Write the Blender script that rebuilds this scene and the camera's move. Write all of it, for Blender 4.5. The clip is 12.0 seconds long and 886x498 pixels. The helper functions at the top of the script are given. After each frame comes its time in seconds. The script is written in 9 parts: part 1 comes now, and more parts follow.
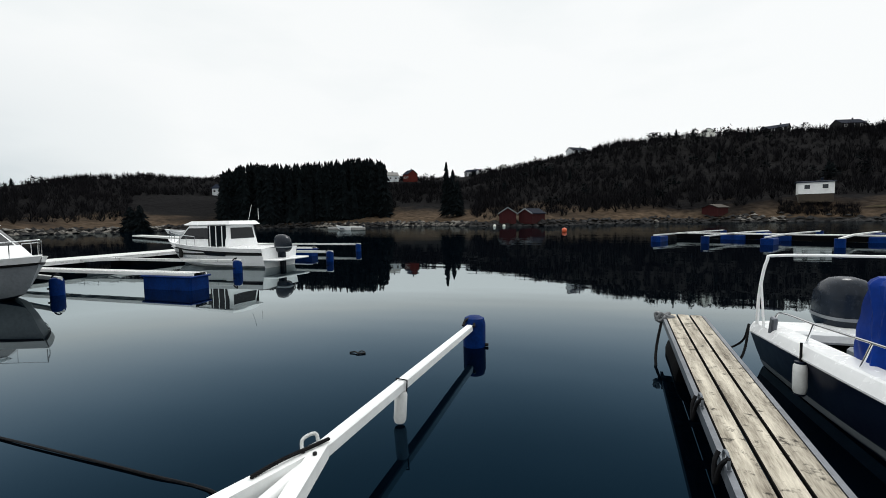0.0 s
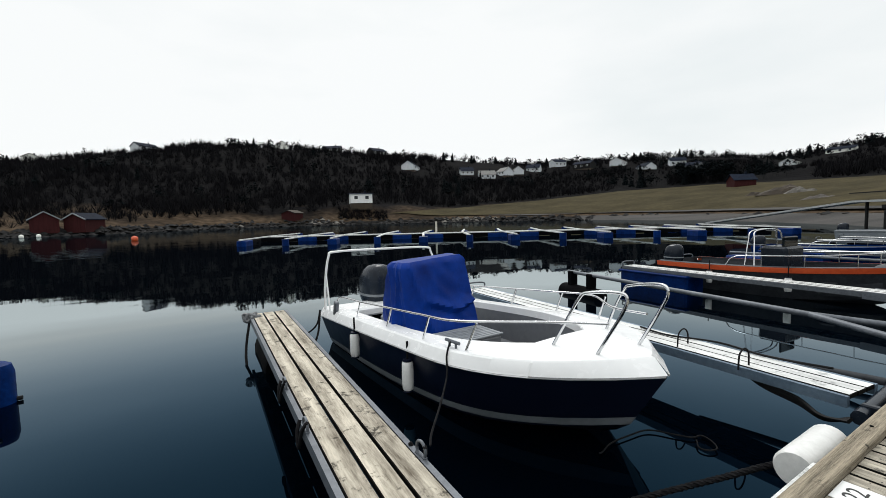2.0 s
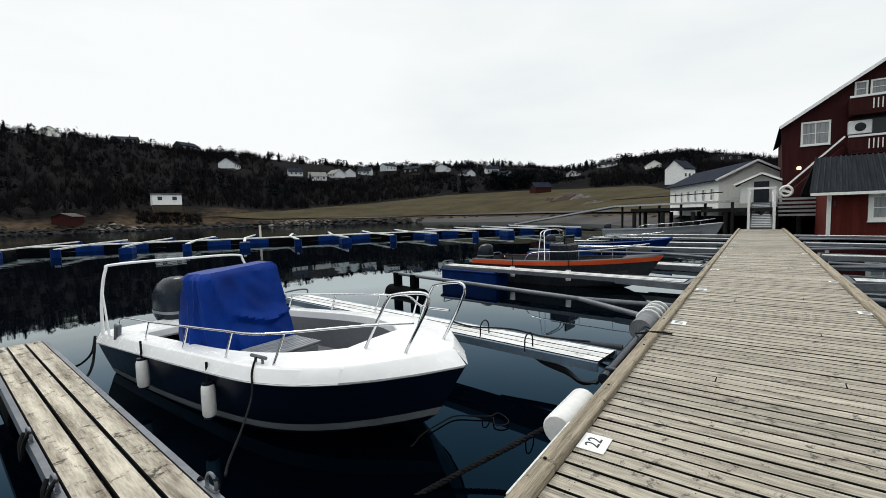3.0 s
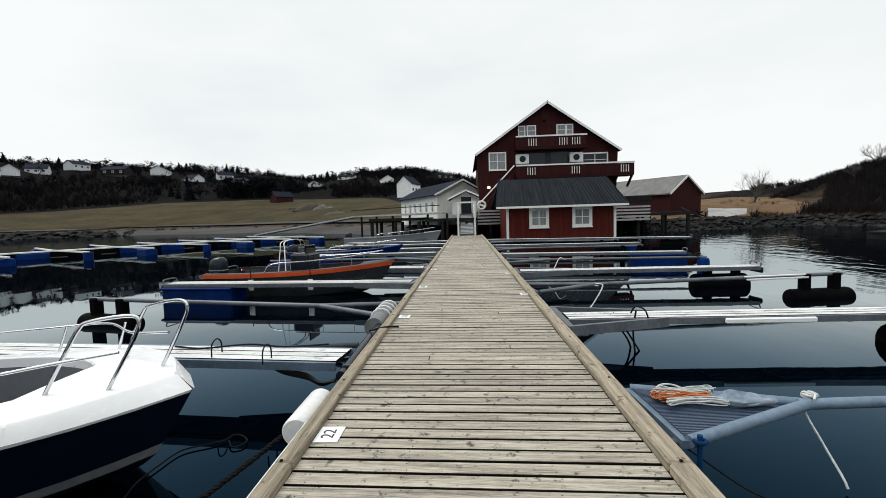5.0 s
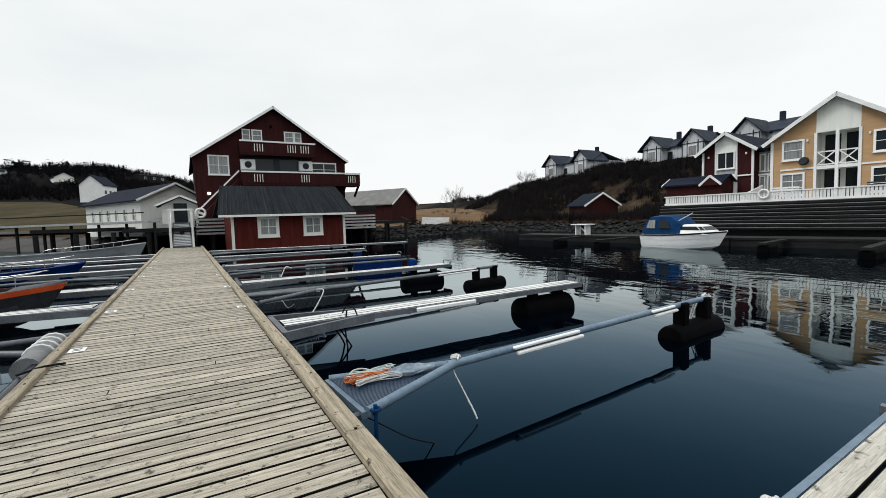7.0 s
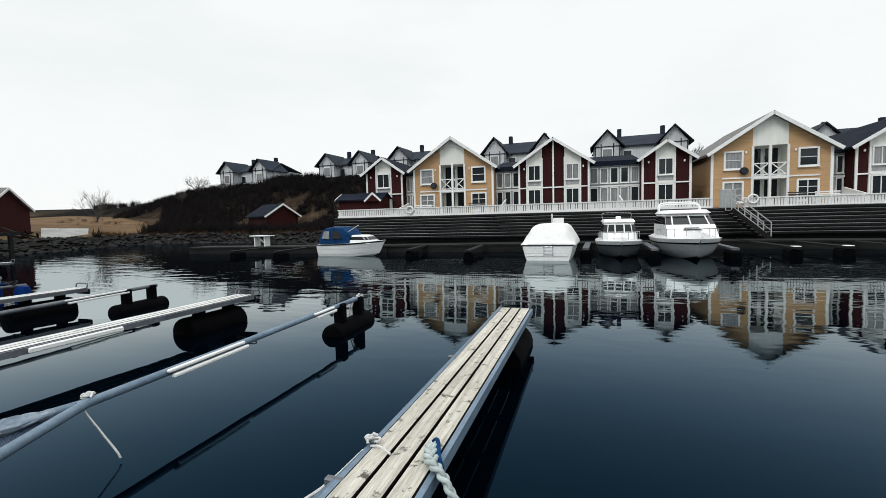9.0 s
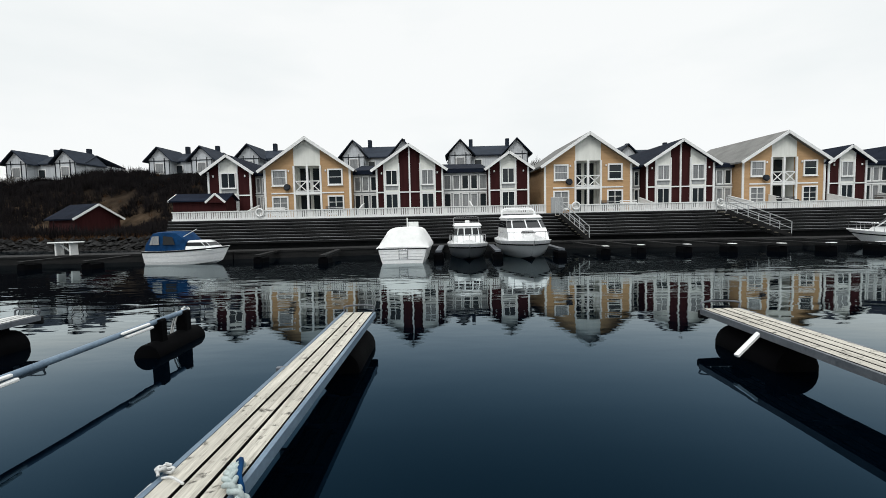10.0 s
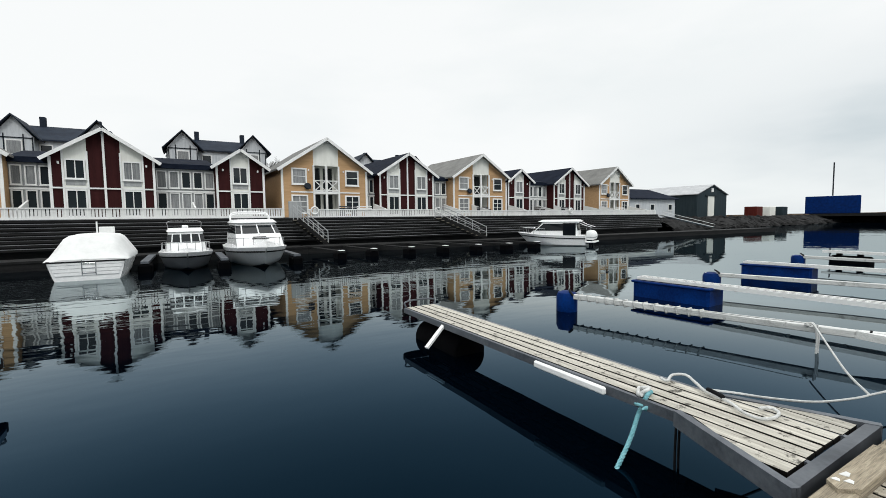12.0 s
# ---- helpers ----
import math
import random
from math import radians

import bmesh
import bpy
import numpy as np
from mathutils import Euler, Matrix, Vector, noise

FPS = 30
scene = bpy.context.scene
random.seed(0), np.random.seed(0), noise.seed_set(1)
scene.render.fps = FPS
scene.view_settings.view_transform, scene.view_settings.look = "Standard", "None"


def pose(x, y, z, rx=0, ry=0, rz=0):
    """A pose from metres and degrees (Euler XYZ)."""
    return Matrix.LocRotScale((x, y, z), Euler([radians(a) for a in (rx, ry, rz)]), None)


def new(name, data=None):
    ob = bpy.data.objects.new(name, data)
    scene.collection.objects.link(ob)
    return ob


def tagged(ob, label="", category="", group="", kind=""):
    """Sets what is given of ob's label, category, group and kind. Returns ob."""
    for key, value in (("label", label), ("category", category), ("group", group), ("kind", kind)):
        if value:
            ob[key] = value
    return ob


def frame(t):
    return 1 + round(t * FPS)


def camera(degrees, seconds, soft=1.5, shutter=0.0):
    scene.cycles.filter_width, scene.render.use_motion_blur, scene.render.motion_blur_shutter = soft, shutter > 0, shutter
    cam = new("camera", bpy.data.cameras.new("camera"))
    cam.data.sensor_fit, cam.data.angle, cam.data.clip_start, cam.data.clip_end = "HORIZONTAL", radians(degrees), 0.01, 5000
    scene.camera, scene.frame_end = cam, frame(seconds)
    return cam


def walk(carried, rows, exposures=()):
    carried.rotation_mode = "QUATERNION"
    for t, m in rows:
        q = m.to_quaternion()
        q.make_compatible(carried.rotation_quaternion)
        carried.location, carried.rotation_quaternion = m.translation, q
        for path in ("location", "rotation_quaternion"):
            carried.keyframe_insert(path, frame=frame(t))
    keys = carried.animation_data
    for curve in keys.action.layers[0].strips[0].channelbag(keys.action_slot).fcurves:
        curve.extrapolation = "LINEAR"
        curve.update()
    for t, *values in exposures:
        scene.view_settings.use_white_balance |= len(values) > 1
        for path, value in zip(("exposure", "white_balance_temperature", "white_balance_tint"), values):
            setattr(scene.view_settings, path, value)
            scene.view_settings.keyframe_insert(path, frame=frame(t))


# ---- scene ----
cam = camera(90.8, 12.0, soft=0.65)
PATH = [
    (0, 0.196, 0.527, 1.979, 17.91, -3.92, 0.93),
    (0.5, 0.142, 0.510, 1.980, 4.66, -4.01, 1.18),
    (1, 0.145, 0.465, 1.981, -9.22, -4.20, 1.39),
    (1.5, 0.175, 0.445, 1.981, -21.34, -4.30, 1.35),
    (2, 0.230, 0.361, 1.974, -32.84, -4.32, 1.38),
    (2.5, 0.335, 0.265, 1.985, -43.82, -4.47, 1.58),
    (3, 0.386, 0.207, 1.989, -54.37, -4.51, 1.57),
    (3.2, 0.397, 0.185, 1.985, -57.84, -4.46, 1.55),
    (4.8, 0.277, 0.041, 1.984, -83.40, -4.16, 1.81),
    (5, 0.239, 0.038, 1.978, -86.99, -4.14, 1.71),
    (5.5, 0.157, 0.020, 1.967, -95.63, -4.05, 1.57),
    (6, 0.061, -0.087, 1.979, -104.28, -4.01, 1.82),
    (6.5, -0.019, -0.202, 1.975, -112.10, -4.04, 1.90),
    (6.7, -0.055, -0.233, 1.974, -115.41, -4.08, 1.89),
    (8.3, -0.484, -0.178, 2.008, -146.38, -3.98, 1.60),
    (8.5, -0.519, -0.131, 2.012, -151.06, -3.96, 1.53),
    (9, -0.638, -0.066, 2.019, -160.30, -3.92, 1.44),
    (9.5, -0.821, -0.099, 2.026, -168.58, -3.89, 1.35),
    (10, -0.995, -0.101, 2.022, -178.09, -3.88, 1.26),
    (10.5, -1.163, -0.127, 2.014, -186.52, -3.88, 1.12),
    (11, -1.255, -0.188, 2.032, -195.81, -3.87, 0.82),
    (11.5, -1.399, -0.234, 2.050, -204.35, -3.93, 0.79),
    (12, -1.600, -0.175, 2.073, -210.30, -3.95, 0.74),
]
walk(cam, [(t, pose(x, y, z, 90 + pitch, roll, yaw)) for t, x, y, z, yaw, pitch, roll in PATH])

# ---- overcast sky and a veiled sun ----
scene.view_settings.exposure = 0.0
world = bpy.data.worlds.new("overcast")
scene.world = world
world.use_nodes = True
_wn, _wl = world.node_tree.nodes, world.node_tree.links
_bg = _wn["Background"]
_bg.inputs["Strength"].default_value = 1.0
_sky = _wn.new("ShaderNodeTexSky")
_sky.sky_type, _sky.sun_disc = "NISHITA", False
_sky.sun_elevation, _sky.sun_rotation = radians(50), radians(20)
_dim = _wn.new("ShaderNodeVectorMath")
_dim.operation = "SCALE"
_dim.inputs["Scale"].default_value = 0.1
_wl.new(_sky.outputs[0], _dim.inputs[0])
_tc = _wn.new("ShaderNodeTexCoord")
_st = _wn.new("ShaderNodeMapping")
_st.inputs["Scale"].default_value = (1.0, 1.0, 3.2)
_wl.new(_tc.outputs["Generated"], _st.inputs[0])
_cn = _wn.new("ShaderNodeTexNoise")
_cn.inputs["Scale"].default_value, _cn.inputs["Detail"].default_value = 1.6, 5
_wl.new(_st.outputs[0], _cn.inputs["Vector"])
_cr = _wn.new("ShaderNodeValToRGB")
_cr.color_ramp.elements[0].position, _cr.color_ramp.elements[1].position = 0.25, 0.55
_cr.color_ramp.elements[0].color = (0.83, 0.88, 0.89, 1)
_cr.color_ramp.elements[1].color = (0.965, 0.985, 0.985, 1)
_wl.new(_cn.outputs["Fac"], _cr.inputs[0])
# a greyer bank of cloud low over the open water in the west
_sp = _wn.new("ShaderNodeSeparateXYZ")
_wl.new(_tc.outputs["Generated"], _sp.inputs[0])
_we, _lo, _bk, _bn = (_wn.new("ShaderNodeMapRange") for _ in range(4))
_we.inputs["From Min"].default_value, _we.inputs["From Max"].default_value = -0.72, -0.95
_wl.new(_sp.outputs["X"], _we.inputs["Value"])
_lo.inputs["From Min"].default_value, _lo.inputs["From Max"].default_value = 0.32, 0.1
_wl.new(_sp.outputs["Z"], _lo.inputs["Value"])
_bn.inputs["From Min"].default_value, _bn.inputs["From Max"].default_value = 0.35, 0.6
_wl.new(_cn.outputs["Fac"], _bn.inputs["Value"])
_p1, _p2 = _wn.new("ShaderNodeMath"), _wn.new("ShaderNodeMath")
_p1.operation = _p2.operation = "MULTIPLY"
_wl.new(_we.outputs[0], _p1.inputs[0])
_wl.new(_lo.outputs[0], _p1.inputs[1])
_wl.new(_p1.outputs[0], _p2.inputs[0])
_wl.new(_bn.outputs[0], _p2.inputs[1])
_cb = _wn.new("ShaderNodeMixRGB")
_cb.inputs[2].default_value = (0.55, 0.63, 0.67, 1)
_wl.new(_p2.outputs[0], _cb.inputs[0])
_wl.new(_cr.outputs[0], _cb.inputs[1])
# an overcast sky is brighter overhead than near the horizon
_zn = _wn.new("ShaderNodeMapRange")
_zn.inputs["From Min"].default_value, _zn.inputs["From Max"].default_value = 0.45, 1.0
_zn.inputs["To Min"].default_value, _zn.inputs["To Max"].default_value = 1.0, 1.75
_wl.new(_sp.outputs["Z"], _zn.inputs["Value"])
_zm = _wn.new("ShaderNodeVectorMath")
_zm.operation = "SCALE"
_wl.new(_cb.outputs[0], _zm.inputs[0])
_wl.new(_zn.outputs[0], _zm.inputs["Scale"])
_mix = _wn.new("ShaderNodeMixRGB")
_mix.inputs[0].default_value = 0.97
_wl.new(_dim.outputs[0], _mix.inputs[1])
_wl.new(_zm.outputs[0], _mix.inputs[2])
_wl.new(_mix.outputs[0], _bg.inputs["Color"])
sun = new("sun", bpy.data.lights.new("sun", "SUN"))
sun.data.energy, sun.data.angle, sun.data.color = 1.2, radians(18), (1, 0.985, 0.96)
sun.matrix_basis = pose(0, 0, 60, 40, 0, 160)


# ---- small building kit ----
class Shape:
    """Collects vertices and faces of one part."""

    def __init__(self):
        self.v, self.f = [], []

    def add(self, verts, faces, m=None):
        n = len(self.v)
        self.v += [tuple(m @ Vector(p)) if m else tuple(p) for p in verts]
        self.f += [tuple(n + i for i in q) for q in faces]
        return self

    def box(self, x, y, z, sx, sy, sz, m=None):
        """A box by its middle and its size."""
        a, b, c = sx / 2, sy / 2, sz / 2
        vs = [(x + i * a, y + j * b, z + k * c) for k in (-1, 1) for j in (-1, 1) for i in (-1, 1)]
        return self.add(vs, [(0, 2, 3, 1), (4, 5, 7, 6), (0, 1, 5, 4), (2, 6, 7, 3), (0, 4, 6, 2), (1, 3, 7, 5)], m)

    def span(self, x0, x1, y0, y1, z0, z1, m=None):
        return self.box((x0 + x1) / 2, (y0 + y1) / 2, (z0 + z1) / 2, abs(x1 - x0), abs(y1 - y0), abs(z1 - z0), m)

    def soft(self, x, y, z, sx, sy, sz, r, m=None):
        """A box with chamfered edges."""
        h = (sx / 2, sy / 2, sz / 2)
        vs, idx = [], {}
        for k in (-1, 1):
            for j in (-1, 1):
                for i in (-1, 1):
                    s = (i, j, k)
                    for ax in range(3):
                        p = [s[n] * (h[n] - (0 if n == ax else r)) for n in range(3)]
                        idx[s, ax] = len(vs)
                        vs.append((x + p[0], y + p[1], z + p[2]))
        fs = []
        for ax in range(3):
            b, c = (ax + 1) % 3, (ax + 2) % 3
            for sg in (-1, 1):
                q = []
                for sb, sc in ((-1, -1), (1, -1), (1, 1), (-1, 1)):
                    s = [0, 0, 0]
                    s[ax], s[b], s[c] = sg, sb, sc
                    q.append(idx[tuple(s), ax])
                fs.append(tuple(q) if sg > 0 else tuple(q[::-1]))
            for sb in (-1, 1):
                for sc in (-1, 1):
                    s0, s1 = [0, 0, 0], [0, 0, 0]
                    s0[ax], s0[b], s0[c] = -1, sb, sc
                    s1[ax], s1[b], s1[c] = 1, sb, sc
                    fs.append((idx[tuple(s0), b], idx[tuple(s1), b], idx[tuple(s1), c], idx[tuple(s0), c]))
        for s in {key[0] for key in idx}:
            fs.append((idx[s, 0], idx[s, 1], idx[s, 2]))
        return self.add(vs, sorted(fs), m)

    def beam(self, p, q, w, h, up=(0, 0, 1)):
        """A straight bar of w by h from p to q."""
        p, q, up = Vector(p), Vector(q), Vector(up)
        d = (q - p).normalized()
        s = d.cross(up)
        s = s.normalized() if s.length > 1e-5 else Vector((1, 0, 0))
        u = s.cross(d)
        vs = [e + s * (i * w / 2) + u * (j * h / 2) for e in (p, q) for i, j in ((-1, -1), (1, -1), (1, 1), (-1, 1))]
        return self.add(vs, [(3, 2, 1, 0), (4, 5, 6, 7), (0, 1, 5, 4), (1, 2, 6, 5), (2, 3, 7, 6), (3, 0, 4, 7)])

    def tube(self, pts, r, n=8, caps=True):
        """A round bar through the points; r is one radius or one for each point."""
        pts = [Vector(p) for p in pts]
        rs = r if isinstance(r, (list, tuple)) else [r] * len(pts)
        vs, fs, u = [], [], None
        for i, p in enumerate(pts):
            d = (pts[min(i + 1, len(pts) - 1)] - pts[max(i - 1, 0)]).normalized()
            if u is None:
                u = d.orthogonal().normalized()
            u = (u - d * u.dot(d))
            u = u.normalized() if u.length > 1e-6 else d.orthogonal().normalized()
            w = d.cross(u)
            vs += [p + (u * math.cos(a) + w * math.sin(a)) * rs[i] for a in (2 * math.pi * k / n for k in range(n))]
        for i in range(len(pts) - 1):
            for k in range(n):
                a, b = i * n + k, i * n + (k + 1) % n
                fs.append((a, b, b + n, a + n))
        if caps:
            fs += [tuple(range(n))[::-1], tuple(range(len(vs) - n, len(vs)))]
        return self.add(vs, fs)

    def loft(self, rings, closed=False, caps=False):
        """Skin over rows of points with equal counts."""
        n, vs, fs = len(rings[0]), [p for r in rings for p in r], []
        for i in range(len(rings) - 1):
            for k in range(n if closed else n - 1):
                a, b = i * n + k, i * n + (k + 1) % n
                fs.append((a, b, b + n, a + n))
        if caps:
            fs += [tuple(range(n))[::-1], tuple(range(len(vs) - n, len(vs)))]
        return self.add(vs, fs)

    def slab(self, poly, d):
        """A flat outline (3D points) thickened by the vector d."""
        d, n = Vector(d), len(poly)
        vs = [Vector(p) for p in poly] + [Vector(p) + d for p in poly]
        fs = [tuple(range(n))[::-1], tuple(range(n, 2 * n))] + [(i, (i + 1) % n, n + (i + 1) % n, n + i) for i in range(n)]
        return self.add(vs, fs)

    def mesh(self, name, smooth=0.0):
        me = bpy.data.meshes.new(name)
        me.from_pydata(self.v, [], self.f)
        bm = bmesh.new()
        bm.from_mesh(me)
        bmesh.ops.recalc_face_normals(bm, faces=bm.faces)
        bm.to_mesh(me)
        bm.free()
        if smooth:
            me.polygons.foreach_set("use_smooth", [True] * len(me.polygons))
            me.set_sharp_from_angle(angle=radians(smooth))
        return me


def part(name, shape, material, parent=None, label="", smooth=0.0, kind=""):
    """One mesh object, in its parent's own space."""
    me = shape if isinstance(shape, bpy.types.Mesh) else shape.mesh(name, smooth)
    if material and not me.materials:
        me.materials.append(material)
    ob = new(name, me)
    ob.parent = parent
    return tagged(ob, label, kind=kind)


def thing(name, m, label, category, group="", kind=""):
    """An Empty at the thing's base, which carries its parts."""
    ob = new(name)
    ob.empty_display_size = 0.1
    ob.matrix_basis = m
    return tagged(ob, label, category, group, kind)


def arc(c, r, a0, a1, n, u=(1, 0, 0), w=(0, 0, 1)):
    c, u, w = Vector(c), Vector(u), Vector(w)
    return [c + (u * math.cos(radians(a)) + w * math.sin(radians(a))) * r for a in (a0 + (a1 - a0) * i / n for i in range(n + 1))]


def bend(pts, n=4):
    """A smooth line (Catmull-Rom) through a few points."""
    p = [Vector(q) for q in pts]
    p = [2 * p[0] - p[1]] + p + [2 * p[-1] - p[-2]]
    out = []
    for i in range(1, len(p) - 2):
        for k in range(n):
            t = k / n
            a, b, c, d = p[i - 1], p[i], p[i + 1], p[i + 2]
            out.append(0.5 * ((2 * b) + (c - a) * t + (2 * a - 5 * b + 4 * c - d) * t * t + (3 * b - a - 3 * c + d) * t ** 3))
    return out + [p[-2]]


def lerp(a, b, t):
    return a + (b - a) * t


# ---- materials ----
def stuff_of(name, dark, light, rough=0.6, metal=0.0, size=1.0, grain=(1, 1, 1), bump=0.15, vary=0.15, fine=12.0, island=False, spec=0.5, patch=0.5, marks=0.0, mark_scale=5.0, mark_at=0.56):
    """A surface with variation at two scales, a little relief, and a shift from piece to piece."""
    m = bpy.data.materials.new(name)
    m.use_nodes = True
    nt = m.node_tree
    N, L = nt.nodes, nt.links
    bsdf = N["Principled BSDF"]
    co = N.new("ShaderNodeTexCoord")
    info = N.new("ShaderNodeNewGeometry") if island else N.new("ShaderNodeObjectInfo")
    rnd = info.outputs["Random Per Island" if island else "Random"]
    shift = N.new("ShaderNodeVectorMath")
    shift.operation = "MULTIPLY_ADD"
    shift.inputs[1].default_value = grain
    mul = N.new("ShaderNodeVectorMath")
    mul.operation = "SCALE"
    mul.inputs[0].default_value = (37, 53, 71)
    L.new(rnd, mul.inputs["Scale"])
    L.new(co.outputs["Object"], shift.inputs[0])
    L.new(mul.outputs[0], shift.inputs[2])
    big, small = N.new("ShaderNodeTexNoise"), N.new("ShaderNodeTexNoise")
    big.inputs["Scale"].default_value, big.inputs["Detail"].default_value = 1.3 / size, 3
    small.inputs["Scale"].default_value, small.inputs["Detail"].default_value = fine / size, 5
    small.inputs["Roughness"].default_value = 0.65
    for n in (big, small):
        L.new(shift.outputs[0], n.inputs["Vector"])
    add = N.new("ShaderNodeMath")
    add.operation = "MULTIPLY_ADD"
    add.inputs[1].default_value = patch
    L.new(big.outputs["Fac"], add.inputs[0])
    half = N.new("ShaderNodeMath")
    half.operation = "MULTIPLY"
    half.inputs[1].default_value = 1 - patch
    L.new(small.outputs["Fac"], half.inputs[0])
    L.new(half.outputs[0], add.inputs[2])
    ramp = N.new("ShaderNodeValToRGB")
    ramp.color_ramp.elements[0].position, ramp.color_ramp.elements[1].position = 0.33, 0.67
    ramp.color_ramp.elements[0].color, ramp.color_ramp.elements[1].color = (*dark, 1), (*light, 1)
    L.new(add.outputs[0], ramp.inputs[0])
    hsv = N.new("ShaderNodeHueSaturation")
    val = N.new("ShaderNodeMapRange")
    val.inputs["To Min"].default_value, val.inputs["To Max"].default_value = 1 - vary, 1 + vary
    L.new(rnd, val.inputs["Value"])
    L.new(val.outputs[0], hsv.inputs["Value"])
    L.new(ramp.outputs[0], hsv.inputs["Color"])
    if marks:
        # knots, droppings and dark blotches
        blot = N.new("ShaderNodeTexNoise")
        blot.inputs["Scale"].default_value, blot.inputs["Detail"].default_value = mark_scale, 6
        blot.inputs["Roughness"].default_value = 0.7
        free = N.new("ShaderNodeVectorMath")
        L.new(co.outputs["Object"], free.inputs[0])
        L.new(mul.outputs[0], free.inputs[1])
        L.new(free.outputs[0], blot.inputs["Vector"])
        edge = N.new("ShaderNodeMapRange")
        edge.inputs["From Min"].default_value, edge.inputs["From Max"].default_value = mark_at, mark_at + 0.08
        edge.inputs["To Max"].default_value = marks
        L.new(blot.outputs["Fac"], edge.inputs["Value"])
        dirt = N.new("ShaderNodeMixRGB")
        dirt.inputs[2].default_value = (dark[0] * 0.25, dark[1] * 0.25, dark[2] * 0.25, 1)
        L.new(edge.outputs[0], dirt.inputs[0])
        L.new(hsv.outputs[0], dirt.inputs[1])
        L.new(dirt.outputs[0], bsdf.inputs["Base Color"])
    else:
        L.new(hsv.outputs[0], bsdf.inputs["Base Color"])
    rr = N.new("ShaderNodeMapRange")
    rr.inputs["To Min"].default_value, rr.inputs["To Max"].default_value = max(0.02, rough - 0.12), min(1, rough + 0.12)
    L.new(small.outputs["Fac"], rr.inputs["Value"])
    L.new(rr.outputs[0], bsdf.inputs["Roughness"])
    bsdf.inputs["Metallic"].default_value = metal
    bsdf.inputs["Specular IOR Level"].default_value = spec
    if bump:
        b = N.new("ShaderNodeBump")
        b.inputs["Strength"].default_value, b.inputs["Distance"].default_value = bump, 0.02 * size
        L.new(small.outputs["Fac"], b.inputs["Height"])
        L.new(b.outputs[0], bsdf.inputs["Normal"])
    return m


def glass(name, tint=(0.02, 0.025, 0.03), rough=0.04):
    m = bpy.data.materials.new(name)
    m.use_nodes = True
    b = m.node_tree.nodes["Principled BSDF"]
    b.inputs["Base Color"].default_value, b.inputs["Roughness"].default_value = (*tint, 1), rough
    return m


WATER = bpy.data.materials.new("sea_water")
WATER.use_nodes = True
_n, _l = WATER.node_tree.nodes, WATER.node_tree.links
_b = _n["Principled BSDF"]
_b.inputs["Base Color"].default_value = (0.0002, 0.0009, 0.0022, 1)
_b.inputs["Roughness"].default_value = 0.5
_b.inputs["Specular IOR Level"].default_value = 0.0
_gl = _n.new("ShaderNodeBsdfGlossy")
_gl.inputs["Roughness"].default_value = 0.02
_gt = _n.new("ShaderNodeValToRGB")
_gt.color_ramp.elements[0].color, _gt.color_ramp.elements[1].color = (0.22, 0.6, 1.0, 1), (0.88, 0.98, 1.0, 1)
_gt.color_ramp.elements[0].position, _gt.color_ramp.elements[1].position = 0.05, 0.31
_fr = _n.new("ShaderNodeFresnel")
_fr.inputs["IOR"].default_value = 1.33
_fp, _fk, _fm = (_n.new("ShaderNodeMath") for _ in range(3))
_fp.operation, _fk.operation, _fm.operation = "POWER", "MULTIPLY", "MINIMUM"
_fp.inputs[1].default_value, _fk.inputs[1].default_value, _fm.inputs[1].default_value = 1.5, 2.2, 0.52
_ms = _n.new("ShaderNodeMixShader")
_l.new(_fr.outputs[0], _gt.inputs[0])
_l.new(_gt.outputs[0], _gl.inputs["Color"])
_l.new(_fr.outputs[0], _fp.inputs[0])
_l.new(_fp.outputs[0], _fk.inputs[0])
_l.new(_fk.outputs[0], _fm.inputs[0])
_l.new(_fm.outputs[0], _ms.inputs[0])
_l.new(_b.outputs[0], _ms.inputs[1])
_l.new(_gl.outputs[0], _ms.inputs[2])
_l.new(_ms.outputs[0], _n["Material Output"].inputs["Surface"])
_co = _n.new("ShaderNodeTexCoord")
_map = _n.new("ShaderNodeMapping")
_map.inputs["Scale"].default_value = (0.42, 1.0, 1.0)
_map.inputs["Rotation"].default_value = (0, 0, radians(8))
_l.new(_co.outputs["Object"], _map.inputs[0])
_w1, _w2, _w3 = (_n.new("ShaderNodeTexNoise") for _ in range(3))
_w1.inputs["Scale"].default_value, _w1.inputs["Detail"].default_value = 1.5, 2.5
_w2.inputs["Scale"].default_value, _w2.inputs["Detail"].default_value = 0.35, 2
_w3.inputs["Scale"].default_value, _w3.inputs["Detail"].default_value = 0.045, 2
_l.new(_map.outputs[0], _w1.inputs["Vector"])
_l.new(_map.outputs[0], _w2.inputs["Vector"])
_l.new(_co.outputs["Object"], _w3.inputs["Vector"])
_mk = _n.new("ShaderNodeMapRange")
_mk.inputs["From Min"].default_value, _mk.inputs["From Max"].default_value = 0.42, 0.68
_mk.inputs["To Min"].default_value, _mk.inputs["To Max"].default_value = 0.2, 1.3
_l.new(_w3.outputs["Fac"], _mk.inputs["Value"])
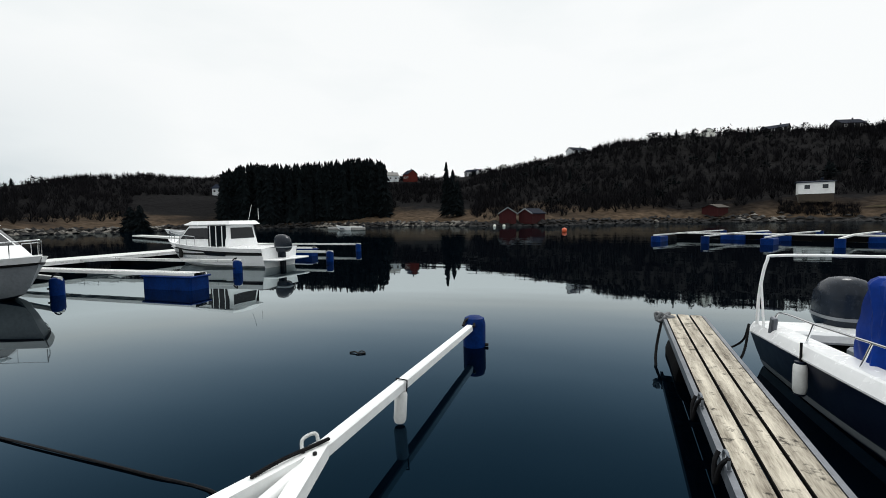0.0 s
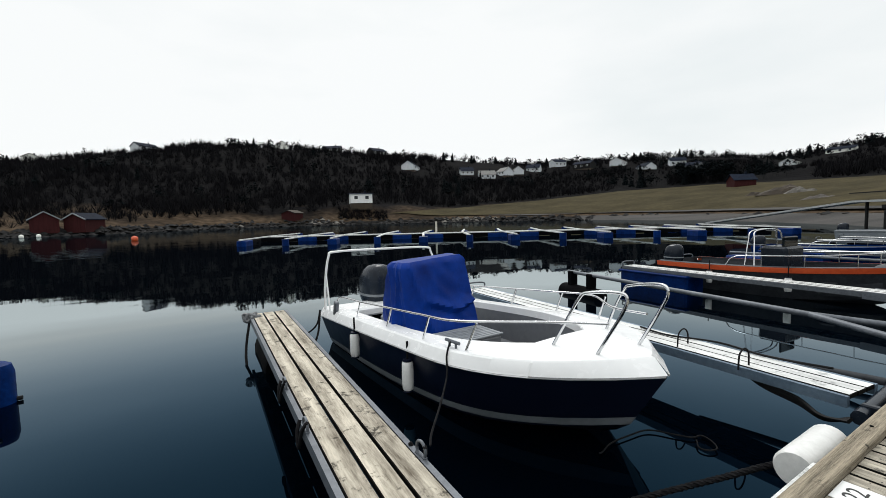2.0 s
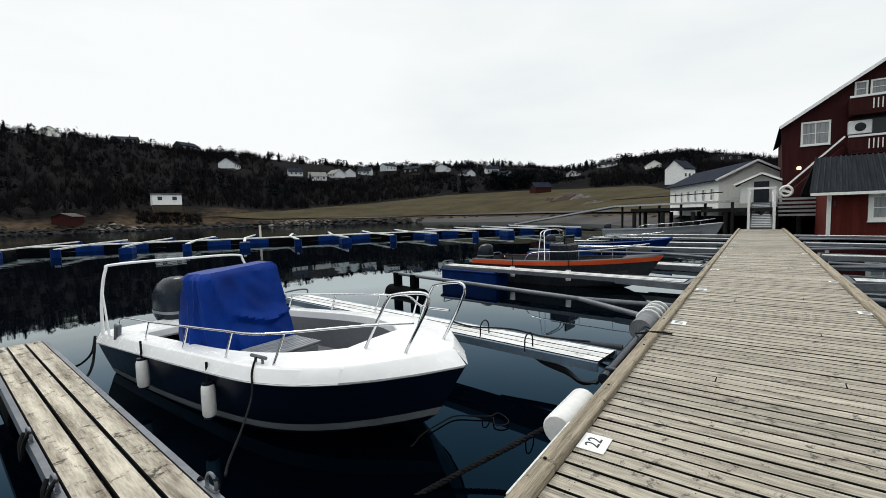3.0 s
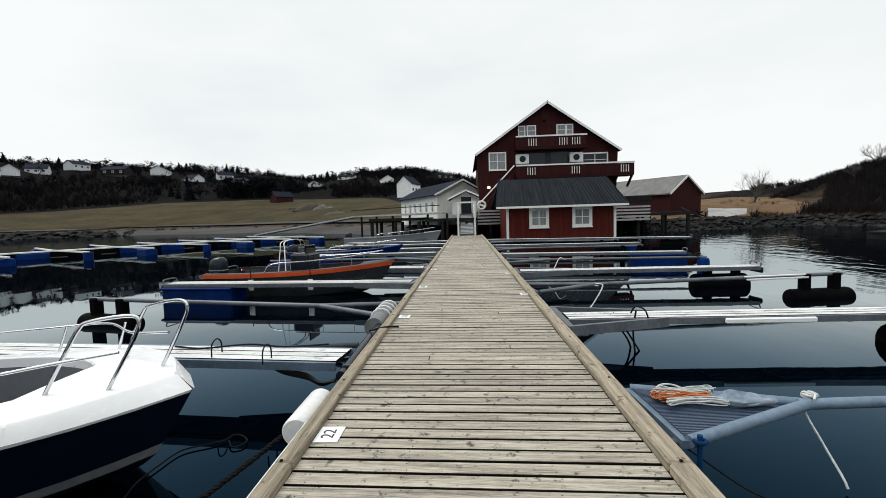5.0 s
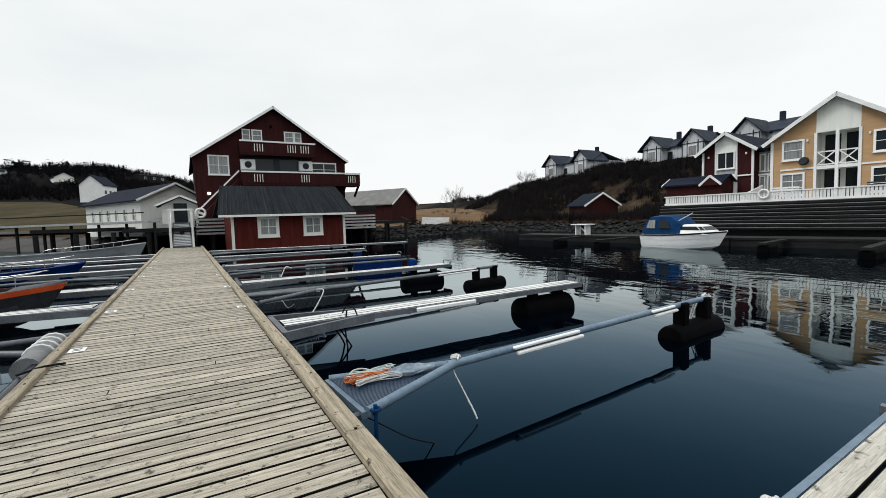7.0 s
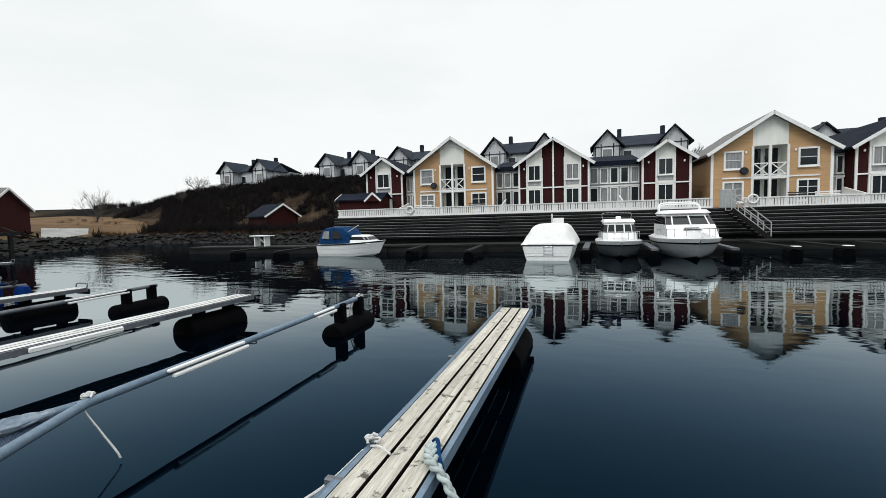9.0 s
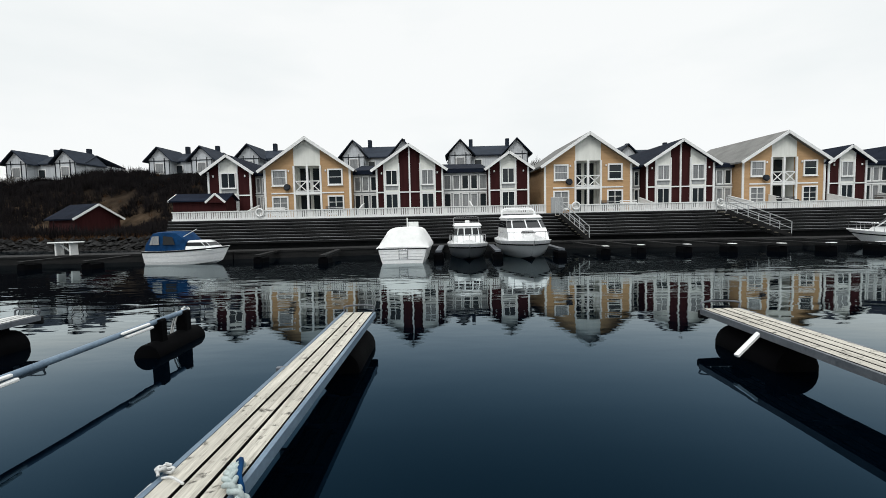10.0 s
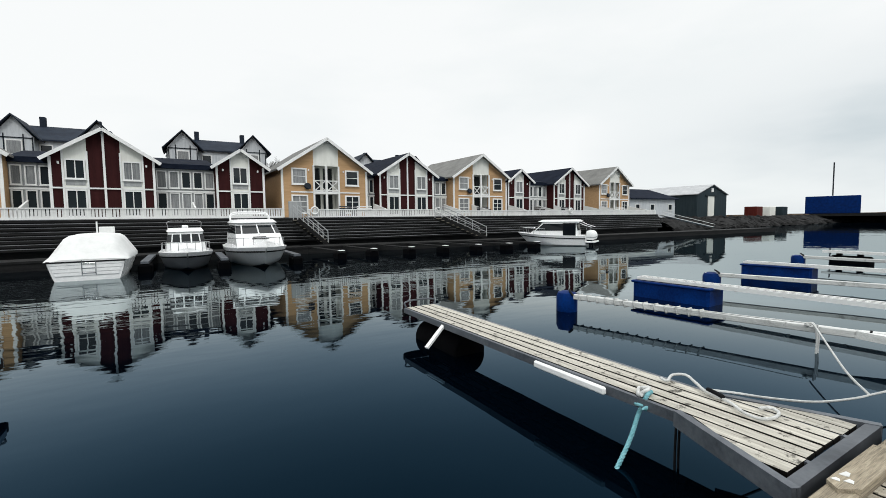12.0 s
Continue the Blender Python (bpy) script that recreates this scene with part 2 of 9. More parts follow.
# calm between the fingers, ruffled by wind over the open basin
_sy = _n.new("ShaderNodeSeparateXYZ")
_l.new(_co.outputs["Object"], _sy.inputs[0])
_ys, _yn, _ya, _yr = _n.new("ShaderNodeMapRange"), _n.new("ShaderNodeMapRange"), _n.new("ShaderNodeMath"), _n.new("ShaderNodeMath")
for _k, _a, _z, _v in ((_ys, -4.0, -16.0, 1.25), (_yn, 12.0, 45.0, 0.9)):
    _k.inputs["From Min"].default_value, _k.inputs["From Max"].default_value = _a, _z
    _k.inputs["To Min"].default_value, _k.inputs["To Max"].default_value = 0.04, _v
    _l.new(_sy.outputs["Y"], _k.inputs["Value"])
_l.new(_ys.outputs[0], _ya.inputs[0])
_l.new(_yn.outputs[0], _ya.inputs[1])
_yr.operation = "MULTIPLY"
_xe, _xm = _n.new("ShaderNodeMapRange"), _n.new("ShaderNodeMath")
_xe.inputs["From Min"].default_value, _xe.inputs["From Max"].default_value = 5.0, 15.0
_xe.inputs["To Min"].default_value, _xe.inputs["To Max"].default_value = 1.0, 1.9
_l.new(_sy.outputs["X"], _xe.inputs["Value"])
_xm.operation = "MULTIPLY"
_l.new(_ya.outputs[0], _xm.inputs[0])
_l.new(_xe.outputs[0], _xm.inputs[1])
_l.new(_xm.outputs[0], _yr.inputs[0])
_l.new(_mk.outputs[0], _yr.inputs[1])
_h = _n.new("ShaderNodeMath")
_h.operation = "MULTIPLY"
_l.new(_w1.outputs["Fac"], _h.inputs[0])
_l.new(_yr.outputs[0], _h.inputs[1])
_h2 = _n.new("ShaderNodeMath")
_h2.operation = "MULTIPLY_ADD"
_h2.inputs[1].default_value = 1.0
_l.new(_w2.outputs["Fac"], _h2.inputs[0])
_l.new(_h.outputs[0], _h2.inputs[2])
_bp = _n.new("ShaderNodeBump")
_bp.inputs["Strength"].default_value, _bp.inputs["Distance"].default_value = 1.0, 0.012
_l.new(_h2.outputs[0], _bp.inputs["Height"])
for _k in (_b, _gl, _fr):
    _l.new(_bp.outputs[0], _k.inputs["Normal"])

DECK = stuff_of("weathered_deck_board", (0.08, 0.068, 0.051), (0.56, 0.51, 0.41), 0.6, size=0.5, grain=(11, 0.5, 11), bump=0.7, vary=0.2, fine=9, spec=0.42, patch=0.45, marks=0.9, mark_scale=11.0, mark_at=0.575)
KERB = stuff_of("weathered_edge_timber", (0.1, 0.083, 0.06), (0.47, 0.405, 0.3), 0.8, size=0.5, grain=(0.5, 11, 11), bump=0.7, vary=0.15, fine=9, spec=0.25, patch=0.45, marks=0.9, mark_scale=9.0, mark_at=0.6)
PALE = stuff_of("bleached_plank", (0.24, 0.225, 0.19), (0.63, 0.605, 0.535), 0.8, size=0.5, grain=(11, 0.5, 11), bump=0.6, vary=0.12, fine=8, spec=0.25, patch=0.45, marks=0.94, mark_scale=10.0, mark_at=0.57)
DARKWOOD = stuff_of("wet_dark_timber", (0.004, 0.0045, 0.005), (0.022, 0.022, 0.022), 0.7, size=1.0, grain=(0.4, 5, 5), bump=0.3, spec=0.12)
GALV = stuff_of("galvanised_steel", (0.055, 0.063, 0.076), (0.155, 0.17, 0.19), 0.5, 0.4, size=0.6, bump=0.06)
BLUEGREY = stuff_of("blue_grey_steel_pipe", (0.075, 0.115, 0.165), (0.17, 0.24, 0.31), 0.5, 0.3, size=0.6, bump=0.06)
STEEL = stuff_of("polished_rail_steel", (0.55, 0.56, 0.57), (0.72, 0.73, 0.74), 0.2, 1.0, size=0.5, bump=0.0)
WHITE = stuff_of("white_paint", (0.68, 0.69, 0.68), (0.82, 0.83, 0.82), 0.5, size=1.0, bump=0.08, vary=0.05)
WHITEPLANK = stuff_of("white_beam", (0.42, 0.43, 0.42), (0.78, 0.79, 0.77), 0.5, size=0.6, grain=(6, 0.7, 6), bump=0.15, vary=0.1, marks=0.5)
GEL = stuff_of("white_gelcoat", (0.74, 0.75, 0.75), (0.84, 0.85, 0.85), 0.25, size=1.5, bump=0.0, vary=0.02)
GELGREY = stuff_of("grey_gelcoat", (0.1, 0.105, 0.115), (0.15, 0.16, 0.17), 0.4, size=1.0, bump=0.1, vary=0.03)
NAVY = stuff_of("navy_gelcoat", (0.002, 0.004, 0.013), (0.004, 0.007, 0.02), 0.36, size=1.5, bump=0.0, vary=0.03, spec=0.25)
PALEGREY = stuff_of("pale_grey_stripe", (0.15, 0.165, 0.18), (0.25, 0.27, 0.29), 0.4, size=1.0, bump=0.05)
TARP = stuff_of("blue_tarpaulin", (0.0, 0.01, 0.1), (0.0, 0.04, 0.3), 0.5, size=0.8, bump=0.5, vary=0.05, fine=3, spec=0.12)
CLOTH = stuff_of("white_boat_cover", (0.62, 0.63, 0.62), (0.78, 0.79, 0.78), 0.8, size=1.2, bump=0.4, vary=0.04, fine=5)
BLUEFLOAT = stuff_of("blue_plastic_float", (0.0, 0.007, 0.05), (0.0, 0.026, 0.15), 0.45, size=0.6, bump=0.1, vary=0.15, spec=0.07)
BLACKFLOAT = stuff_of("black_plastic_float", (0.0006, 0.0007, 0.001), (0.0022, 0.0023, 0.003), 0.8, size=0.6, bump=0.15, spec=0.04)
RUBBER = stuff_of("black_rubber", (0.003, 0.003, 0.0035), (0.014, 0.014, 0.015), 0.6, size=0.3, bump=0.1, spec=0.15)
FENDER = stuff_of("white_vinyl_fender", (0.6, 0.6, 0.58), (0.78, 0.78, 0.76), 0.4, size=0.5, bump=0.08, vary=0.05)
GREYFENDER = stuff_of("grey_fender", (0.09, 0.095, 0.1), (0.2, 0.21, 0.22), 0.5, size=0.3, bump=0.1)
ROPEW = stuff_of("white_rope", (0.4, 0.41, 0.4), (0.66, 0.67, 0.66), 0.9, size=0.06, bump=0.6, fine=6)
ROPET = stuff_of("teal_rope", (0.07, 0.26, 0.3), (0.25, 0.5, 0.55), 0.9, size=0.06, bump=0.6, fine=6)
ROPEPALE = stuff_of("pale_green_rope", (0.25, 0.31, 0.31), (0.52, 0.59, 0.58), 0.9, size=0.06, bump=0.6, fine=6)
ROPEB = stuff_of("black_rope", (0.003, 0.003, 0.004), (0.016, 0.016, 0.017), 0.9, size=0.06, bump=0.6, fine=6, spec=0.1)
ROPEO = stuff_of("orange_rope", (0.3, 0.08, 0.025), (0.5, 0.17, 0.06), 0.9, size=0.06, bump=0.6, fine=6)
ORANGE = stuff_of("orange_gunwale", (0.48, 0.06, 0.017), (0.66, 0.11, 0.03), 0.45, size=0.8, bump=0.1)
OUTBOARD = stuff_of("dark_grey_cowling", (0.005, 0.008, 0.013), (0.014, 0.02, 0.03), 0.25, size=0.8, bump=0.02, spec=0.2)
REDWOOD = stuff_of("falu_red_boarding", (0.052, 0.0095, 0.0075), (0.105, 0.02, 0.015), 0.75, size=1.5, grain=(6, 6, 0.5), bump=0.25, vary=0.06, spec=0.08)
DEEPRED = stuff_of("dark_red_boarding", (0.024, 0.0068, 0.0072), (0.048, 0.0128, 0.0132), 0.75, size=1.5, grain=(6, 6, 0.5), bump=0.25, vary=0.06, spec=0.08)
OCHRE = stuff_of("ochre_yellow_boarding", (0.39, 0.245, 0.125), (0.51, 0.33, 0.18), 0.75, size=1.5, grain=(0.5, 6, 8), bump=0.2, vary=0.05, spec=0.2)
CREAM = stuff_of("off_white_boarding", (0.68, 0.69, 0.64), (0.8, 0.81, 0.76), 0.7, size=1.5, grain=(6, 6, 0.6), bump=0.2, vary=0.05, spec=0.2)
GREYBOARD = stuff_of("pale_grey_boarding", (0.26, 0.275, 0.28), (0.42, 0.435, 0.44), 0.7, size=1.5, grain=(6, 6, 0.6), bump=0.2, vary=0.05, spec=0.2)
ROOFDARK = stuff_of("dark_roof_tile", (0.004, 0.0062, 0.012), (0.014, 0.0195, 0.034), 0.75, size=1.2, bump=0.4, vary=0.1, spec=0.04)
SLATE = stuff_of("blue_slate_roof", (0.009, 0.013, 0.021), (0.028, 0.038, 0.056), 0.7, size=1.2, bump=0.4, vary=0.1, spec=0.1)
ROOFGREY = stuff_of("grey_roof_tile", (0.09, 0.09, 0.085), (0.19, 0.19, 0.18), 0.75, size=1.2, bump=0.4, vary=0.1)
ROOFPALE = stuff_of("pale_sheet_roof", (0.3, 0.31, 0.32), (0.5, 0.51, 0.52), 0.6, size=1.5, bump=0.2)
HULLPANE = glass("tinted_boat_window", (0.006, 0.008, 0.01))
HULLPANE.node_tree.nodes["Principled BSDF"].inputs["Specular IOR Level"].default_value = 0.25
PANE = glass("dark_window_pane", (0.022, 0.028, 0.032))
PANE.node_tree.nodes["Principled BSDF"].inputs["Specular IOR Level"].default_value = 0.3
CURTAIN = stuff_of("pale_curtained_pane", (0.1, 0.11, 0.12), (0.34, 0.35, 0.35), 0.1, size=0.6, grain=(8, 8, 0.4), bump=0.0, vary=0.2)
CONCRETE = stuff_of("concrete", (0.2, 0.2, 0.19), (0.33, 0.33, 0.32), 0.85, size=1.5, bump=0.3)
SCREE = stuff_of("shore_stone", (0.004, 0.004, 0.0045), (0.032, 0.032, 0.032), 0.85, size=1.0, bump=0.4, vary=0.5, island=True, spec=0.08)
SOIL = stuff_of("brown_heath", (0.02, 0.016, 0.013), (0.06, 0.045, 0.03), 0.95, size=9.0, bump=0.5, vary=0.0, fine=14)
STRAW = stuff_of("dead_grass", (0.07, 0.047, 0.027), (0.19, 0.125, 0.072), 0.95, size=5.0, bump=0.4, vary=0.0, fine=14, spec=0.03)
MEADOW = stuff_of("winter_meadow", (0.024, 0.021, 0.011), (0.07, 0.058, 0.031), 0.95, size=12.0, bump=0.2, vary=0.0, fine=10, spec=0.03)
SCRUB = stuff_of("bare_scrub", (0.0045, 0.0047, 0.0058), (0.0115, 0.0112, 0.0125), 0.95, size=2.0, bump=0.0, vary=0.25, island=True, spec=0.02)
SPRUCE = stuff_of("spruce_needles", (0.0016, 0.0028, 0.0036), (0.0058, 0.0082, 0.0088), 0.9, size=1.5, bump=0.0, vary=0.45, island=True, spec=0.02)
BARK = stuff_of("bark", (0.03, 0.026, 0.023), (0.09, 0.08, 0.07), 0.9, size=0.6, grain=(4, 4, 0.6), bump=0.4)
RUST = stuff_of("rusty_dead_bracken", (0.03, 0.016, 0.0085), (0.095, 0.05, 0.024), 0.95, size=2.0, bump=0.0, vary=0.35, island=True, spec=0.02)
MUD = stuff_of("tidal_mud_and_gravel", (0.012, 0.0115, 0.011), (0.055, 0.05, 0.046), 0.8, size=9.0, grain=(1.8, 0.28, 1), bump=0.3, vary=0.0, fine=9, spec=0.2, patch=0.6)
PALESTONE = stuff_of("pale_shore_rock", (0.045, 0.042, 0.037), (0.17, 0.16, 0.145), 0.85, size=1.0, bump=0.4, vary=0.45, island=True, spec=0.1)
WORNEDGE = stuff_of("salt_bleached_board_edge", (0.012, 0.013, 0.014), (0.3, 0.31, 0.32), 0.7, size=1.6, grain=(0.25, 3, 3), bump=0.2, vary=0.15, fine=10, spec=0.2, patch=0.55)
LIGHTHULL = stuff_of("light_grey_gelcoat", (0.36, 0.38, 0.39), (0.46, 0.48, 0.49), 0.35, size=1.2, bump=0.05, vary=0.03)
DARKHULL = stuff_of("dark_workboat_hull", (0.012, 0.014, 0.018), (0.05, 0.055, 0.062), 0.45, size=1.0, bump=0.1, vary=0.05, spec=0.2)
RIBROOF = stuff_of("old_ribbed_sheet_roof", (0.004, 0.0055, 0.008), (0.034, 0.04, 0.046), 0.7, size=0.9, grain=(5, 0.35, 0.35), bump=0.3, vary=0.3, spec=0.04, patch=0.35)
CANVASBAG = stuff_of("grey_blue_cloth", (0.11, 0.145, 0.19), (0.3, 0.36, 0.42), 0.85, size=0.3, bump=0.8, fine=6)
INK = glass("black_ink", (0.01, 0.01, 0.01), 0.5)
GLOW = bpy.data.materials.new("lit_lamp")
GLOW.use_nodes = True
GLOW.node_tree.nodes["Principled BSDF"].inputs["Emission Color"].default_value = (1, 0.62, 0.3, 1)
GLOW.node_tree.nodes["Principled BSDF"].inputs["Emission Strength"].default_value = 3.0
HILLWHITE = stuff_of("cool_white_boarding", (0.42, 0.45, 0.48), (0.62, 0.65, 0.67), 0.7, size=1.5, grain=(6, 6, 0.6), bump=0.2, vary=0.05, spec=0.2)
HEATHER = stuff_of("heather_and_bramble", (0.008, 0.0078, 0.009), (0.025, 0.0218, 0.022), 0.95, size=2.0, bump=0.0, vary=0.3, island=True, spec=0.02)
STAINED = stuff_of("stained_plank", (0.11, 0.09, 0.065), (0.6, 0.55, 0.45), 0.8, size=0.6, grain=(6, 0.6, 6), bump=0.7, vary=0.15, fine=8, spec=0.25, patch=0.6, marks=0.92, mark_scale=8.0, mark_at=0.56)


# near-black that puts the shade between boards into the colour, with the dirt there
JOINT = stuff_of("shaded_dirty_joint", (0.002, 0.002, 0.002), (0.01, 0.009, 0.008), 0.8, size=0.5, bump=0.1, spec=0.08)


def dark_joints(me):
    """Near-black flanks on a board: the gaps' shade painted in, along with the joints' dirt."""
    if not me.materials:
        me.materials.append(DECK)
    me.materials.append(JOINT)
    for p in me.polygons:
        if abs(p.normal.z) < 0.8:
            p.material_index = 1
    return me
MESHSTEEL = stuff_of("blue_expanded_metal", (0.02, 0.035, 0.065), (0.06, 0.09, 0.14), 0.5, 0.3, size=0.6, bump=0.06)
HOOD = stuff_of("faded_blue_canvas", (0.002, 0.016, 0.05), (0.006, 0.045, 0.13), 0.7, size=0.8, bump=0.5, vary=0.05, fine=4, spec=0.06)


# ---- land and water ----
BEAR = (-105, -80, -63, -57, -45, -36, -24, -17, -11, -5, 4, 10, 20, 28, 34, 45, 55, 64, 71, 78, 83, 88, 95, 110, 120, 125, 131, 140, 150, 165, 180, 195, 210, 225, 240, 255)
SHORE = (150, 140, 122, 135, 148, 145, 136, 124, 103, 106, 125, 132, 134, 136, 134, 130, 118, 100, 80, 64, 54, 48, 46, 46, 52, 60, 58, 47, 36.5, 33, 32, 34, 39, 58, 84, 150)
BENCH_R = (170, 160, 140, 155, 165, 163, 155, 140, 114, 118, 140, 146, 148, 152, 165, 190, 215, 215, 200, 180, 150, 130, 90, 80, 80, 75, 68, 62, 52, 48, 47, 50, 60, 100, 120, 170)
BENCH_Z = (1.5, 2, 2.5, 3, 3.5, 3.5, 4, 3, 2, 2.5, 4, 5, 6.3, 5.5, 5, 8, 12, 13, 12, 11, 9, 7, 3, 2.5, 3, 2.2, 1.6, 1.2, 2.4, 2.5, 2.5, 2.5, 2.4, 2, 1.6, 1.5)
RIDGE_R = (600, 400, 330, 330, 330, 310, 300, 300, 300, 300, 300, 300, 300, 310, 320, 340, 340, 345, 350, 350, 350, 350, 300, 200, 150, 110, 90, 80, 72, 66, 64, 70, 95, 200, 300, 600)
RIDGE_Z = (3, 16, 23, 29, 31, 30, 29, 29, 33, 38.5, 46.5, 47.5, 45.5, 43, 42, 38, 38.5, 37, 33, 38, 39.5, 34, 21, 8, 7, 6.3, 8.0, 9.3, 9.5, 9.5, 9.5, 9, 5, 3, 2, 3)


def column(values, bearing):
    b = (bearing + 105) % 360 - 105
    return float(np.interp(b, BEAR, values))


def ground(x, y):
    """The height of the land at a place."""
    b, r = math.degrees(math.atan2(x, y)), math.hypot(x, y)
    s, br, bz, rr, rz = (column(c, b) for c in (SHORE, BENCH_R, BENCH_Z, RIDGE_R, RIDGE_Z))
    rough = noise.noise(Vector((x * 0.03, y * 0.03, 0.4))) * 2.2 + noise.noise(Vector((x * 0.11, y * 0.11, 1.4))) * 0.7
    s += 0.012 * s * noise.noise(Vector((x * 0.06, y * 0.06, 3.3)))
    if r < s:
        return max(-2.5, (r - s) * 0.5 - 0.3)
    if r < s + 3:
        return lerp(-0.3, 0.9, (r - s) / 3)
    if r < br:
        t = (r - s - 3) / max(1, br - s - 3)
        return lerp(0.9, bz, t) + rough * 0.06 * t
    if r < rr:
        t = (r - br) / (rr - br)
        return lerp(bz, rz, t * t * (3 - 2 * t) * 0.5 + t * 0.5) + rough * min(1, rz / 25) * (0.06 + 0.94 * math.sin(t * math.pi))
    return max(-1.0 if rz < 12 else 4.0, rz - (r - rr) * 0.045) + rough * 0.06


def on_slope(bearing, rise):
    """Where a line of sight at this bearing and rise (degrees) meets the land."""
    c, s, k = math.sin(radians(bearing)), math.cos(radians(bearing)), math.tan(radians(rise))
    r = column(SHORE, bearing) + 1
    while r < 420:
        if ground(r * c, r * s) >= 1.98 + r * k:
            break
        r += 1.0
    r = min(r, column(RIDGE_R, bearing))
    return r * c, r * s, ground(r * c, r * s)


EARTH = bpy.data.materials.new("heath_and_shore_grass")
EARTH.use_nodes = True
_n, _l = EARTH.node_tree.nodes, EARTH.node_tree.links
_b = _n["Principled BSDF"]
_b.inputs["Roughness"].default_value = 0.95
_b.inputs["Specular IOR Level"].default_value = 0.03
_co = _n.new("ShaderNodeTexCoord")
_sep = _n.new("ShaderNodeSeparateXYZ")
_l.new(_co.outputs["Object"], _sep.inputs[0])
_n1, _n2 = _n.new("ShaderNodeTexNoise"), _n.new("ShaderNodeTexNoise")
_n1.inputs["Scale"].default_value, _n1.inputs["Detail"].default_value = 0.045, 4
_n2.inputs["Scale"].default_value, _n2.inputs["Detail"].default_value = 0.6, 6
for _k in (_n1, _n2):
    _l.new(_co.outputs["Object"], _k.inputs["Vector"])
_hm = _n.new("ShaderNodeMapRange")
_hm.inputs["From Min"].default_value, _hm.inputs["From Max"].default_value = 1.0, 9.0
_hm.inputs["To Min"].default_value, _hm.inputs["To Max"].default_value = 0.32, -0.2
_l.new(_sep.outputs["Z"], _hm.inputs["Value"])
_sm = _n.new("ShaderNodeMath")
_l.new(_hm.outputs[0], _sm.inputs[0])
_l.new(_n1.outputs["Fac"], _sm.inputs[1])
_ra = _n.new("ShaderNodeValToRGB")
_ra.color_ramp.elements[0].position, _ra.color_ramp.elements[1].position = 0.5, 0.78
_ra.color_ramp.elements[0].color, _ra.color_ramp.elements[1].color = (0.0055, 0.0053, 0.0058, 1), (0.082, 0.058, 0.038, 1)
_l.new(_sm.outputs[0], _ra.inputs[0])
_va = _n.new("ShaderNodeMapRange")
_va.inputs["From Min"].default_value, _va.inputs["From Max"].default_value = 0.3, 0.7
_va.inputs["To Min"].default_value, _va.inputs["To Max"].default_value = 0.35, 1.15
_l.new(_n2.outputs["Fac"], _va.inputs["Value"])
_hs = _n.new("ShaderNodeHueSaturation")
_l.new(_va.outputs[0], _hs.inputs["Value"])
_l.new(_ra.outputs[0], _hs.inputs["Color"])
# wet stone and weed below the grass line
_sh, _sx = _n.new("ShaderNodeMapRange"), _n.new("ShaderNodeMixRGB")
_sh.inputs["From Min"].default_value, _sh.inputs["From Max"].default_value = 0.75, 1.25
_l.new(_sep.outputs["Z"], _sh.inputs["Value"])
_sx.inputs[1].default_value = (0.014, 0.0135, 0.013, 1)
_l.new(_sh.outputs[0], _sx.inputs[0])
_l.new(_hs.outputs[0], _sx.inputs[2])
_l.new(_sx.outputs[0], _b.inputs["Base Color"])
_bp = _n.new("ShaderNodeBump")
_bp.inputs["Distance"].default_value = 0.6
_l.new(_n2.outputs["Fac"], _bp.inputs["Height"])
_l.new(_bp.outputs[0], _b.inputs["Normal"])


def sheet(b0, b1, nb, radii, lift):
    """A piece of the land's surface between two bearings."""
    rows = []
    for i in range(nb + 1):
        b = lerp(b0, b1, i / nb)
        rs = [r(b) if callable(r) else r for r in radii]
        rows.append([(r * math.sin(radians(b)), r * math.cos(radians(b)), ground(r * math.sin(radians(b)), r * math.cos(radians(b))) + lift) for r in rs])
    return Shape().loft(rows)


_rings = [25.0 * (3000 / 25.0) ** (i / 190) for i in range(191)]
_rows = sheet(-105, 255, 340, _rings, 0.0)
ground_ob = part("ground", _rows, EARTH, None, smooth=180, kind="structure")
tagged(ground_ob, "brown winter heath hillsides round a sheltered bay", "ground")
water = part("water", Shape().box(0, 0, -0.5, 5000, 5000, 1.0), WATER, None, kind="structure")
tagged(water, "dark calm sea water with faint ripples", "water")

rng = random.Random(4)


def patch(b0, b1, inner, outer, lift, material, name, label):
    n = max(6, int(abs(b1 - b0) / 0.8))

    def reach(b, k):
        near, far = column(SHORE, b) + inner, lerp(column(SHORE, b), column(BENCH_R, b), outer)
        end = min(1.0, 0.04 + abs(b - b0) / 7, 0.04 + abs(b1 - b) / 7)
        return lerp(near, far, end * k / 24)

    cut = [lambda b, k=k: reach(b, k) for k in range(25)]
    return tagged(part(name, sheet(b0, b1, n, cut, lift), material, None, smooth=180, kind="structure"), label, "field")


patch(26, 86, 9, 0.86, 0.3, MEADOW, "meadow", "sloping winter meadow of dull green and yellow grass")
patch(38, 84, 8.2, 0.1, 0.32, MUD, "shore_road", "narrow grey road along the shore below the meadow")
patch(106, 131, 5, 1.9, 0.05, STRAW, "dead_grass_bank", "pale dead grass on the low shore")


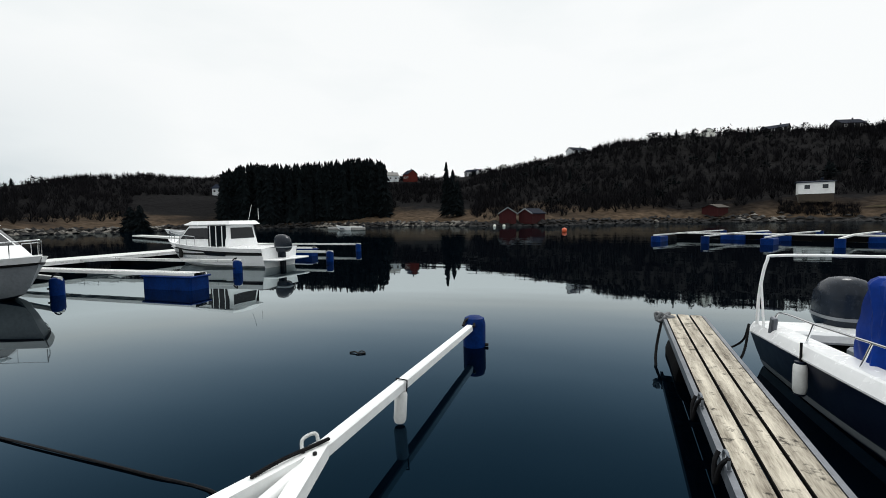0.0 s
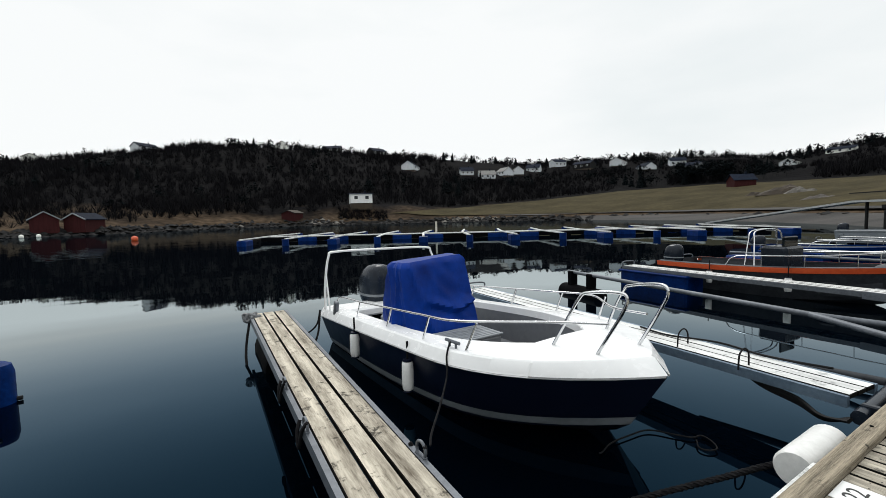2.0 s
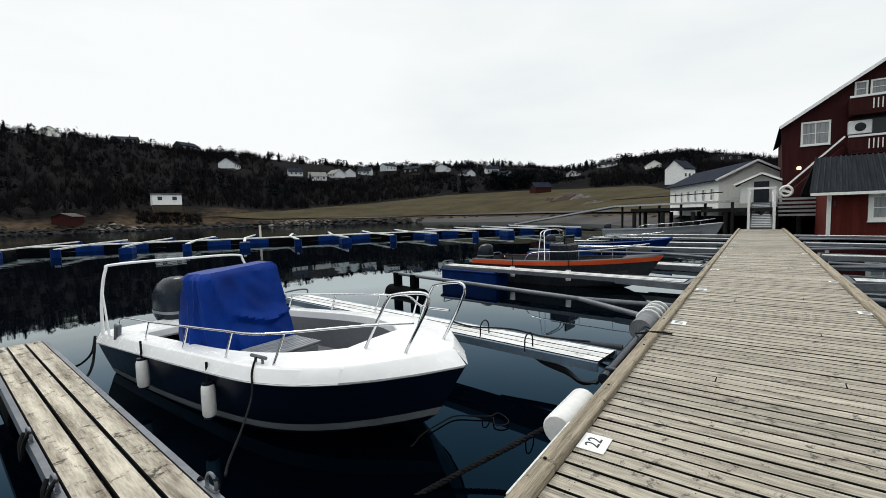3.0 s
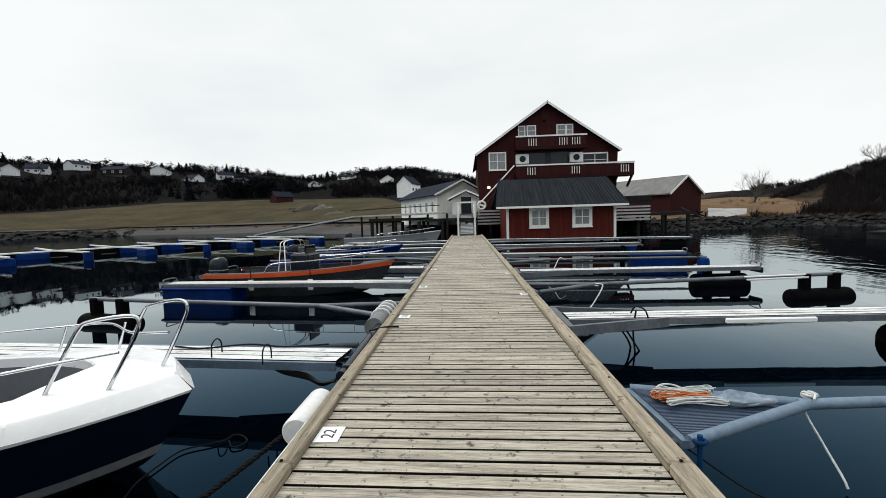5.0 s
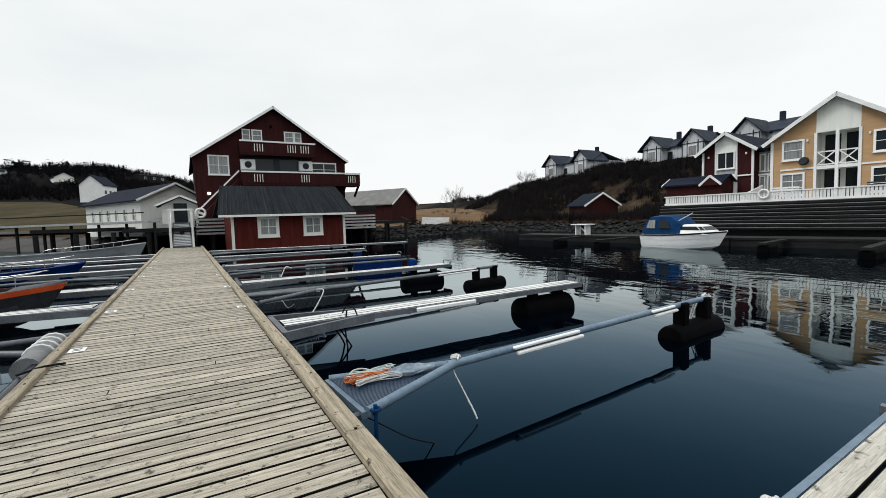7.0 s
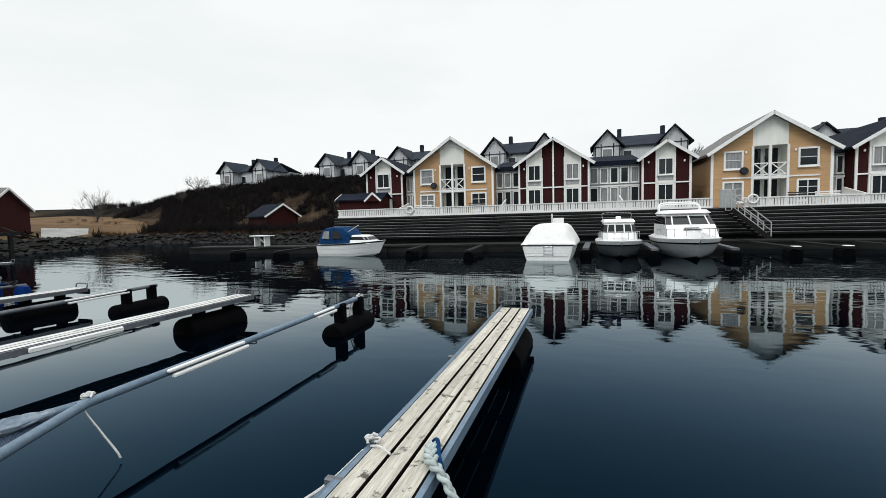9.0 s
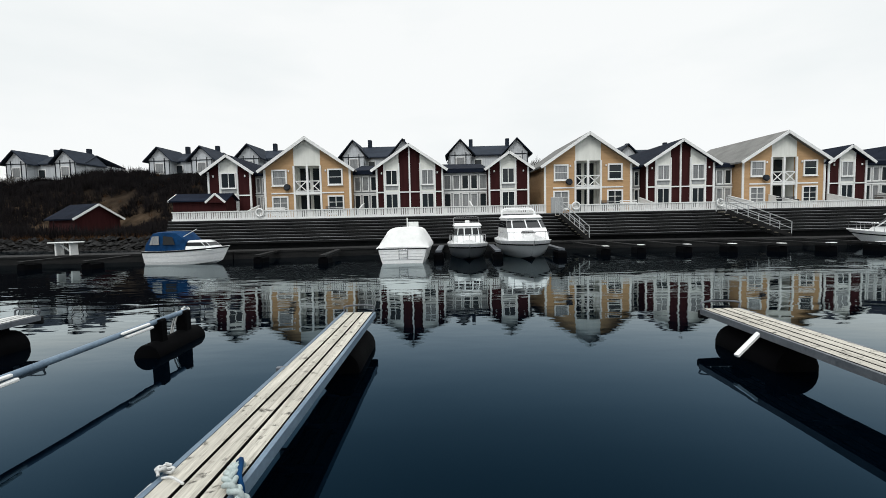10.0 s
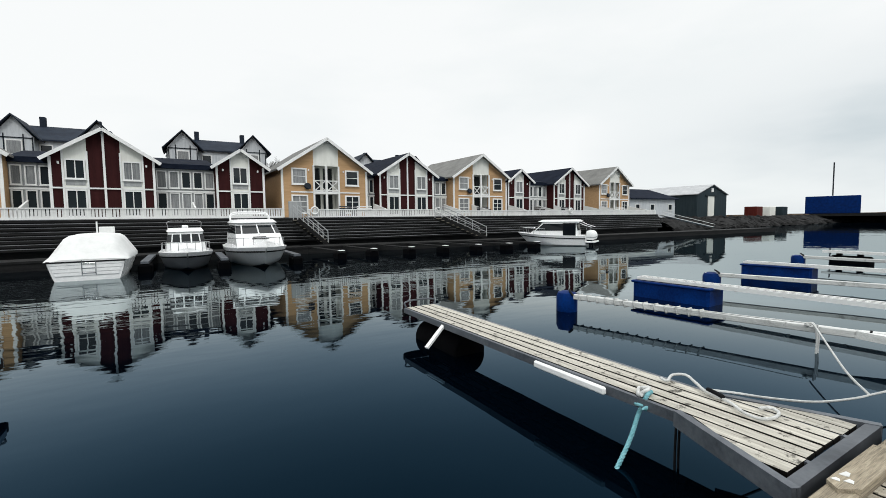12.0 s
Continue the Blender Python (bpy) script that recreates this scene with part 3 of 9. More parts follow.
def tidal_flat(b0, b1, out, inn):
    """A gently shelving strand of mud and gravel on both sides of the waterline."""
    rows, n = [], int((b1 - b0) * 2)
    for i in range(n + 1):
        b, row = lerp(b0, b1, i / n), []
        end = min(1.0, 0.05 + i / 14, 0.05 + (n - i) / 14)
        for k in range(15):
            r = column(SHORE, b) - out * end + (out * end + inn) * k / 14
            x, y = r * math.sin(radians(b)), r * math.cos(radians(b))
            row.append((x, y, lerp(-0.12, 1.15, k / 14) + 0.14 * noise.noise(Vector((x * 0.25, y * 0.12, 5)))))
        rows.append(row)
    return tagged(part("tidal_flat", Shape().loft(rows), MUD, None, smooth=180, kind="structure"), "brown tidal flat of mud and gravel with pale streaks", "strand")


tidal_flat(50, 94, 9.0, 4.5)


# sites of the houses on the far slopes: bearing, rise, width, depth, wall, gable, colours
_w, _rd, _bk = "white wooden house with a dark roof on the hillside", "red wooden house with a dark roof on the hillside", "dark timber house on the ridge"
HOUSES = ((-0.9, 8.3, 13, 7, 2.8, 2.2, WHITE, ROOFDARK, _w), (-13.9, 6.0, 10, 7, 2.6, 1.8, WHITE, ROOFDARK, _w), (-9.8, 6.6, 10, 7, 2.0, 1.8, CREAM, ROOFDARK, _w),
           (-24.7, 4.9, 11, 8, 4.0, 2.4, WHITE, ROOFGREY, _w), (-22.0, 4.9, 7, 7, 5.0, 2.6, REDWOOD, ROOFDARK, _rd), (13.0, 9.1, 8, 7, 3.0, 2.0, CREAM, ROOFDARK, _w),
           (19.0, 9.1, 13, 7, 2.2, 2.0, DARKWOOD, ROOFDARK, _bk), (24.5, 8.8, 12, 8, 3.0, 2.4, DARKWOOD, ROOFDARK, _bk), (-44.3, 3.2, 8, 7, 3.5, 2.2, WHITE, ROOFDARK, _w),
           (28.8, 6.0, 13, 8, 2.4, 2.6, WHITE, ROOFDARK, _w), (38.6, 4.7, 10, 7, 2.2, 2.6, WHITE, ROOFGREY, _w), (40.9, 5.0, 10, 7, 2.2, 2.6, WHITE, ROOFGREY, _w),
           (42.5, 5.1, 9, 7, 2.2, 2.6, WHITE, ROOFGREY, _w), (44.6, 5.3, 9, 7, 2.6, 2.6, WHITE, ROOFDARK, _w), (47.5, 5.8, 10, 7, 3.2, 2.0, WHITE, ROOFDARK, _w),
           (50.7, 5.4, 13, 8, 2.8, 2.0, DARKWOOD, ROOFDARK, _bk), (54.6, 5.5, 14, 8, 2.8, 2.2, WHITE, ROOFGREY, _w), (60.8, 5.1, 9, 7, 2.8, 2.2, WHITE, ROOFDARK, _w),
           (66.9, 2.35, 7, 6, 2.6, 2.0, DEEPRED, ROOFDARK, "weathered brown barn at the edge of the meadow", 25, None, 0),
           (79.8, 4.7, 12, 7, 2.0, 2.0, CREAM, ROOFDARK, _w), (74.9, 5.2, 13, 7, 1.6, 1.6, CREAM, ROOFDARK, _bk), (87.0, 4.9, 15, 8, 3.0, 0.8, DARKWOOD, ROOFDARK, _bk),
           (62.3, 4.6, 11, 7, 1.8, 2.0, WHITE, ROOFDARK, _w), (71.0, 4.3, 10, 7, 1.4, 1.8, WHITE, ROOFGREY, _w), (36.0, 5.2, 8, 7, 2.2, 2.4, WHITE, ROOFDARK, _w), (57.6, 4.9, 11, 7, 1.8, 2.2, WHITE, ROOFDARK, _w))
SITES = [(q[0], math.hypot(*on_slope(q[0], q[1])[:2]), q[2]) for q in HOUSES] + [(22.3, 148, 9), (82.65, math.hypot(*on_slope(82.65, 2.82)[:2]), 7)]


def in_front_of_house(b, r):
    """True on the open plot below a house."""
    return any(abs(b - c) < math.degrees((w * 0.62 + 1) / d) and d - 17 < r < d + 4 for c, d, w in SITES)


# ---- woods, scrub and stones: too many to count ----
def twigs(s, x, y, z, h, w, n=22):
    """A leafless crown: thin stems that fan out to a domed, uneven top."""
    for _ in range(n):
        a, e = rng.random() * 6.283, rng.random()
        lean = w * math.sqrt(e) * rng.uniform(0.75, 1.1)
        tx, ty = x + math.cos(a) * lean, y + math.sin(a) * lean
        tz = z + h * (0.35 + 0.65 * math.sqrt(max(0.0, 1 - e))) * rng.uniform(0.72, 1.0)
        k = rng.uniform(0.0, 0.5)
        bx, by, bz = lerp(x, tx, k), lerp(y, ty, k), lerp(z - 0.3, tz, k)
        q, bw = a + rng.uniform(0.6, 2.5), w * rng.uniform(0.02, 0.055)
        cx, cy = math.cos(q) * bw, math.sin(q) * bw
        s.add([(bx - cx, by - cy, bz), (bx + cx, by + cy, bz), (tx, ty, tz)], [(0, 1, 2)])


def spruce(s, x, y, z, h, w, tiers=6):
    """A dark core hung with drooping sprays."""
    core = [(x + w * 0.62 * math.cos(k * 1.047), y + w * 0.62 * math.sin(k * 1.047), z + h * 0.05) for k in range(6)] + [(x, y, z + h * 0.96)]
    s.add(core, [(k, (k + 1) % 6, 6) for k in range(6)])
    for _ in range(tiers * 13):
        t = rng.random() ** 1.15 * 0.97
        r = (w * (1 - t) ** 0.75 + 0.18) * rng.uniform(0.7, 1.15)
        a, zz = rng.random() * 6.283, z + h * (0.04 + 0.96 * t)
        wd = (0.16 + 0.2 * r) * rng.uniform(0.7, 1.3)
        c, q = math.cos(a), math.sin(a)
        ix, iy = x + c * r * 0.3, y + q * r * 0.3
        s.add([(ix - q * wd, iy + c * wd, zz), (ix + q * wd, iy - c * wd, zz + rng.uniform(-0.2, 0.3)), (x + c * r, y + q * r, zz - r * rng.uniform(0.05, 0.5)), (ix, iy, zz + h * 0.06)], [(0, 2, 3), (1, 3, 2)])


def pine(s, x, y, z, h, w, n=46):
    """A trunk under a rounded, ragged crown of small needle tufts."""
    s.add([(x - 0.12, y, z), (x + 0.12, y, z), (x, y, z + h * 0.9)], [(0, 1, 2)])
    lobes = [(rng.uniform(-0.45, 0.45) * w, rng.uniform(-0.45, 0.45) * w, h * rng.uniform(0.48, 0.82), w * rng.uniform(0.45, 0.8)) for _ in range(4)]
    for k in range(n):
        lx, ly, lz, lr = lobes[k % 4]
        d = Vector((rng.gauss(0, 1), rng.gauss(0, 1), rng.gauss(0, 0.75))).normalized() * lr * rng.uniform(0.55, 1.0)
        c, q = Vector((x + lx, y + ly, z + lz)) + d, w * rng.uniform(0.16, 0.32)
        u = Vector((rng.uniform(-1, 1), rng.uniform(-1, 1), rng.uniform(-0.7, 0.7))) * q
        v = Vector((rng.uniform(-1, 1), rng.uniform(-1, 1), rng.uniform(-0.7, 0.7))) * q
        s.add([c + u, c + v, c - u * 0.6 - v * 0.7], [(0, 1, 2)])


scrub, pines, heather = Shape(), Shape(), Shape()
for _ in range(15500):
    b = rng.uniform(-75, 92)
    t = rng.random() ** 0.85
    r = lerp(column(BENCH_R, b) - 4, column(RIDGE_R, b) + 6, t)
    if (30 < b < 86 and t < 0.03) or (-53 < b < -44 and t < 0.45) or (-24 < b < -14 and t < 0.25) or (54 < b < 60 and t < 0.35) or (66.5 < b < 73 and t < 0.3) or in_front_of_house(b, r):
        continue
    x, y = r * math.sin(radians(b)), r * math.cos(radians(b))
    if noise.noise(Vector((x * 0.02, y * 0.02, 7))) > 0.38:
        continue
    big = 1 + 0.6 * noise.noise(Vector((x * 0.03, y * 0.03, 12)))
    twigs(scrub, x, y, ground(x, y), rng.uniform(1.8, 4.6) * big, rng.uniform(1.5, 2.9) * big)
for _ in range(150):
    b, r = rng.uniform(19.4, 25.6), rng.uniform(139, 145.5)
    x, y = r * math.sin(radians(b)), r * math.cos(radians(b))
    twigs(scrub, x, y, ground(x, y) - 0.2, rng.uniform(1.0, 2.3), rng.uniform(0.9, 1.6), 26)
for _ in range(7600):
    b = rng.uniform(122, 160)
    r = lerp(column(SHORE, b) + 4, column(RIDGE_R, b) + 3, rng.random())
    x, y = r * math.sin(radians(b)), r * math.cos(radians(b))
    if (x < 21 and y > -52) or (33 < x < 43 and -50 < y < -41) or (b < 128 and noise.noise(Vector((x * 0.07, y * 0.07, 9))) < 0.05):
        continue
    lush = noise.noise(Vector((x * 0.09, y * 0.09, 4)))
    if lush < -0.25:
        continue
    twigs(heather, x, y, ground(x, y), rng.uniform(0.6, 1.5) * (1 + lush), rng.uniform(0.5, 1.1), 20)
for _ in range(900):
    b = rng.uniform(-75, 90)
    r = column(RIDGE_R, b) + rng.uniform(-26, 12)
    x, y = r * math.sin(radians(b)), r * math.cos(radians(b))
    if noise.noise(Vector((x * 0.03, y * 0.03, 2))) < -0.05 or in_front_of_house(b, r):
        continue
    h = rng.uniform(2.8, 6.5) if b > 0 else rng.uniform(2.2, 5.0)
    (pine if rng.random() < 0.85 else spruce)(pines, x, y, ground(x, y) - 0.8, h, h * rng.uniform(0.3, 0.55))
for _ in range(620):
    b = rng.uniform(33, 84) if rng.random() < 0.8 else rng.uniform(-12, 30)
    r = lerp(column(BENCH_R, b), column(RIDGE_R, b), rng.random())
    x, y = r * math.sin(radians(b)), r * math.cos(radians(b))
    if in_front_of_house(b, r) or noise.noise(Vector((x * 0.025, y * 0.025, 21))) < 0.02:
        continue
    (pine if rng.random() < 0.8 else spruce)(pines, x, y, ground(x, y) - 0.5, rng.uniform(3.5, 7), rng.uniform(1.7, 3.2))
# the dark stand beside the barn
for _ in range(70):
    b, r = rng.uniform(60.8, 66.0), rng.uniform(214, 236)
    x, y = r * math.sin(radians(b)), r * math.cos(radians(b))
    pine(pines, x, y, ground(x, y) - 0.5, rng.uniform(7, 11), rng.uniform(2.2, 3.4), 60)
bracken = Shape()
for _ in range(1500):
    b = rng.uniform(119, 152)
    r = column(SHORE, b) + rng.uniform(3.2, 8.5) if rng.random() < 0.75 else lerp(column(SHORE, b) + 6, column(RIDGE_R, b), rng.random())
    x, y = r * math.sin(radians(b)), r * math.cos(radians(b))
    if (x < 21 and y > -52) or (34 < x < 42 and -49 < y < -42) or noise.noise(Vector((x * 0.12, y * 0.12, 17))) < -0.05:
        continue
    twigs(bracken, x, y, ground(x, y), rng.uniform(0.3, 0.7), rng.uniform(0.4, 0.8), 16)
tagged(part("knoll_bracken", bracken, RUST, None, kind="stuff"), "rust-brown dead bracken at the foot of the knoll", "bracken")
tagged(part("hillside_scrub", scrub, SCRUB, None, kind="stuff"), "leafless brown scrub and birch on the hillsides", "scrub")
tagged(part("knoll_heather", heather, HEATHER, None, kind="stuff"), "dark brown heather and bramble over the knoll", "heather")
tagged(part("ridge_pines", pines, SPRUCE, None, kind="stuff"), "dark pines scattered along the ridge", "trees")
grove = Shape()
for _ in range(300):
    b, r = rng.uniform(-44.2, -25.2), rng.uniform(152, 190)
    x, y = r * math.sin(radians(b)), r * math.cos(radians(b))
    h = lerp(18.4, 20.8, (b + 44) / 19) * rng.uniform(0.93, 1.03) * (1 - 0.12 * max(0.0, (abs(b + 34.7) - 7.5) / 2))
    spruce(grove, x, y, ground(x, y) - 1, h, rng.uniform(3.0, 4.4), 9)
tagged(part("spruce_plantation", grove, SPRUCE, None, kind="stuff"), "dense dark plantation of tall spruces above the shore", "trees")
stones = Shape()
for _ in range(4200):
    b = rng.uniform(-66, 153) if rng.random() < 0.6 else rng.uniform(92, 153)
    r = column(SHORE, b) * (1 + 0.01 * rng.uniform(-1, 1)) + rng.uniform(-0.5, 4.5)
    x, y = r * math.sin(radians(b)), r * math.cos(radians(b))
    if 52 < b < 92 and rng.random() < 0.85:
        continue
    q = rng.uniform(0.12, 0.42) if b > 85 else rng.uniform(0.3, 0.95)
    ring = [(x + q * math.cos(a) * rng.uniform(0.7, 1.3), y + q * math.sin(a) * rng.uniform(0.7, 1.3), max(ground(x, y), -0.1) + q * rng.uniform(-0.1, 0.35)) for a in (k * 6.283 / 6 for k in range(6))]
    stones.add(ring + [(x, y, max(ground(x, y), -0.1) + q * rng.uniform(0.5, 0.9))], [(i, (i + 1) % 6, 6) for i in range(6)])
pale = Shape()
for _ in range(900):
    b = rng.uniform(-64, -14) if rng.random() < 0.75 else rng.uniform(8, 40)
    r = column(SHORE, b) * (1 + 0.01 * rng.uniform(-1, 1)) + rng.uniform(0.5, 3.5)
    x, y = r * math.sin(radians(b)), r * math.cos(radians(b))
    if noise.noise(Vector((x * 0.05, y * 0.05, 30))) < -0.05:
        continue
    q = rng.uniform(0.25, 0.9)
    ring = [(x + q * math.cos(a) * rng.uniform(0.7, 1.3), y + q * math.sin(a) * rng.uniform(0.7, 1.3), max(ground(x, y), 0.0) + q * rng.uniform(-0.1, 0.35)) for a in (k * 6.283 / 6 for k in range(6))]
    pale.add(ring + [(x, y, max(ground(x, y), 0.0) + q * rng.uniform(0.5, 0.9))], [(i, (i + 1) % 6, 6) for i in range(6)])
tagged(part("pale_rocks", pale, PALESTONE, None, kind="stuff"), "pale bare rocks along the far waterline", "stones")
tagged(part("shore_stones", stones, SCREE, None, kind="stuff"), "grey boulders and stones along the waterline", "stones")


def spruce_tree(x, y, h, w):
    t = thing("spruce_tree", pose(x, y, ground(x, y) - 0.3), "tall dark solitary spruce standing by the shore", "tree", "shore spruces")
    part("trunk", Shape().tube([(0, 0, 0), (0, 0, h * 0.9)], [0.28, 0.05], 7), BARK, t, smooth=60)
    s = Shape()
    spruce(s, 0, 0, 0.6, h - 0.6, w, 12)
    spruce(s, 0, 0, 0.9, h - 0.9, w * 0.9, 11)
    part("crown", s, SPRUCE, t)


spruce_tree(-41.0, 132.0, 17.2, 2.6)
spruce_tree(-38.6, 131.0, 14.5, 3.4)
spruce_tree(-36.8, 130.0, 11.0, 3.0)
spruce_tree(-107.0, 82.6, 9.4, 4.4)
spruce_tree(-109.6, 82.0, 8.2, 4.2)


def limbs(s, p, d, length, r, depth):
    q = p + d * length
    s.tube([p, lerp(p, q, 0.5) + Vector((rng.uniform(-1, 1), rng.uniform(-1, 1), 0)) * length * 0.05, q], [r, r * 0.8, r * 0.6], 5, False)
    if depth:
        for _ in range(3 if depth > 1 else 4):
            e = (d + Vector((rng.uniform(-1, 1), rng.uniform(-1, 1), rng.uniform(-0.1, 0.8))) * 0.75).normalized()
            limbs(s, lerp(p, q, rng.uniform(0.5, 1.0)), e, length * rng.uniform(0.55, 0.8), r * 0.55, depth - 1)


def bare_tree(x, y, h):
    t = thing("bare_tree", pose(x, y, ground(x, y) - 0.2), "leafless grey deciduous tree with many low stems", "tree", "bare trees")
    part("trunk", Shape().tube([(0, 0, 0), (0, 0, h * 0.12)], [0.14, 0.1], 7), BARK, t, smooth=60)
    s = Shape()
    for _ in range(11):
        limbs(s, Vector((0, 0, h * rng.uniform(0.04, 0.12))), Vector((rng.uniform(-1, 1), rng.uniform(-1, 1), 0.95)).normalized(), h * 0.29, 0.04, 3)
    part("crown", s, BARK, t)


for _b_, _r_, _h_ in ((122.3, 82, 7.4), (131.5, 88, 4.8), (130.0, 86, 3.0), (134.2, 84, 2.6)):
    bare_tree(_r_ * math.sin(radians(_b_)), _r_ * math.cos(radians(_b_)), _h_)


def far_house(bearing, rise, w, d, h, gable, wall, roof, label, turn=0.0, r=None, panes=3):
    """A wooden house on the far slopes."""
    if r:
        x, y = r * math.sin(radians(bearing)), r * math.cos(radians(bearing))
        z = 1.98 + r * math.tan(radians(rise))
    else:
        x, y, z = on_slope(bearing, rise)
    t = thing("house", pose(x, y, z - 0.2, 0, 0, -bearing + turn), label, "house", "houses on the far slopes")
    part("foundation", Shape().soft(0, 0, -1.4, w - 0.2, d - 0.2, 2.4, 0.05), SOIL, t)
    part("wall", Shape().slab([(-w / 2, -d / 2, -0.4), (w / 2, -d / 2, -0.4), (w / 2, -d / 2, h), (-w / 2, -d / 2, h)], (0, d, 0)).slab([(-w / 2, -d / 2, h), (-w / 2, d / 2, h), (-w / 2, 0, h + gable)], (w, 0, 0)), wall, t)
    e = 0.35
    s = Shape()
    for g in (-1, 1):
        k = (d / 2 + e) / (d / 2)
        s.slab([(-w / 2 - e, 0, h + gable), (w / 2 + e, 0, h + gable), (w / 2 + e, g * (d / 2 + e), h + gable - gable * k), (-w / 2 - e, g * (d / 2 + e), h + gable - gable * k)], (0, 0, 0.18))
    rf = part("roof", s, roof, t)
    part("chimney", Shape().soft(w * 0.2, 0, h + gable + 0.4, 0.5, 0.5, 1.0, 0.03), ROOFDARK, rf)
    for k in range(panes):
        cx = lerp(-w / 2, w / 2, (k + 0.5) / panes)
        win = part("window", Shape().box(cx, -d / 2 - 0.02, h * 0.55, 1.3, 0.05, 1.2), WHITE, t)
        part("pane", Shape().box(cx, -d / 2 - 0.05, h * 0.55, 1.1, 0.04, 1.0), PANE, win)
    return t


far_house(22.3, 2.1, 7.0, 6, 2.5, 0.3, WHITE, ROOFDARK, "white flat-roofed two-window house above the shore", 6, r=148, panes=2)
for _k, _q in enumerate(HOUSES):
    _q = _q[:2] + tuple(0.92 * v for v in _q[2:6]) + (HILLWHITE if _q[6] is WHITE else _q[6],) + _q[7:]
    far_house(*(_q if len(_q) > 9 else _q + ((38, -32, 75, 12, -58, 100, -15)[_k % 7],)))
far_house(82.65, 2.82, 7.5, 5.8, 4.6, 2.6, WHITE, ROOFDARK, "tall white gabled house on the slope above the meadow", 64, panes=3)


def boat_shed(x, y, z, w, d, h, gable, rot, label, roof=None, wall=None, trim=None):
    """A gabled shed; its gable end looks along its own -y."""
    t = thing("boat_shed", pose(x, y, z, 0, 0, rot), label, "shed", "red boat sheds")
    body = Shape().slab([(-w / 2, 0, -1), (w / 2, 0, -1), (w / 2, 0, h), (0, 0, h + gable), (-w / 2, 0, h)], (0, d, 0))
    part("wall", body, wall or REDWOOD, t)
    s, e = Shape(), 0.3
    for g in (-1, 1):
        drop = gable * e / (w / 2)
        s.slab([(0, -e, h + gable), (0, d + e, h + gable), (g * (w / 2 + e), d + e, h - drop), (g * (w / 2 + e), -e, h - drop)], (0, 0, 0.14))
    part("roof", s, roof or ROOFDARK, t)
    b = Shape()
    for g in (-1, 1):
        b.beam((0, -e - 0.03, h + gable + 0.03), (g * (w / 2 + e), -e - 0.03, h - gable * e / (w / 2) + 0.03), 0.05, 0.2)
    part("bargeboard", b, trim or WHITE, t, "pale bargeboards")
    return t


_s = "small red wooden boat shed with white bargeboards by the water"
boat_shed(-17.2, 104.5, 1.55, 4.0, 6, 1.6, 1.3, 10, _s, wall=DEEPRED, trim=PALEGREY)
boat_shed(-13.2, 105.5, 1.55, 3.6, 6, 1.5, 1.05, -25, _s, wall=DEEPRED, trim=PALEGREY)
boat_shed(32.0, 134.0, 2.5, 4.6, 4, 1.4, 0.8, -50, "small brown shore hut with a low roof", roof=SOIL, wall=DEEPRED, trim=DARKWOOD)
boat_shed(36.0, -44.0, 0.9, 4.2, 4.6, 2.05, 1.35, -112, "red hut with white gable boards at the foot of the slope", wall=DEEPRED)
boat_shed(55.0, -26.6, 1.5, 5.9, 11, 2.6, 2.0, -60, "red boathouse with a grey sheet roof on the quay", roof=ROOFGREY, wall=DEEPRED)

def heap(b, r, w, h, material, label, seed):
    """A low uneven mound of earth and stones."""
    x, y = r * math.sin(radians(b)), r * math.cos(radians(b))
    t = thing("earth_heap", pose(x, y, ground(x, y), 0, 0, -b), label, "heap", "heaps by the meadow")
    rows = []
    for i in range(13):
        u = -1 + i / 6
        rows.append([(w * 0.5 * u, w * 0.22 * v, max(-0.3, h * (1 - u * u) * (1 - v * v) * (1 + 0.9 * noise.noise(Vector((u * 2.3, v * 2, seed)))) - 0.15)) for v in (-1, -0.66, -0.33, 0, 0.33, 0.66, 1)])
    part("mound", Shape().loft(rows), material, t)


heap(70.6, 128, 11, 1.9, SOIL, "dark heap of earth and rubble at the meadow's edge", 3)
heap(72.0, 126, 7, 1.4, PALESTONE, "pale heap of stones at the meadow's edge", 7)
heap(73.4, 104, 6, 0.9, BARK, "low heap of driftwood above the strand", 11)
heap(68.4, 132, 6, 1.1, SOIL, "low dark mound beside the barn", 15)

# a slipway and a heap of old timber on the low eastern shore
sw = thing("slipway", pose(0, 0, 0), "pale worn concrete slipway on the stony shore", "slipway")
_c = []
for _b_, _r_ in ((118.0, 55.5), (121.4, 55.5), (121.6, 67.0), (118.0, 67.0)):
    x, y = _r_ * math.sin(radians(_b_)), _r_ * math.cos(radians(_b_))
    _c.append((x, y, ground(x, y) + 0.1))
part("slab", Shape().slab(_c, (0, 0, 0.18)), CONCRETE, sw)
th = thing("timber_heap", pose(57.0 * math.sin(radians(116.8)), 57.0 * math.cos(radians(116.8)), 1.0), "heap of dark broken timber on the shore", "timber")
for _k in range(9):
    a, w = rng.uniform(0, 3.14), rng.uniform(0.8, 1.9)
    o = Vector((rng.uniform(-1.2, 1.2), rng.uniform(-1.2, 1.2), 0.15 + 0.08 * _k))
    d = Vector((math.cos(a), math.sin(a), rng.uniform(-0.1, 0.45))) * w
    part("beam", Shape().beam(o - d, o + d, 0.16, 0.12), DARKWOOD, th)


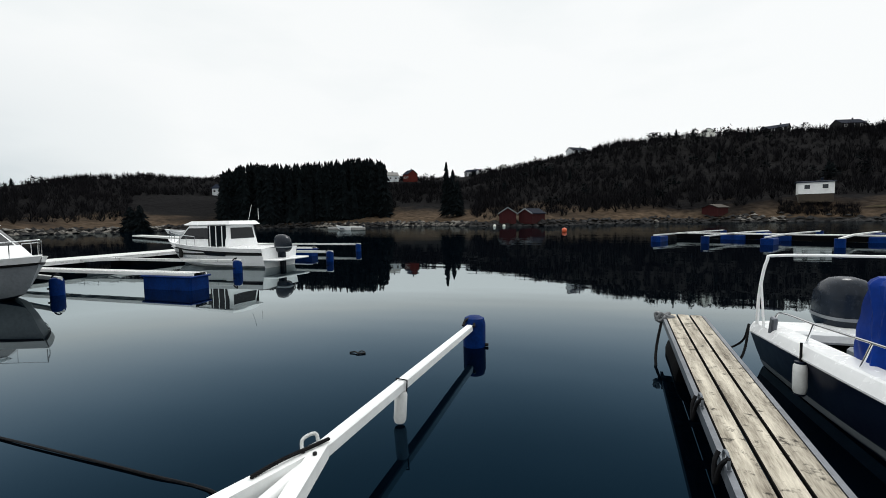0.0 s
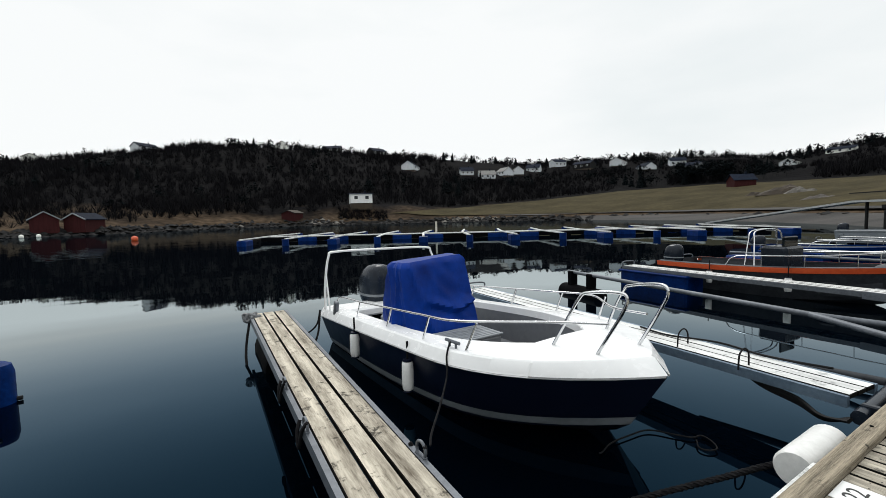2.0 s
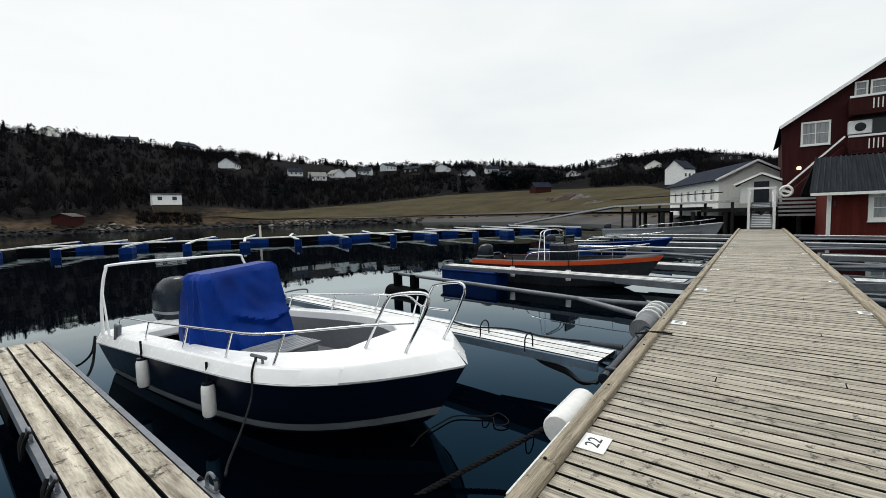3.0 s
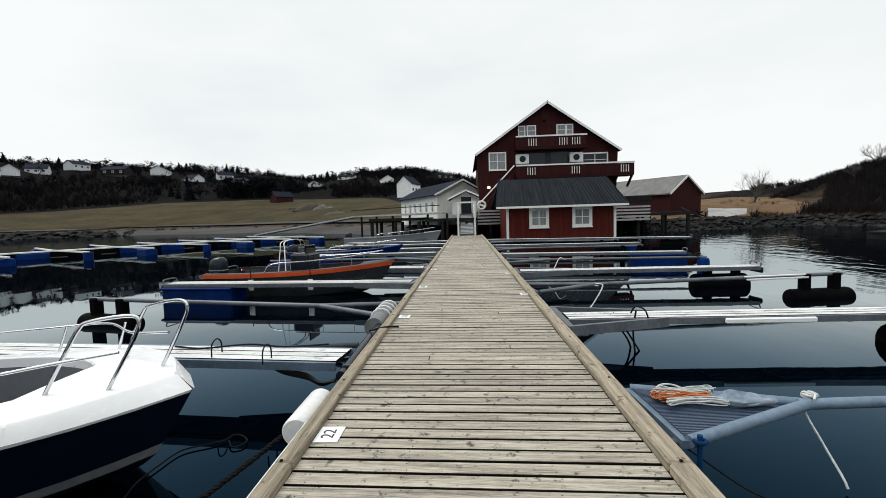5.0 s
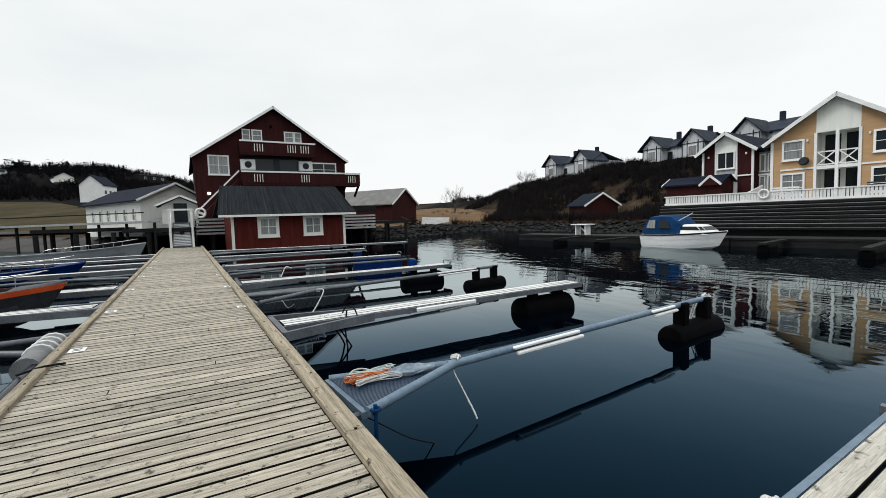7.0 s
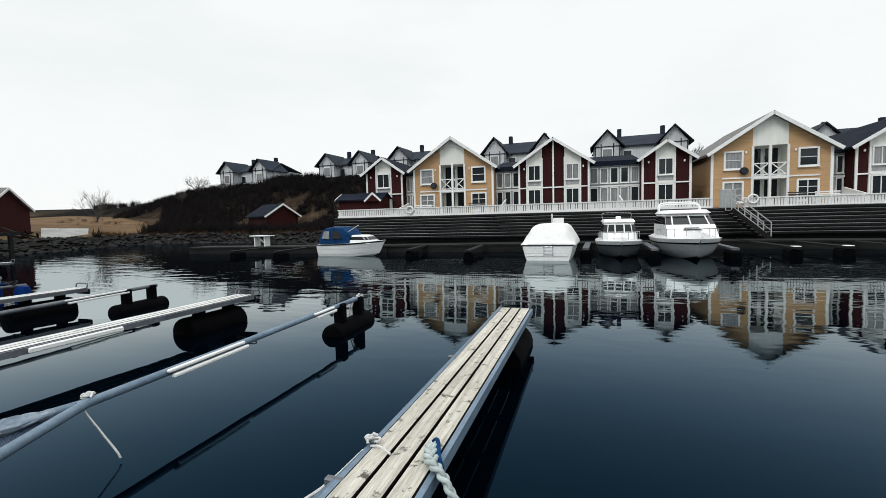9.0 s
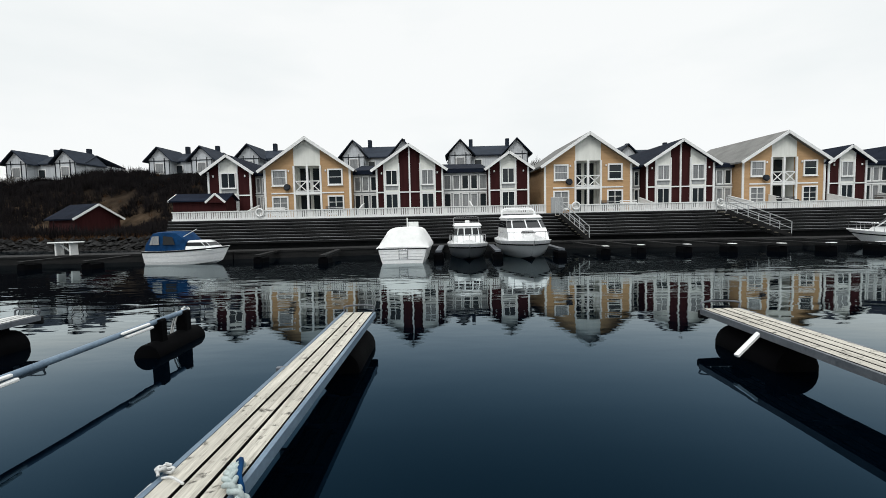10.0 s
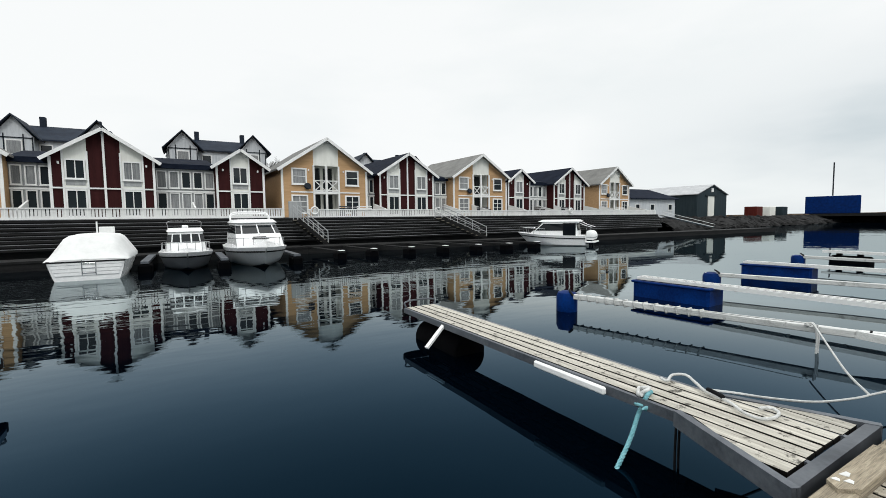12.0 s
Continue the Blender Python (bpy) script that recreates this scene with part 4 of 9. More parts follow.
# ---- the walking pier ----
pier = thing("pier", pose(0, 0, 0), "floating timber pier of weathered grey-brown boards", "pier")
DECK_Z, HALF = 0.5, 1.22
fr = Shape()
for _y in (-1.12, 1.12):
    fr.box(5, _y, 0.33, 62, 0.09, 0.24)
for _i in range(21):
    fr.box(-25 + 3.0 * _i, 0, 0.33, 0.12, 2.15, 0.2)
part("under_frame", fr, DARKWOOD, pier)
fl = Shape()
for _i in range(10):
    fl.soft(-22.5 + 6.0 * _i, 0, 0.02, 3.4, 2.0, 0.42, 0.06)
part("float", fl, BLACKFLOAT, pier)
for _y in (-1.145, 1.145):
    for _i in range(15):
        x0 = -26 + 4.1 * _i
        y, wide = (1.166, 0.108) if _y > 0 else (-1.075, 0.14) if -9.7 < x0 < -5 else (-1.148, 0.144)
        k = Shape().soft(x0 + 2.04, y, 0.517, 4.094, wide, 0.075, 0.012)
        part("edge_timber", k, KERB, pier)


# ---- mooring fingers ----
def drum(p, q, r, material, parent, ribs=True):
    """A round float with domed ends and hoops."""
    p, q = Vector(p), Vector(q)
    d = (q - p).normalized()
    pts = [p, p + d * 0.012, p + d * 0.05] + [lerp(p, q, t) for t in (0.3, 0.5, 0.7)] + [q - d * 0.05, q - d * 0.012, q]
    return part("float", Shape().tube(pts, [r * 0.86, r * 0.95, r] + [r * (0.98 if ribs else 1)] * 3 + [r, r * 0.95, r * 0.86], 20), material, parent, smooth=40)


def finger_frame(name, root, tip, label, group):
    """A thing whose own y runs from the pier out to the tip."""
    a, b = Vector((*root, 0)), Vector((*tip, 0))
    d = b - a
    return thing(name, pose(*a, 0, 0, math.degrees(math.atan2(-d.x, d.y))), label, "mooring finger", group), d.length


def plank_finger(root, tip, label, plank=PALE, frame_mat=GALV, w=0.48, n=3, apron=0.0, flo="drum", pad=None, top=DECK_Z, hoop=True, side=0, reach=1.35, boarded=False):
    t, L = finger_frame("mooring_finger", root, tip, label, "mooring fingers")
    pw = w / n
    for i in range(n):
        x = -w / 2 + pw * (i + 0.5)
        skip = 0.1 if apron else 0.0
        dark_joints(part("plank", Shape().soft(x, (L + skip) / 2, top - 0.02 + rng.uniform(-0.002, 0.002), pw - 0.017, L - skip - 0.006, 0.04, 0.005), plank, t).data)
    if apron:
        m = int(apron / pw)
        for g in (-1, 1):
            if side and g != side:
                continue
            for i in range(m if boarded else 0):
                xi, xo = w / 2 + pw * i + 0.008, w / 2 + pw * (i + 1) - 0.008
                yi, yo = (max(0.02, reach * (1 - (q - w / 2) / (apron + 0.02))) for q in (xi, xo))
                dark_joints(part("plank", Shape().slab([(g * xi, 0.1, top - 0.04), (g * xo, 0.1, top - 0.04), (g * xo, max(0.12, yo), top - 0.04), (g * xi, max(0.12, yi), top - 0.04)], (0, 0, 0.04)), plank, t).data)
            part("brace", Shape().beam((g * (w / 2 + apron), 0.0, top - 0.06), (g * (w / 2 + 0.02), reach + 0.1, top - 0.06), 0.06, 0.13), frame_mat, t)
        part("cross_beam", Shape().box(0, 0.035, top - 0.065, w + (2 * apron if not side else apron * 2), 0.08, 0.13), frame_mat, t)
    for g in (-1, 1):
        part("side_rail", Shape().box(g * (w / 2 + 0.02), L / 2, top - 0.05, 0.04, L, 0.088), frame_mat, t)
    cr = Shape()
    for i in range(int(L / 0.9)):
        cr.box(0, 0.3 + 0.9 * i, top - 0.08, w, 0.05, 0.06)
    part("cross_member", cr, frame_mat, t)
    if flo == "drum":
        drum((0.03, L - 1.56, 0.03), (0.03, L - 0.26, 0.03), 0.285, BLACKFLOAT, t)
        for y in (L - 1.2, L - 0.5):
            part("float_saddle", Shape().soft(0.03, y, 0.34, 0.2, 0.16, 0.2, 0.015), BLACKFLOAT, t)
    elif flo == "box":
        part("float", Shape().soft(0, L - 0.95, 0.17, 0.7, 1.9, 0.5, 0.05), BLUEFLOAT, t)
        part("float_rim", Shape().soft(0, L - 0.95, 0.39, 0.78, 1.96, 0.06, 0.02), BLUEFLOAT, t)
    elif flo == "barrel":
        part("float", Shape().tube([(0, L - 0.3, -0.12), (0, L - 0.3, 0.4)], 0.29, 14), BLUEFLOAT, t, smooth=40)
    if hoop:
        part("tip_handle", Shape().tube(bend([(-w / 2, L, top), (-w / 2, L + 0.02, top + 0.09), (0, L + 0.03, top + 0.11), (w / 2, L + 0.02, top + 0.09), (w / 2, L, top)], 4), 0.016, 6), GALV, t, smooth=60)
        part("bumper", Shape().soft(0, L + 0.03, top - 0.1, w + 0.1, 0.06, 0.14, 0.02), RUBBER, t)
    if pad:
        g, a, b = pad
        part("bumper_strip", Shape().soft(g * (w / 2 + 0.075), (a + b) / 2, top - 0.05, 0.05, b - a, 0.075, 0.015), WHITE, t, "white plastic bumper strip")
    return t, L


def pipe_boom(root, tip, half, apex, label, material=BLUEGREY, r=0.042, square=False, flo="twin", z=0.5, pads=(), net=False, w=0.1, cask=0.5):
    t, L = finger_frame("mooring_boom", root, tip, label, "mooring booms")
    for g in (-1, 1):
        if square:
            part("brace", Shape().beam((g * half, 0, z - 0.02), (0, apex, z), w, w), material, t)
        else:
            part("brace", Shape().tube([(g * half, 0, z - 0.02), (0, apex, z)], r, 10), material, t, smooth=60)
    for g in (-0.85, 0.85):
        part("hinge_link", Shape().soft(g * half, -0.09, z - 0.06, 0.06, 0.16, 0.05, 0.01), GALV, t)
    part("hinge_bar", Shape().beam((-half, -0.02, z - 0.04), (half, -0.02, z - 0.04), 0.07 if square else 0.05, 0.09 if square else 0.055), GALV if square else material, t)
    if square:
        part("middle_brace", Shape().tube([(0, 0, z - 0.05), (0, apex + 0.05, z - 0.01)], w * 0.42, 12), material, t, smooth=60)
        for g in (-1, 1):
            part("bolt", Shape().tube([(g * 0.045, apex - 0.14, z + w / 2 - 0.01), (g * 0.045, apex - 0.14, z + w / 2 + 0.015)], 0.014, 8), RUBBER, t)
        part("beam", Shape().soft(0, (apex + L) / 2, z, w, L - apex + 0.1, w, 0.012), material, t)
    else:
        part("pipe", Shape().tube([(0, apex - 0.08, z), (0, L, z)], r, 12), material, t, smooth=60)
    if flo == "twin":
        for y in (L - 0.86, L - 0.16):
            part("upright", Shape().soft(0, y, 0.3, 0.19, 0.17, 0.46, 0.02), BLACKFLOAT, t)
        drum((0, L - 1.2, 0.0), (0, L + 0.18, 0.0), 0.205, BLACKFLOAT, t)
    elif flo == "barrel":
        fat = 1.3 if cask < 0.5 else 1.0
        part("float", Shape().tube([(0.03, L - 0.1, -0.25), (0.03, L - 0.1, -0.2), (0.03, L - 0.1, cask - 0.12), (0.03, L - 0.1, cask - 0.03), (0.03, L - 0.1, cask)], [0.15 * fat, 0.175 * fat, 0.175 * fat, 0.15 * fat, 0.09 * fat], 18), BLUEFLOAT, t, smooth=40)
        part("float_lug", Shape().tube(bend([(-0.09, L - 0.32, z + 0.04), (-0.07, L - 0.24, z + 0.11), (0.0, L - 0.18, z + 0.13), (0.06, L - 0.22, z + 0.09), (0.07, L - 0.3, z + 0.03)], 4), 0.022, 6), RUBBER, t, smooth=60)
        part("float_knob", Shape().tube([(0.19, L - 0.1, 0.2), (0.25, L - 0.1, 0.2)], 0.025, 8), RUBBER, t, smooth=60)
    elif flo == "box":
        part("float", Shape().soft(0, L - 0.9, 0.17, 0.62, 1.8, 0.5, 0.05), BLUEFLOAT, t)
    for g, a, b in pads:
        part("bumper_strip", Shape().soft(g * (r + 0.02), (a + b) / 2, z + 0.025, 0.045, b - a, 0.035, 0.01), WHITE, t, "white plastic bumper strip")
        part("bumper_strip", Shape().soft(g * (r + 0.04), (a + b) / 2 + 0.04, z - 0.035, 0.05, b - a, 0.04, 0.01), WHITE, t, "white plastic bumper strip")
    if net:
        s = Shape()
        n = 26
        for i in range(1, n):
            y = apex * i / n
            k = half * (1 - y / apex)
            s.beam((-k, y, z - 0.01), (k, y, z - 0.01), 0.012, 0.008)
        for i in range(1, 40):
            x = lerp(-half, half, i / 40)
            s.beam((x, 0, z - 0.006), (x, apex * (1 - abs(x) / half), z - 0.006), 0.012, 0.008)
        part("mesh_plate", s, MESHSTEEL, t, "expanded metal mesh plate")
    return t, L


_pf = "weathered plank mooring finger on a black drum float"
_pw = "bleached plank mooring finger with galvanised sides"
_wb = "white square mooring boom ending in a blue barrel float"
_pb = "grey steel pipe mooring boom on a black float"
# south side, from east to west
plank_finger((0.54, -1.25), (0.69, -7.3), _pw, PALE, BLUEGREY, w=0.48)
pipe_boom((3.49, -1.34), (3.88, -7.7), 0.44, 1.15, "blue-grey pipe mooring boom with a mesh plate at its root", pads=((1, 1.9, 3.0), (1, 4.6, 5.2)), net=True)
plank_finger((6.6, -1.27), (6.62, -7.45), _pw, WHITEPLANK, GALV, w=0.42, apron=0.42, pad=(1, 2.2, 3.4), flo="drum")
pipe_boom((9.2, -1.27), (10.15, -8.1), 0.5, 1.4, _pb, GALV, pads=((1, 4.6, 6.0),))
plank_finger((12.0, -1.27), (11.9, -7.4), _pw, WHITEPLANK, GALV, w=0.42, apron=0.4)
pipe_boom((14.7, -1.27), (14.2, -7.4), 0.5, 1.4, _pb, GALV, flo="barrel")
plank_finger((17.4, -1.27), (16.6, -7.9), _pw, WHITEPLANK, GALV, w=0.42, apron=0.4, flo="box")
pipe_boom((20.0, -1.27), (19.6, -7.6), 0.5, 1.4, _pb, GALV)
plank_finger((22.6, -1.27), (21.8, -8.3), _pw, WHITEPLANK, GALV, w=0.42, apron=0.4, flo="barrel")
pipe_boom((25.3, -1.27), (23.8, -8.0), 0.5, 1.4, _pb, GALV)
plank_finger((28.2, -1.27), (25.6, -12.6), _pw, WHITEPLANK, GALV, w=0.5)
plank_finger((-5.27, -1.25), (-5.2, -7.2), _pw, PALE, GALV, w=0.58, n=4, apron=0.43, pad=(-1, 1.6, 2.55), reach=0.85, boarded=True)
pipe_boom((-10.14, -1.25), (-8.77, -7.2), 0.45, 1.3, _wb, WHITEPLANK, square=True, flo="barrel", z=0.34, w=0.11, cask=0.44)
plank_finger((-12.2, -1.25), (-11.95, -7.5), "white plank mooring finger over a blue box float", WHITEPLANK, WHITE, w=0.26, n=2, flo="box", hoop=False)
pipe_boom((-15.9, -1.25), (-14.4, -7.1), 0.45, 1.3, _wb, WHITEPLANK, square=True, flo="barrel", z=0.4, w=0.11, cask=0.46)
plank_finger((-18.8, -1.25), (-18.2, -7.9), "white plank mooring finger over a blue box float", WHITEPLANK, WHITE, w=0.26, n=2, flo="box", hoop=False)
pipe_boom((-22.3, -1.25), (-22.2, -8.0), 0.45, 1.3, _wb, WHITEPLANK, square=True, flo="barrel", z=0.42, w=0.11, cask=0.48)
plank_finger((-25.0, -1.25), (-25.6, -8.2), "white plank mooring finger on a black drum float", WHITEPLANK, WHITE, w=0.42, hoop=False)
# north side, from west to east
_boom, _ = pipe_boom((-1.5, 1.25), (-1.46, 7.15), 0.5, 1.72, _wb, WHITE, square=True, flo="barrel", z=0.48, w=0.1, cask=0.64)
_boom.matrix_basis = _boom.matrix_basis @ pose(0, 0, 0, -1.7)
plank_finger((1.12, 1.25), (1.6, 7.75), _pf, STAINED, GALV, w=0.5, hoop=False)
plank_finger((4.9, 1.42), (5.5, 7.4), _pw, WHITEPLANK, BLUEGREY, w=0.46, n=3)
pipe_boom((7.35, 1.25), (8.85, 7.9), 0.5, 1.4, _pb, GALV)
plank_finger((10.45, 1.25), (11.05, 7.7), "white plank mooring finger over a blue box float", WHITEPLANK, GALV, w=0.44, flo="box", apron=0.2)
plank_finger((13.4, 1.25), (13.9, 7.6), _pw, WHITEPLANK, GALV, w=0.5, apron=0.2)
pipe_boom((16.2, 1.25), (16.6, 7.6), 0.5, 1.4, _pb, GALV, flo="box")
plank_finger((18.9, 1.25), (19.2, 7.6), "white plank mooring finger over a blue box float", WHITEPLANK, GALV, w=0.44, flo="box", apron=0.2)
plank_finger((21.8, 1.25), (22.2, 7.8), _pw, WHITEPLANK, GALV, w=0.5, flo="box")
plank_finger((25.0, 1.25), (25.4, 7.8), _pw, WHITEPLANK, GALV, w=0.5)
plank_finger((28.0, 1.25), (28.4, 7.8), _pw, WHITEPLANK, GALV, w=0.5)


# ---- boats ----
class Hull:
    """A small hull: x runs from the transom (0) to the bow (length), z from the waterline."""

    def __init__(self, length, beam, bow, stern, rake=0.7, deep=0.22, chine=0.8, full=2.4, wide=0.42, rise=2.0):
        self.length, self.beam, self.bow, self.stern, self.rake, self.deep, self.chine = length, beam, bow, stern, rake, deep, chine
        self.full, self.wide, self.rise = full, wide, rise

    def half(self, s):
        t = max(0.0, (s - self.wide) / (1 - self.wide))
        a = 1 - 0.08 * max(0.0, (self.wide - s) / self.wide) ** 2
        return self.beam / 2 * a * max(0.0, 1 - t ** self.full)

    def sheer(self, s):
        return self.stern + (self.bow - self.stern) * s ** self.rise

    def at(self, s, v, side=1, inset=0.0, lift=0.0):
        """A point of the skin; v goes from the keel (0) over the chine (0.3) to the sheer (1)."""
        g = self.half(s)
        x = s * (self.length - self.rake * (1 - v))
        zc = -0.04 + 0.26 * s ** 4
        zk = -self.deep + (self.deep + 0.12) * s ** 6
        yc = g * self.chine * (1 - 0.35 * s ** 3)
        if v <= 0.3:
            t = v / 0.3
            y, z = yc * t, lerp(zk, zc, t)
        else:
            t = (v - 0.3) / 0.7
            y, z = lerp(yc, g, t ** 0.8), lerp(zc, self.sheer(s), t)
        return (x, side * max(0.0, y - inset), z + lift)

    def level(self, s, z):
        """The v at which the side stands at height z."""
        zc = -0.04 + 0.26 * s ** 4
        return 0.3 + 0.7 * max(0.0, min(1.0, (z - zc) / (self.sheer(s) - zc)))

    def band(self, lo, hi, n=22, steps=3, lift=0.0):
        """Both sides between two levels, each a number or a function of s."""
        f, g = (lo if callable(lo) else (lambda s: lo)), (hi if callable(hi) else (lambda s: hi))
        out = Shape()
        for side in (-1, 1):
            out.loft([[self.at(i / n, lerp(f(i / n), g(i / n), k / steps), side, -lift) for k in range(steps + 1)] for i in range(n + 1)])
        return out

    def transom(self, lo=0.0, hi=1.0):
        pts = [self.at(0, lerp(lo, hi, k / 6), -1) for k in range(7)] + [self.at(0, lerp(hi, lo, k / 6), 1) for k in range(7)]
        return Shape().add(pts, [tuple(range(len(pts)))])

    def ring(self, s0, s1, inset, lift, n=20):
        """The side deck: a strip from the sheer inwards on both sides."""
        out = Shape()
        for side in (-1, 1):
            rows = []
            for i in range(n + 1):
                s = lerp(s0, s1, i / n)
                w = inset(s) if callable(inset) else inset
                a, b = self.at(s, 1, side, 0, lift), self.at(s, 1, side, min(w, self.half(s)), lift + 0.012)
                rows.append([(a[0], a[1], a[2] - 0.02), a, b, (b[0], b[1], b[2] - 0.05)])
            out.loft(rows)
        return out

    def cap(self, s0, s1, lift, crown=0.05, n=10):
        """A closed deck across the hull."""
        rows = []
        for i in range(n + 1):
            s = lerp(s0, s1, i / n)
            rows.append([(self.at(s, 1)[0], lerp(-1, 1, k / 8) * self.half(s), self.sheer(s) + lift + crown * (1 - (2 * k / 8 - 1) ** 2)) for k in range(9)])
        return Shape().loft(rows)

    def well(self, s0, s1, inset, floor, n=16):
        """The inside of an open boat: walls and floor in one skin."""
        rows = []
        for i in range(n + 1):
            s = lerp(s0, s1, i / n)
            w = max(0.02, self.half(s) - (inset(s) if callable(inset) else inset))
            x, z = self.at(s, 1)[0], self.sheer(s) - 0.02
            rows.append([(x, -w, z), (x, -w * 0.93, floor + 0.08), (x, -w * 0.85, floor), (x, w * 0.85, floor), (x, w * 0.93, floor + 0.08), (x, w, z)])
        return Shape().loft(rows)


def boat(name, x, y, rot, label):
    return thing(name, pose(x, y, 0, 0, 0, rot), label, "boat", "moored boats")


def outboard(t, x, y, z, k=1.0, material=None):
    """A cowled motor, its rounded hood leaning a little forward."""
    rings = []
    for h, w, dx in ((0.0, 0.72, 0.02), (0.04, 0.9, 0.01), (0.1, 1.0, 0.0), (0.24, 1.03, -0.005), (0.36, 0.97, 0.01), (0.44, 0.82, 0.03), (0.49, 0.58, 0.05), (0.51, 0.25, 0.06)):
        ring = []
        for i in range(18):
            a = i * 2 * math.pi / 18
            c, q = math.cos(a), math.sin(a)
            ring.append((x + k * (0.25 * w * math.copysign(abs(c) ** 0.75, c) + dx - 0.02), y + k * 0.19 * w * math.copysign(abs(q) ** 0.75, q), z + k * h))
        rings.append(ring)
    m = part("outboard_motor", Shape().loft(rings, True, True), material or OUTBOARD, t, smooth=50)
    part("cowl_band", Shape().loft([[(x + k * 1.02 * (p[0] - x) / k, y + 1.02 * (p[1] - y), z + k * hh) for p in rings[3]] for hh in (0.13, 0.16)], True), PALEGREY, m, smooth=60)
    part("leg", Shape().soft(x, y, z - 0.35 * k, 0.16 * k, 0.1 * k, 0.75 * k, 0.02).soft(x + 0.2 * k, y, z - 0.1 * k, 0.3 * k, 0.18 * k, 0.22 * k, 0.02), OUTBOARD, m)
    return m


def fender(parent, p, h=0.36, r=0.085, line=0.25):
    x, y, z = p
    f = part("fender", Shape().tube([(x, y, z), (x, y, z + 0.03), (x, y, z + 0.08), (x, y, z + h - 0.08), (x, y, z + h - 0.03), (x, y, z + h)], [r * 0.75, r * 0.96, r, r, r * 0.96, r * 0.75], 12), FENDER, parent, smooth=50)
    for q in (z - 0.012, z + h - 0.02):
        part("end_cap", Shape().tube([(x, y, q), (x, y, q + 0.034)], r * 0.8, 12), NAVY, f, "navy end cap", smooth=50)
    part("lanyard", Shape().tube([(x, y, z + h), (x, y, z + h + line)], 0.012, 5), ROPEB, f)


# the blue-hulled open boat
H1 = Hull(5.0, 2.146, 0.724, 0.468, rake=0.446, deep=0.25, full=2.741, wide=0.623, rise=0.855)
hero = boat("motor_boat", 3.254, 7.164, -88.3, "navy and white open motor boat with a blue console cover")
_band = lambda s: H1.level(s, H1.sheer(s) - 0.02)
_line = lambda s: H1.level(s, 0.1 + 0.2 * s ** 3)
_low = lambda s: H1.level(s, 0.01 + 0.2 * s ** 3)
part("bottom", H1.band(0.0, 0.3, steps=2), NAVY, hero, smooth=40)
part("boot_top", H1.band(0.3, _low), NAVY, hero, smooth=40)
part("stripe", H1.band(_low, _line, lift=0.004), PALEGREY, hero, "pale grey waterline stripe", smooth=40)
part("hull_side", H1.band(_line, _band), NAVY, hero, "glossy navy hull side", smooth=40)
part("rub_rail", H1.band(_band, 1.0, lift=0.022), GEL, hero, smooth=40)
part("transom", H1.transom(), NAVY, hero)
_in = lambda s: 0.215 + 0.68 * max(0.0, (s - 0.47) / 0.4) ** 2.6
_dk = Shape()
for _g in (-1, 1):
    _rows = []
    for _i in range(27):
        s_ = 0.86 * _i / 26
        w_ = min(_in(s_), H1.half(s_))
        _rows.append([H1.at(s_, 1, _g, -0.02, -0.012), H1.at(s_, 1, _g, -0.012, 0.01), H1.at(s_, 1, _g, 0.035, 0.1), H1.at(s_, 1, _g, 0.055, 0.115), H1.at(s_, 1, _g, w_, 0.128), H1.at(s_, 1, _g, w_ + 0.015, 0.115), H1.at(s_, 1, _g, w_ + 0.02, 0.03)])
    _dk.loft(_rows)
part("side_deck", _dk, GEL, hero, "white moulded side deck", smooth=25)
def bow_edge(s, side, inset, lift):
    """A point of the bow's moulded edge; its upper rim draws back a little at the stem."""
    p = H1.at(s, 1, side, inset, lift)
    return (p[0] - lift * max(0.0, (s - 0.8) / 0.2) ** 2, p[1], p[2])


_be, _rows = Shape(), []
for _g in (-1, 1):
    _be.loft([[bow_edge(s_, _g, -0.012, 0.0), bow_edge(s_, _g, -0.008, 0.015), bow_edge(s_, _g, 0.03, 0.1), bow_edge(s_, _g, 0.05, 0.115)] for s_ in (0.8 + 0.2 * (_i / 20) ** 0.8 for _i in range(21))])
part("bow_moulding", _be, GEL, hero, smooth=30)
for _i in range(21):
    s_ = 0.8 + 0.2 * (_i / 20) ** 0.8
    a_, b_ = Vector(bow_edge(s_, -1, 0.05, 0.115)), Vector(bow_edge(s_, 1, 0.05, 0.115))
    w_ = (b_ - a_).length
    _rows.append([lerp(a_, b_, k / 10) + Vector((0, 0, 0.02 * w_ * (1 - (k / 5 - 1) ** 2))) for k in range(11)])
part("foredeck", Shape().loft(_rows), GEL, hero, "white moulded foredeck", smooth=60)
_rows = []
for _i in range(19):
    s_ = lerp(0.1, 0.845, _i / 18)
    w_, x_, z_ = max(0.02, H1.half(s_) - _in(s_) - 0.01), H1.at(s_, 1)[0], H1.sheer(s_) + 0.11
    _rows.append([(x_, -w_, z_), (x_, -w_ * 0.95, 0.26), (x_, -w_ * 0.85, 0.2), (x_, w_ * 0.85, 0.2), (x_, w_ * 0.95, 0.26), (x_, w_, z_)])
part("cockpit_liner", Shape().loft(_rows), GELGREY, hero, "grey moulded cockpit liner", smooth=40)
part("aft_deck", Shape().soft(0.3, 0, 0.53, 0.55, 1.7, 0.14, 0.03), GEL, hero)
part("seat_box", Shape().soft(1.2, 0.02, 0.38, 0.5, 0.9, 0.36, 0.03), PALEGREY, hero)
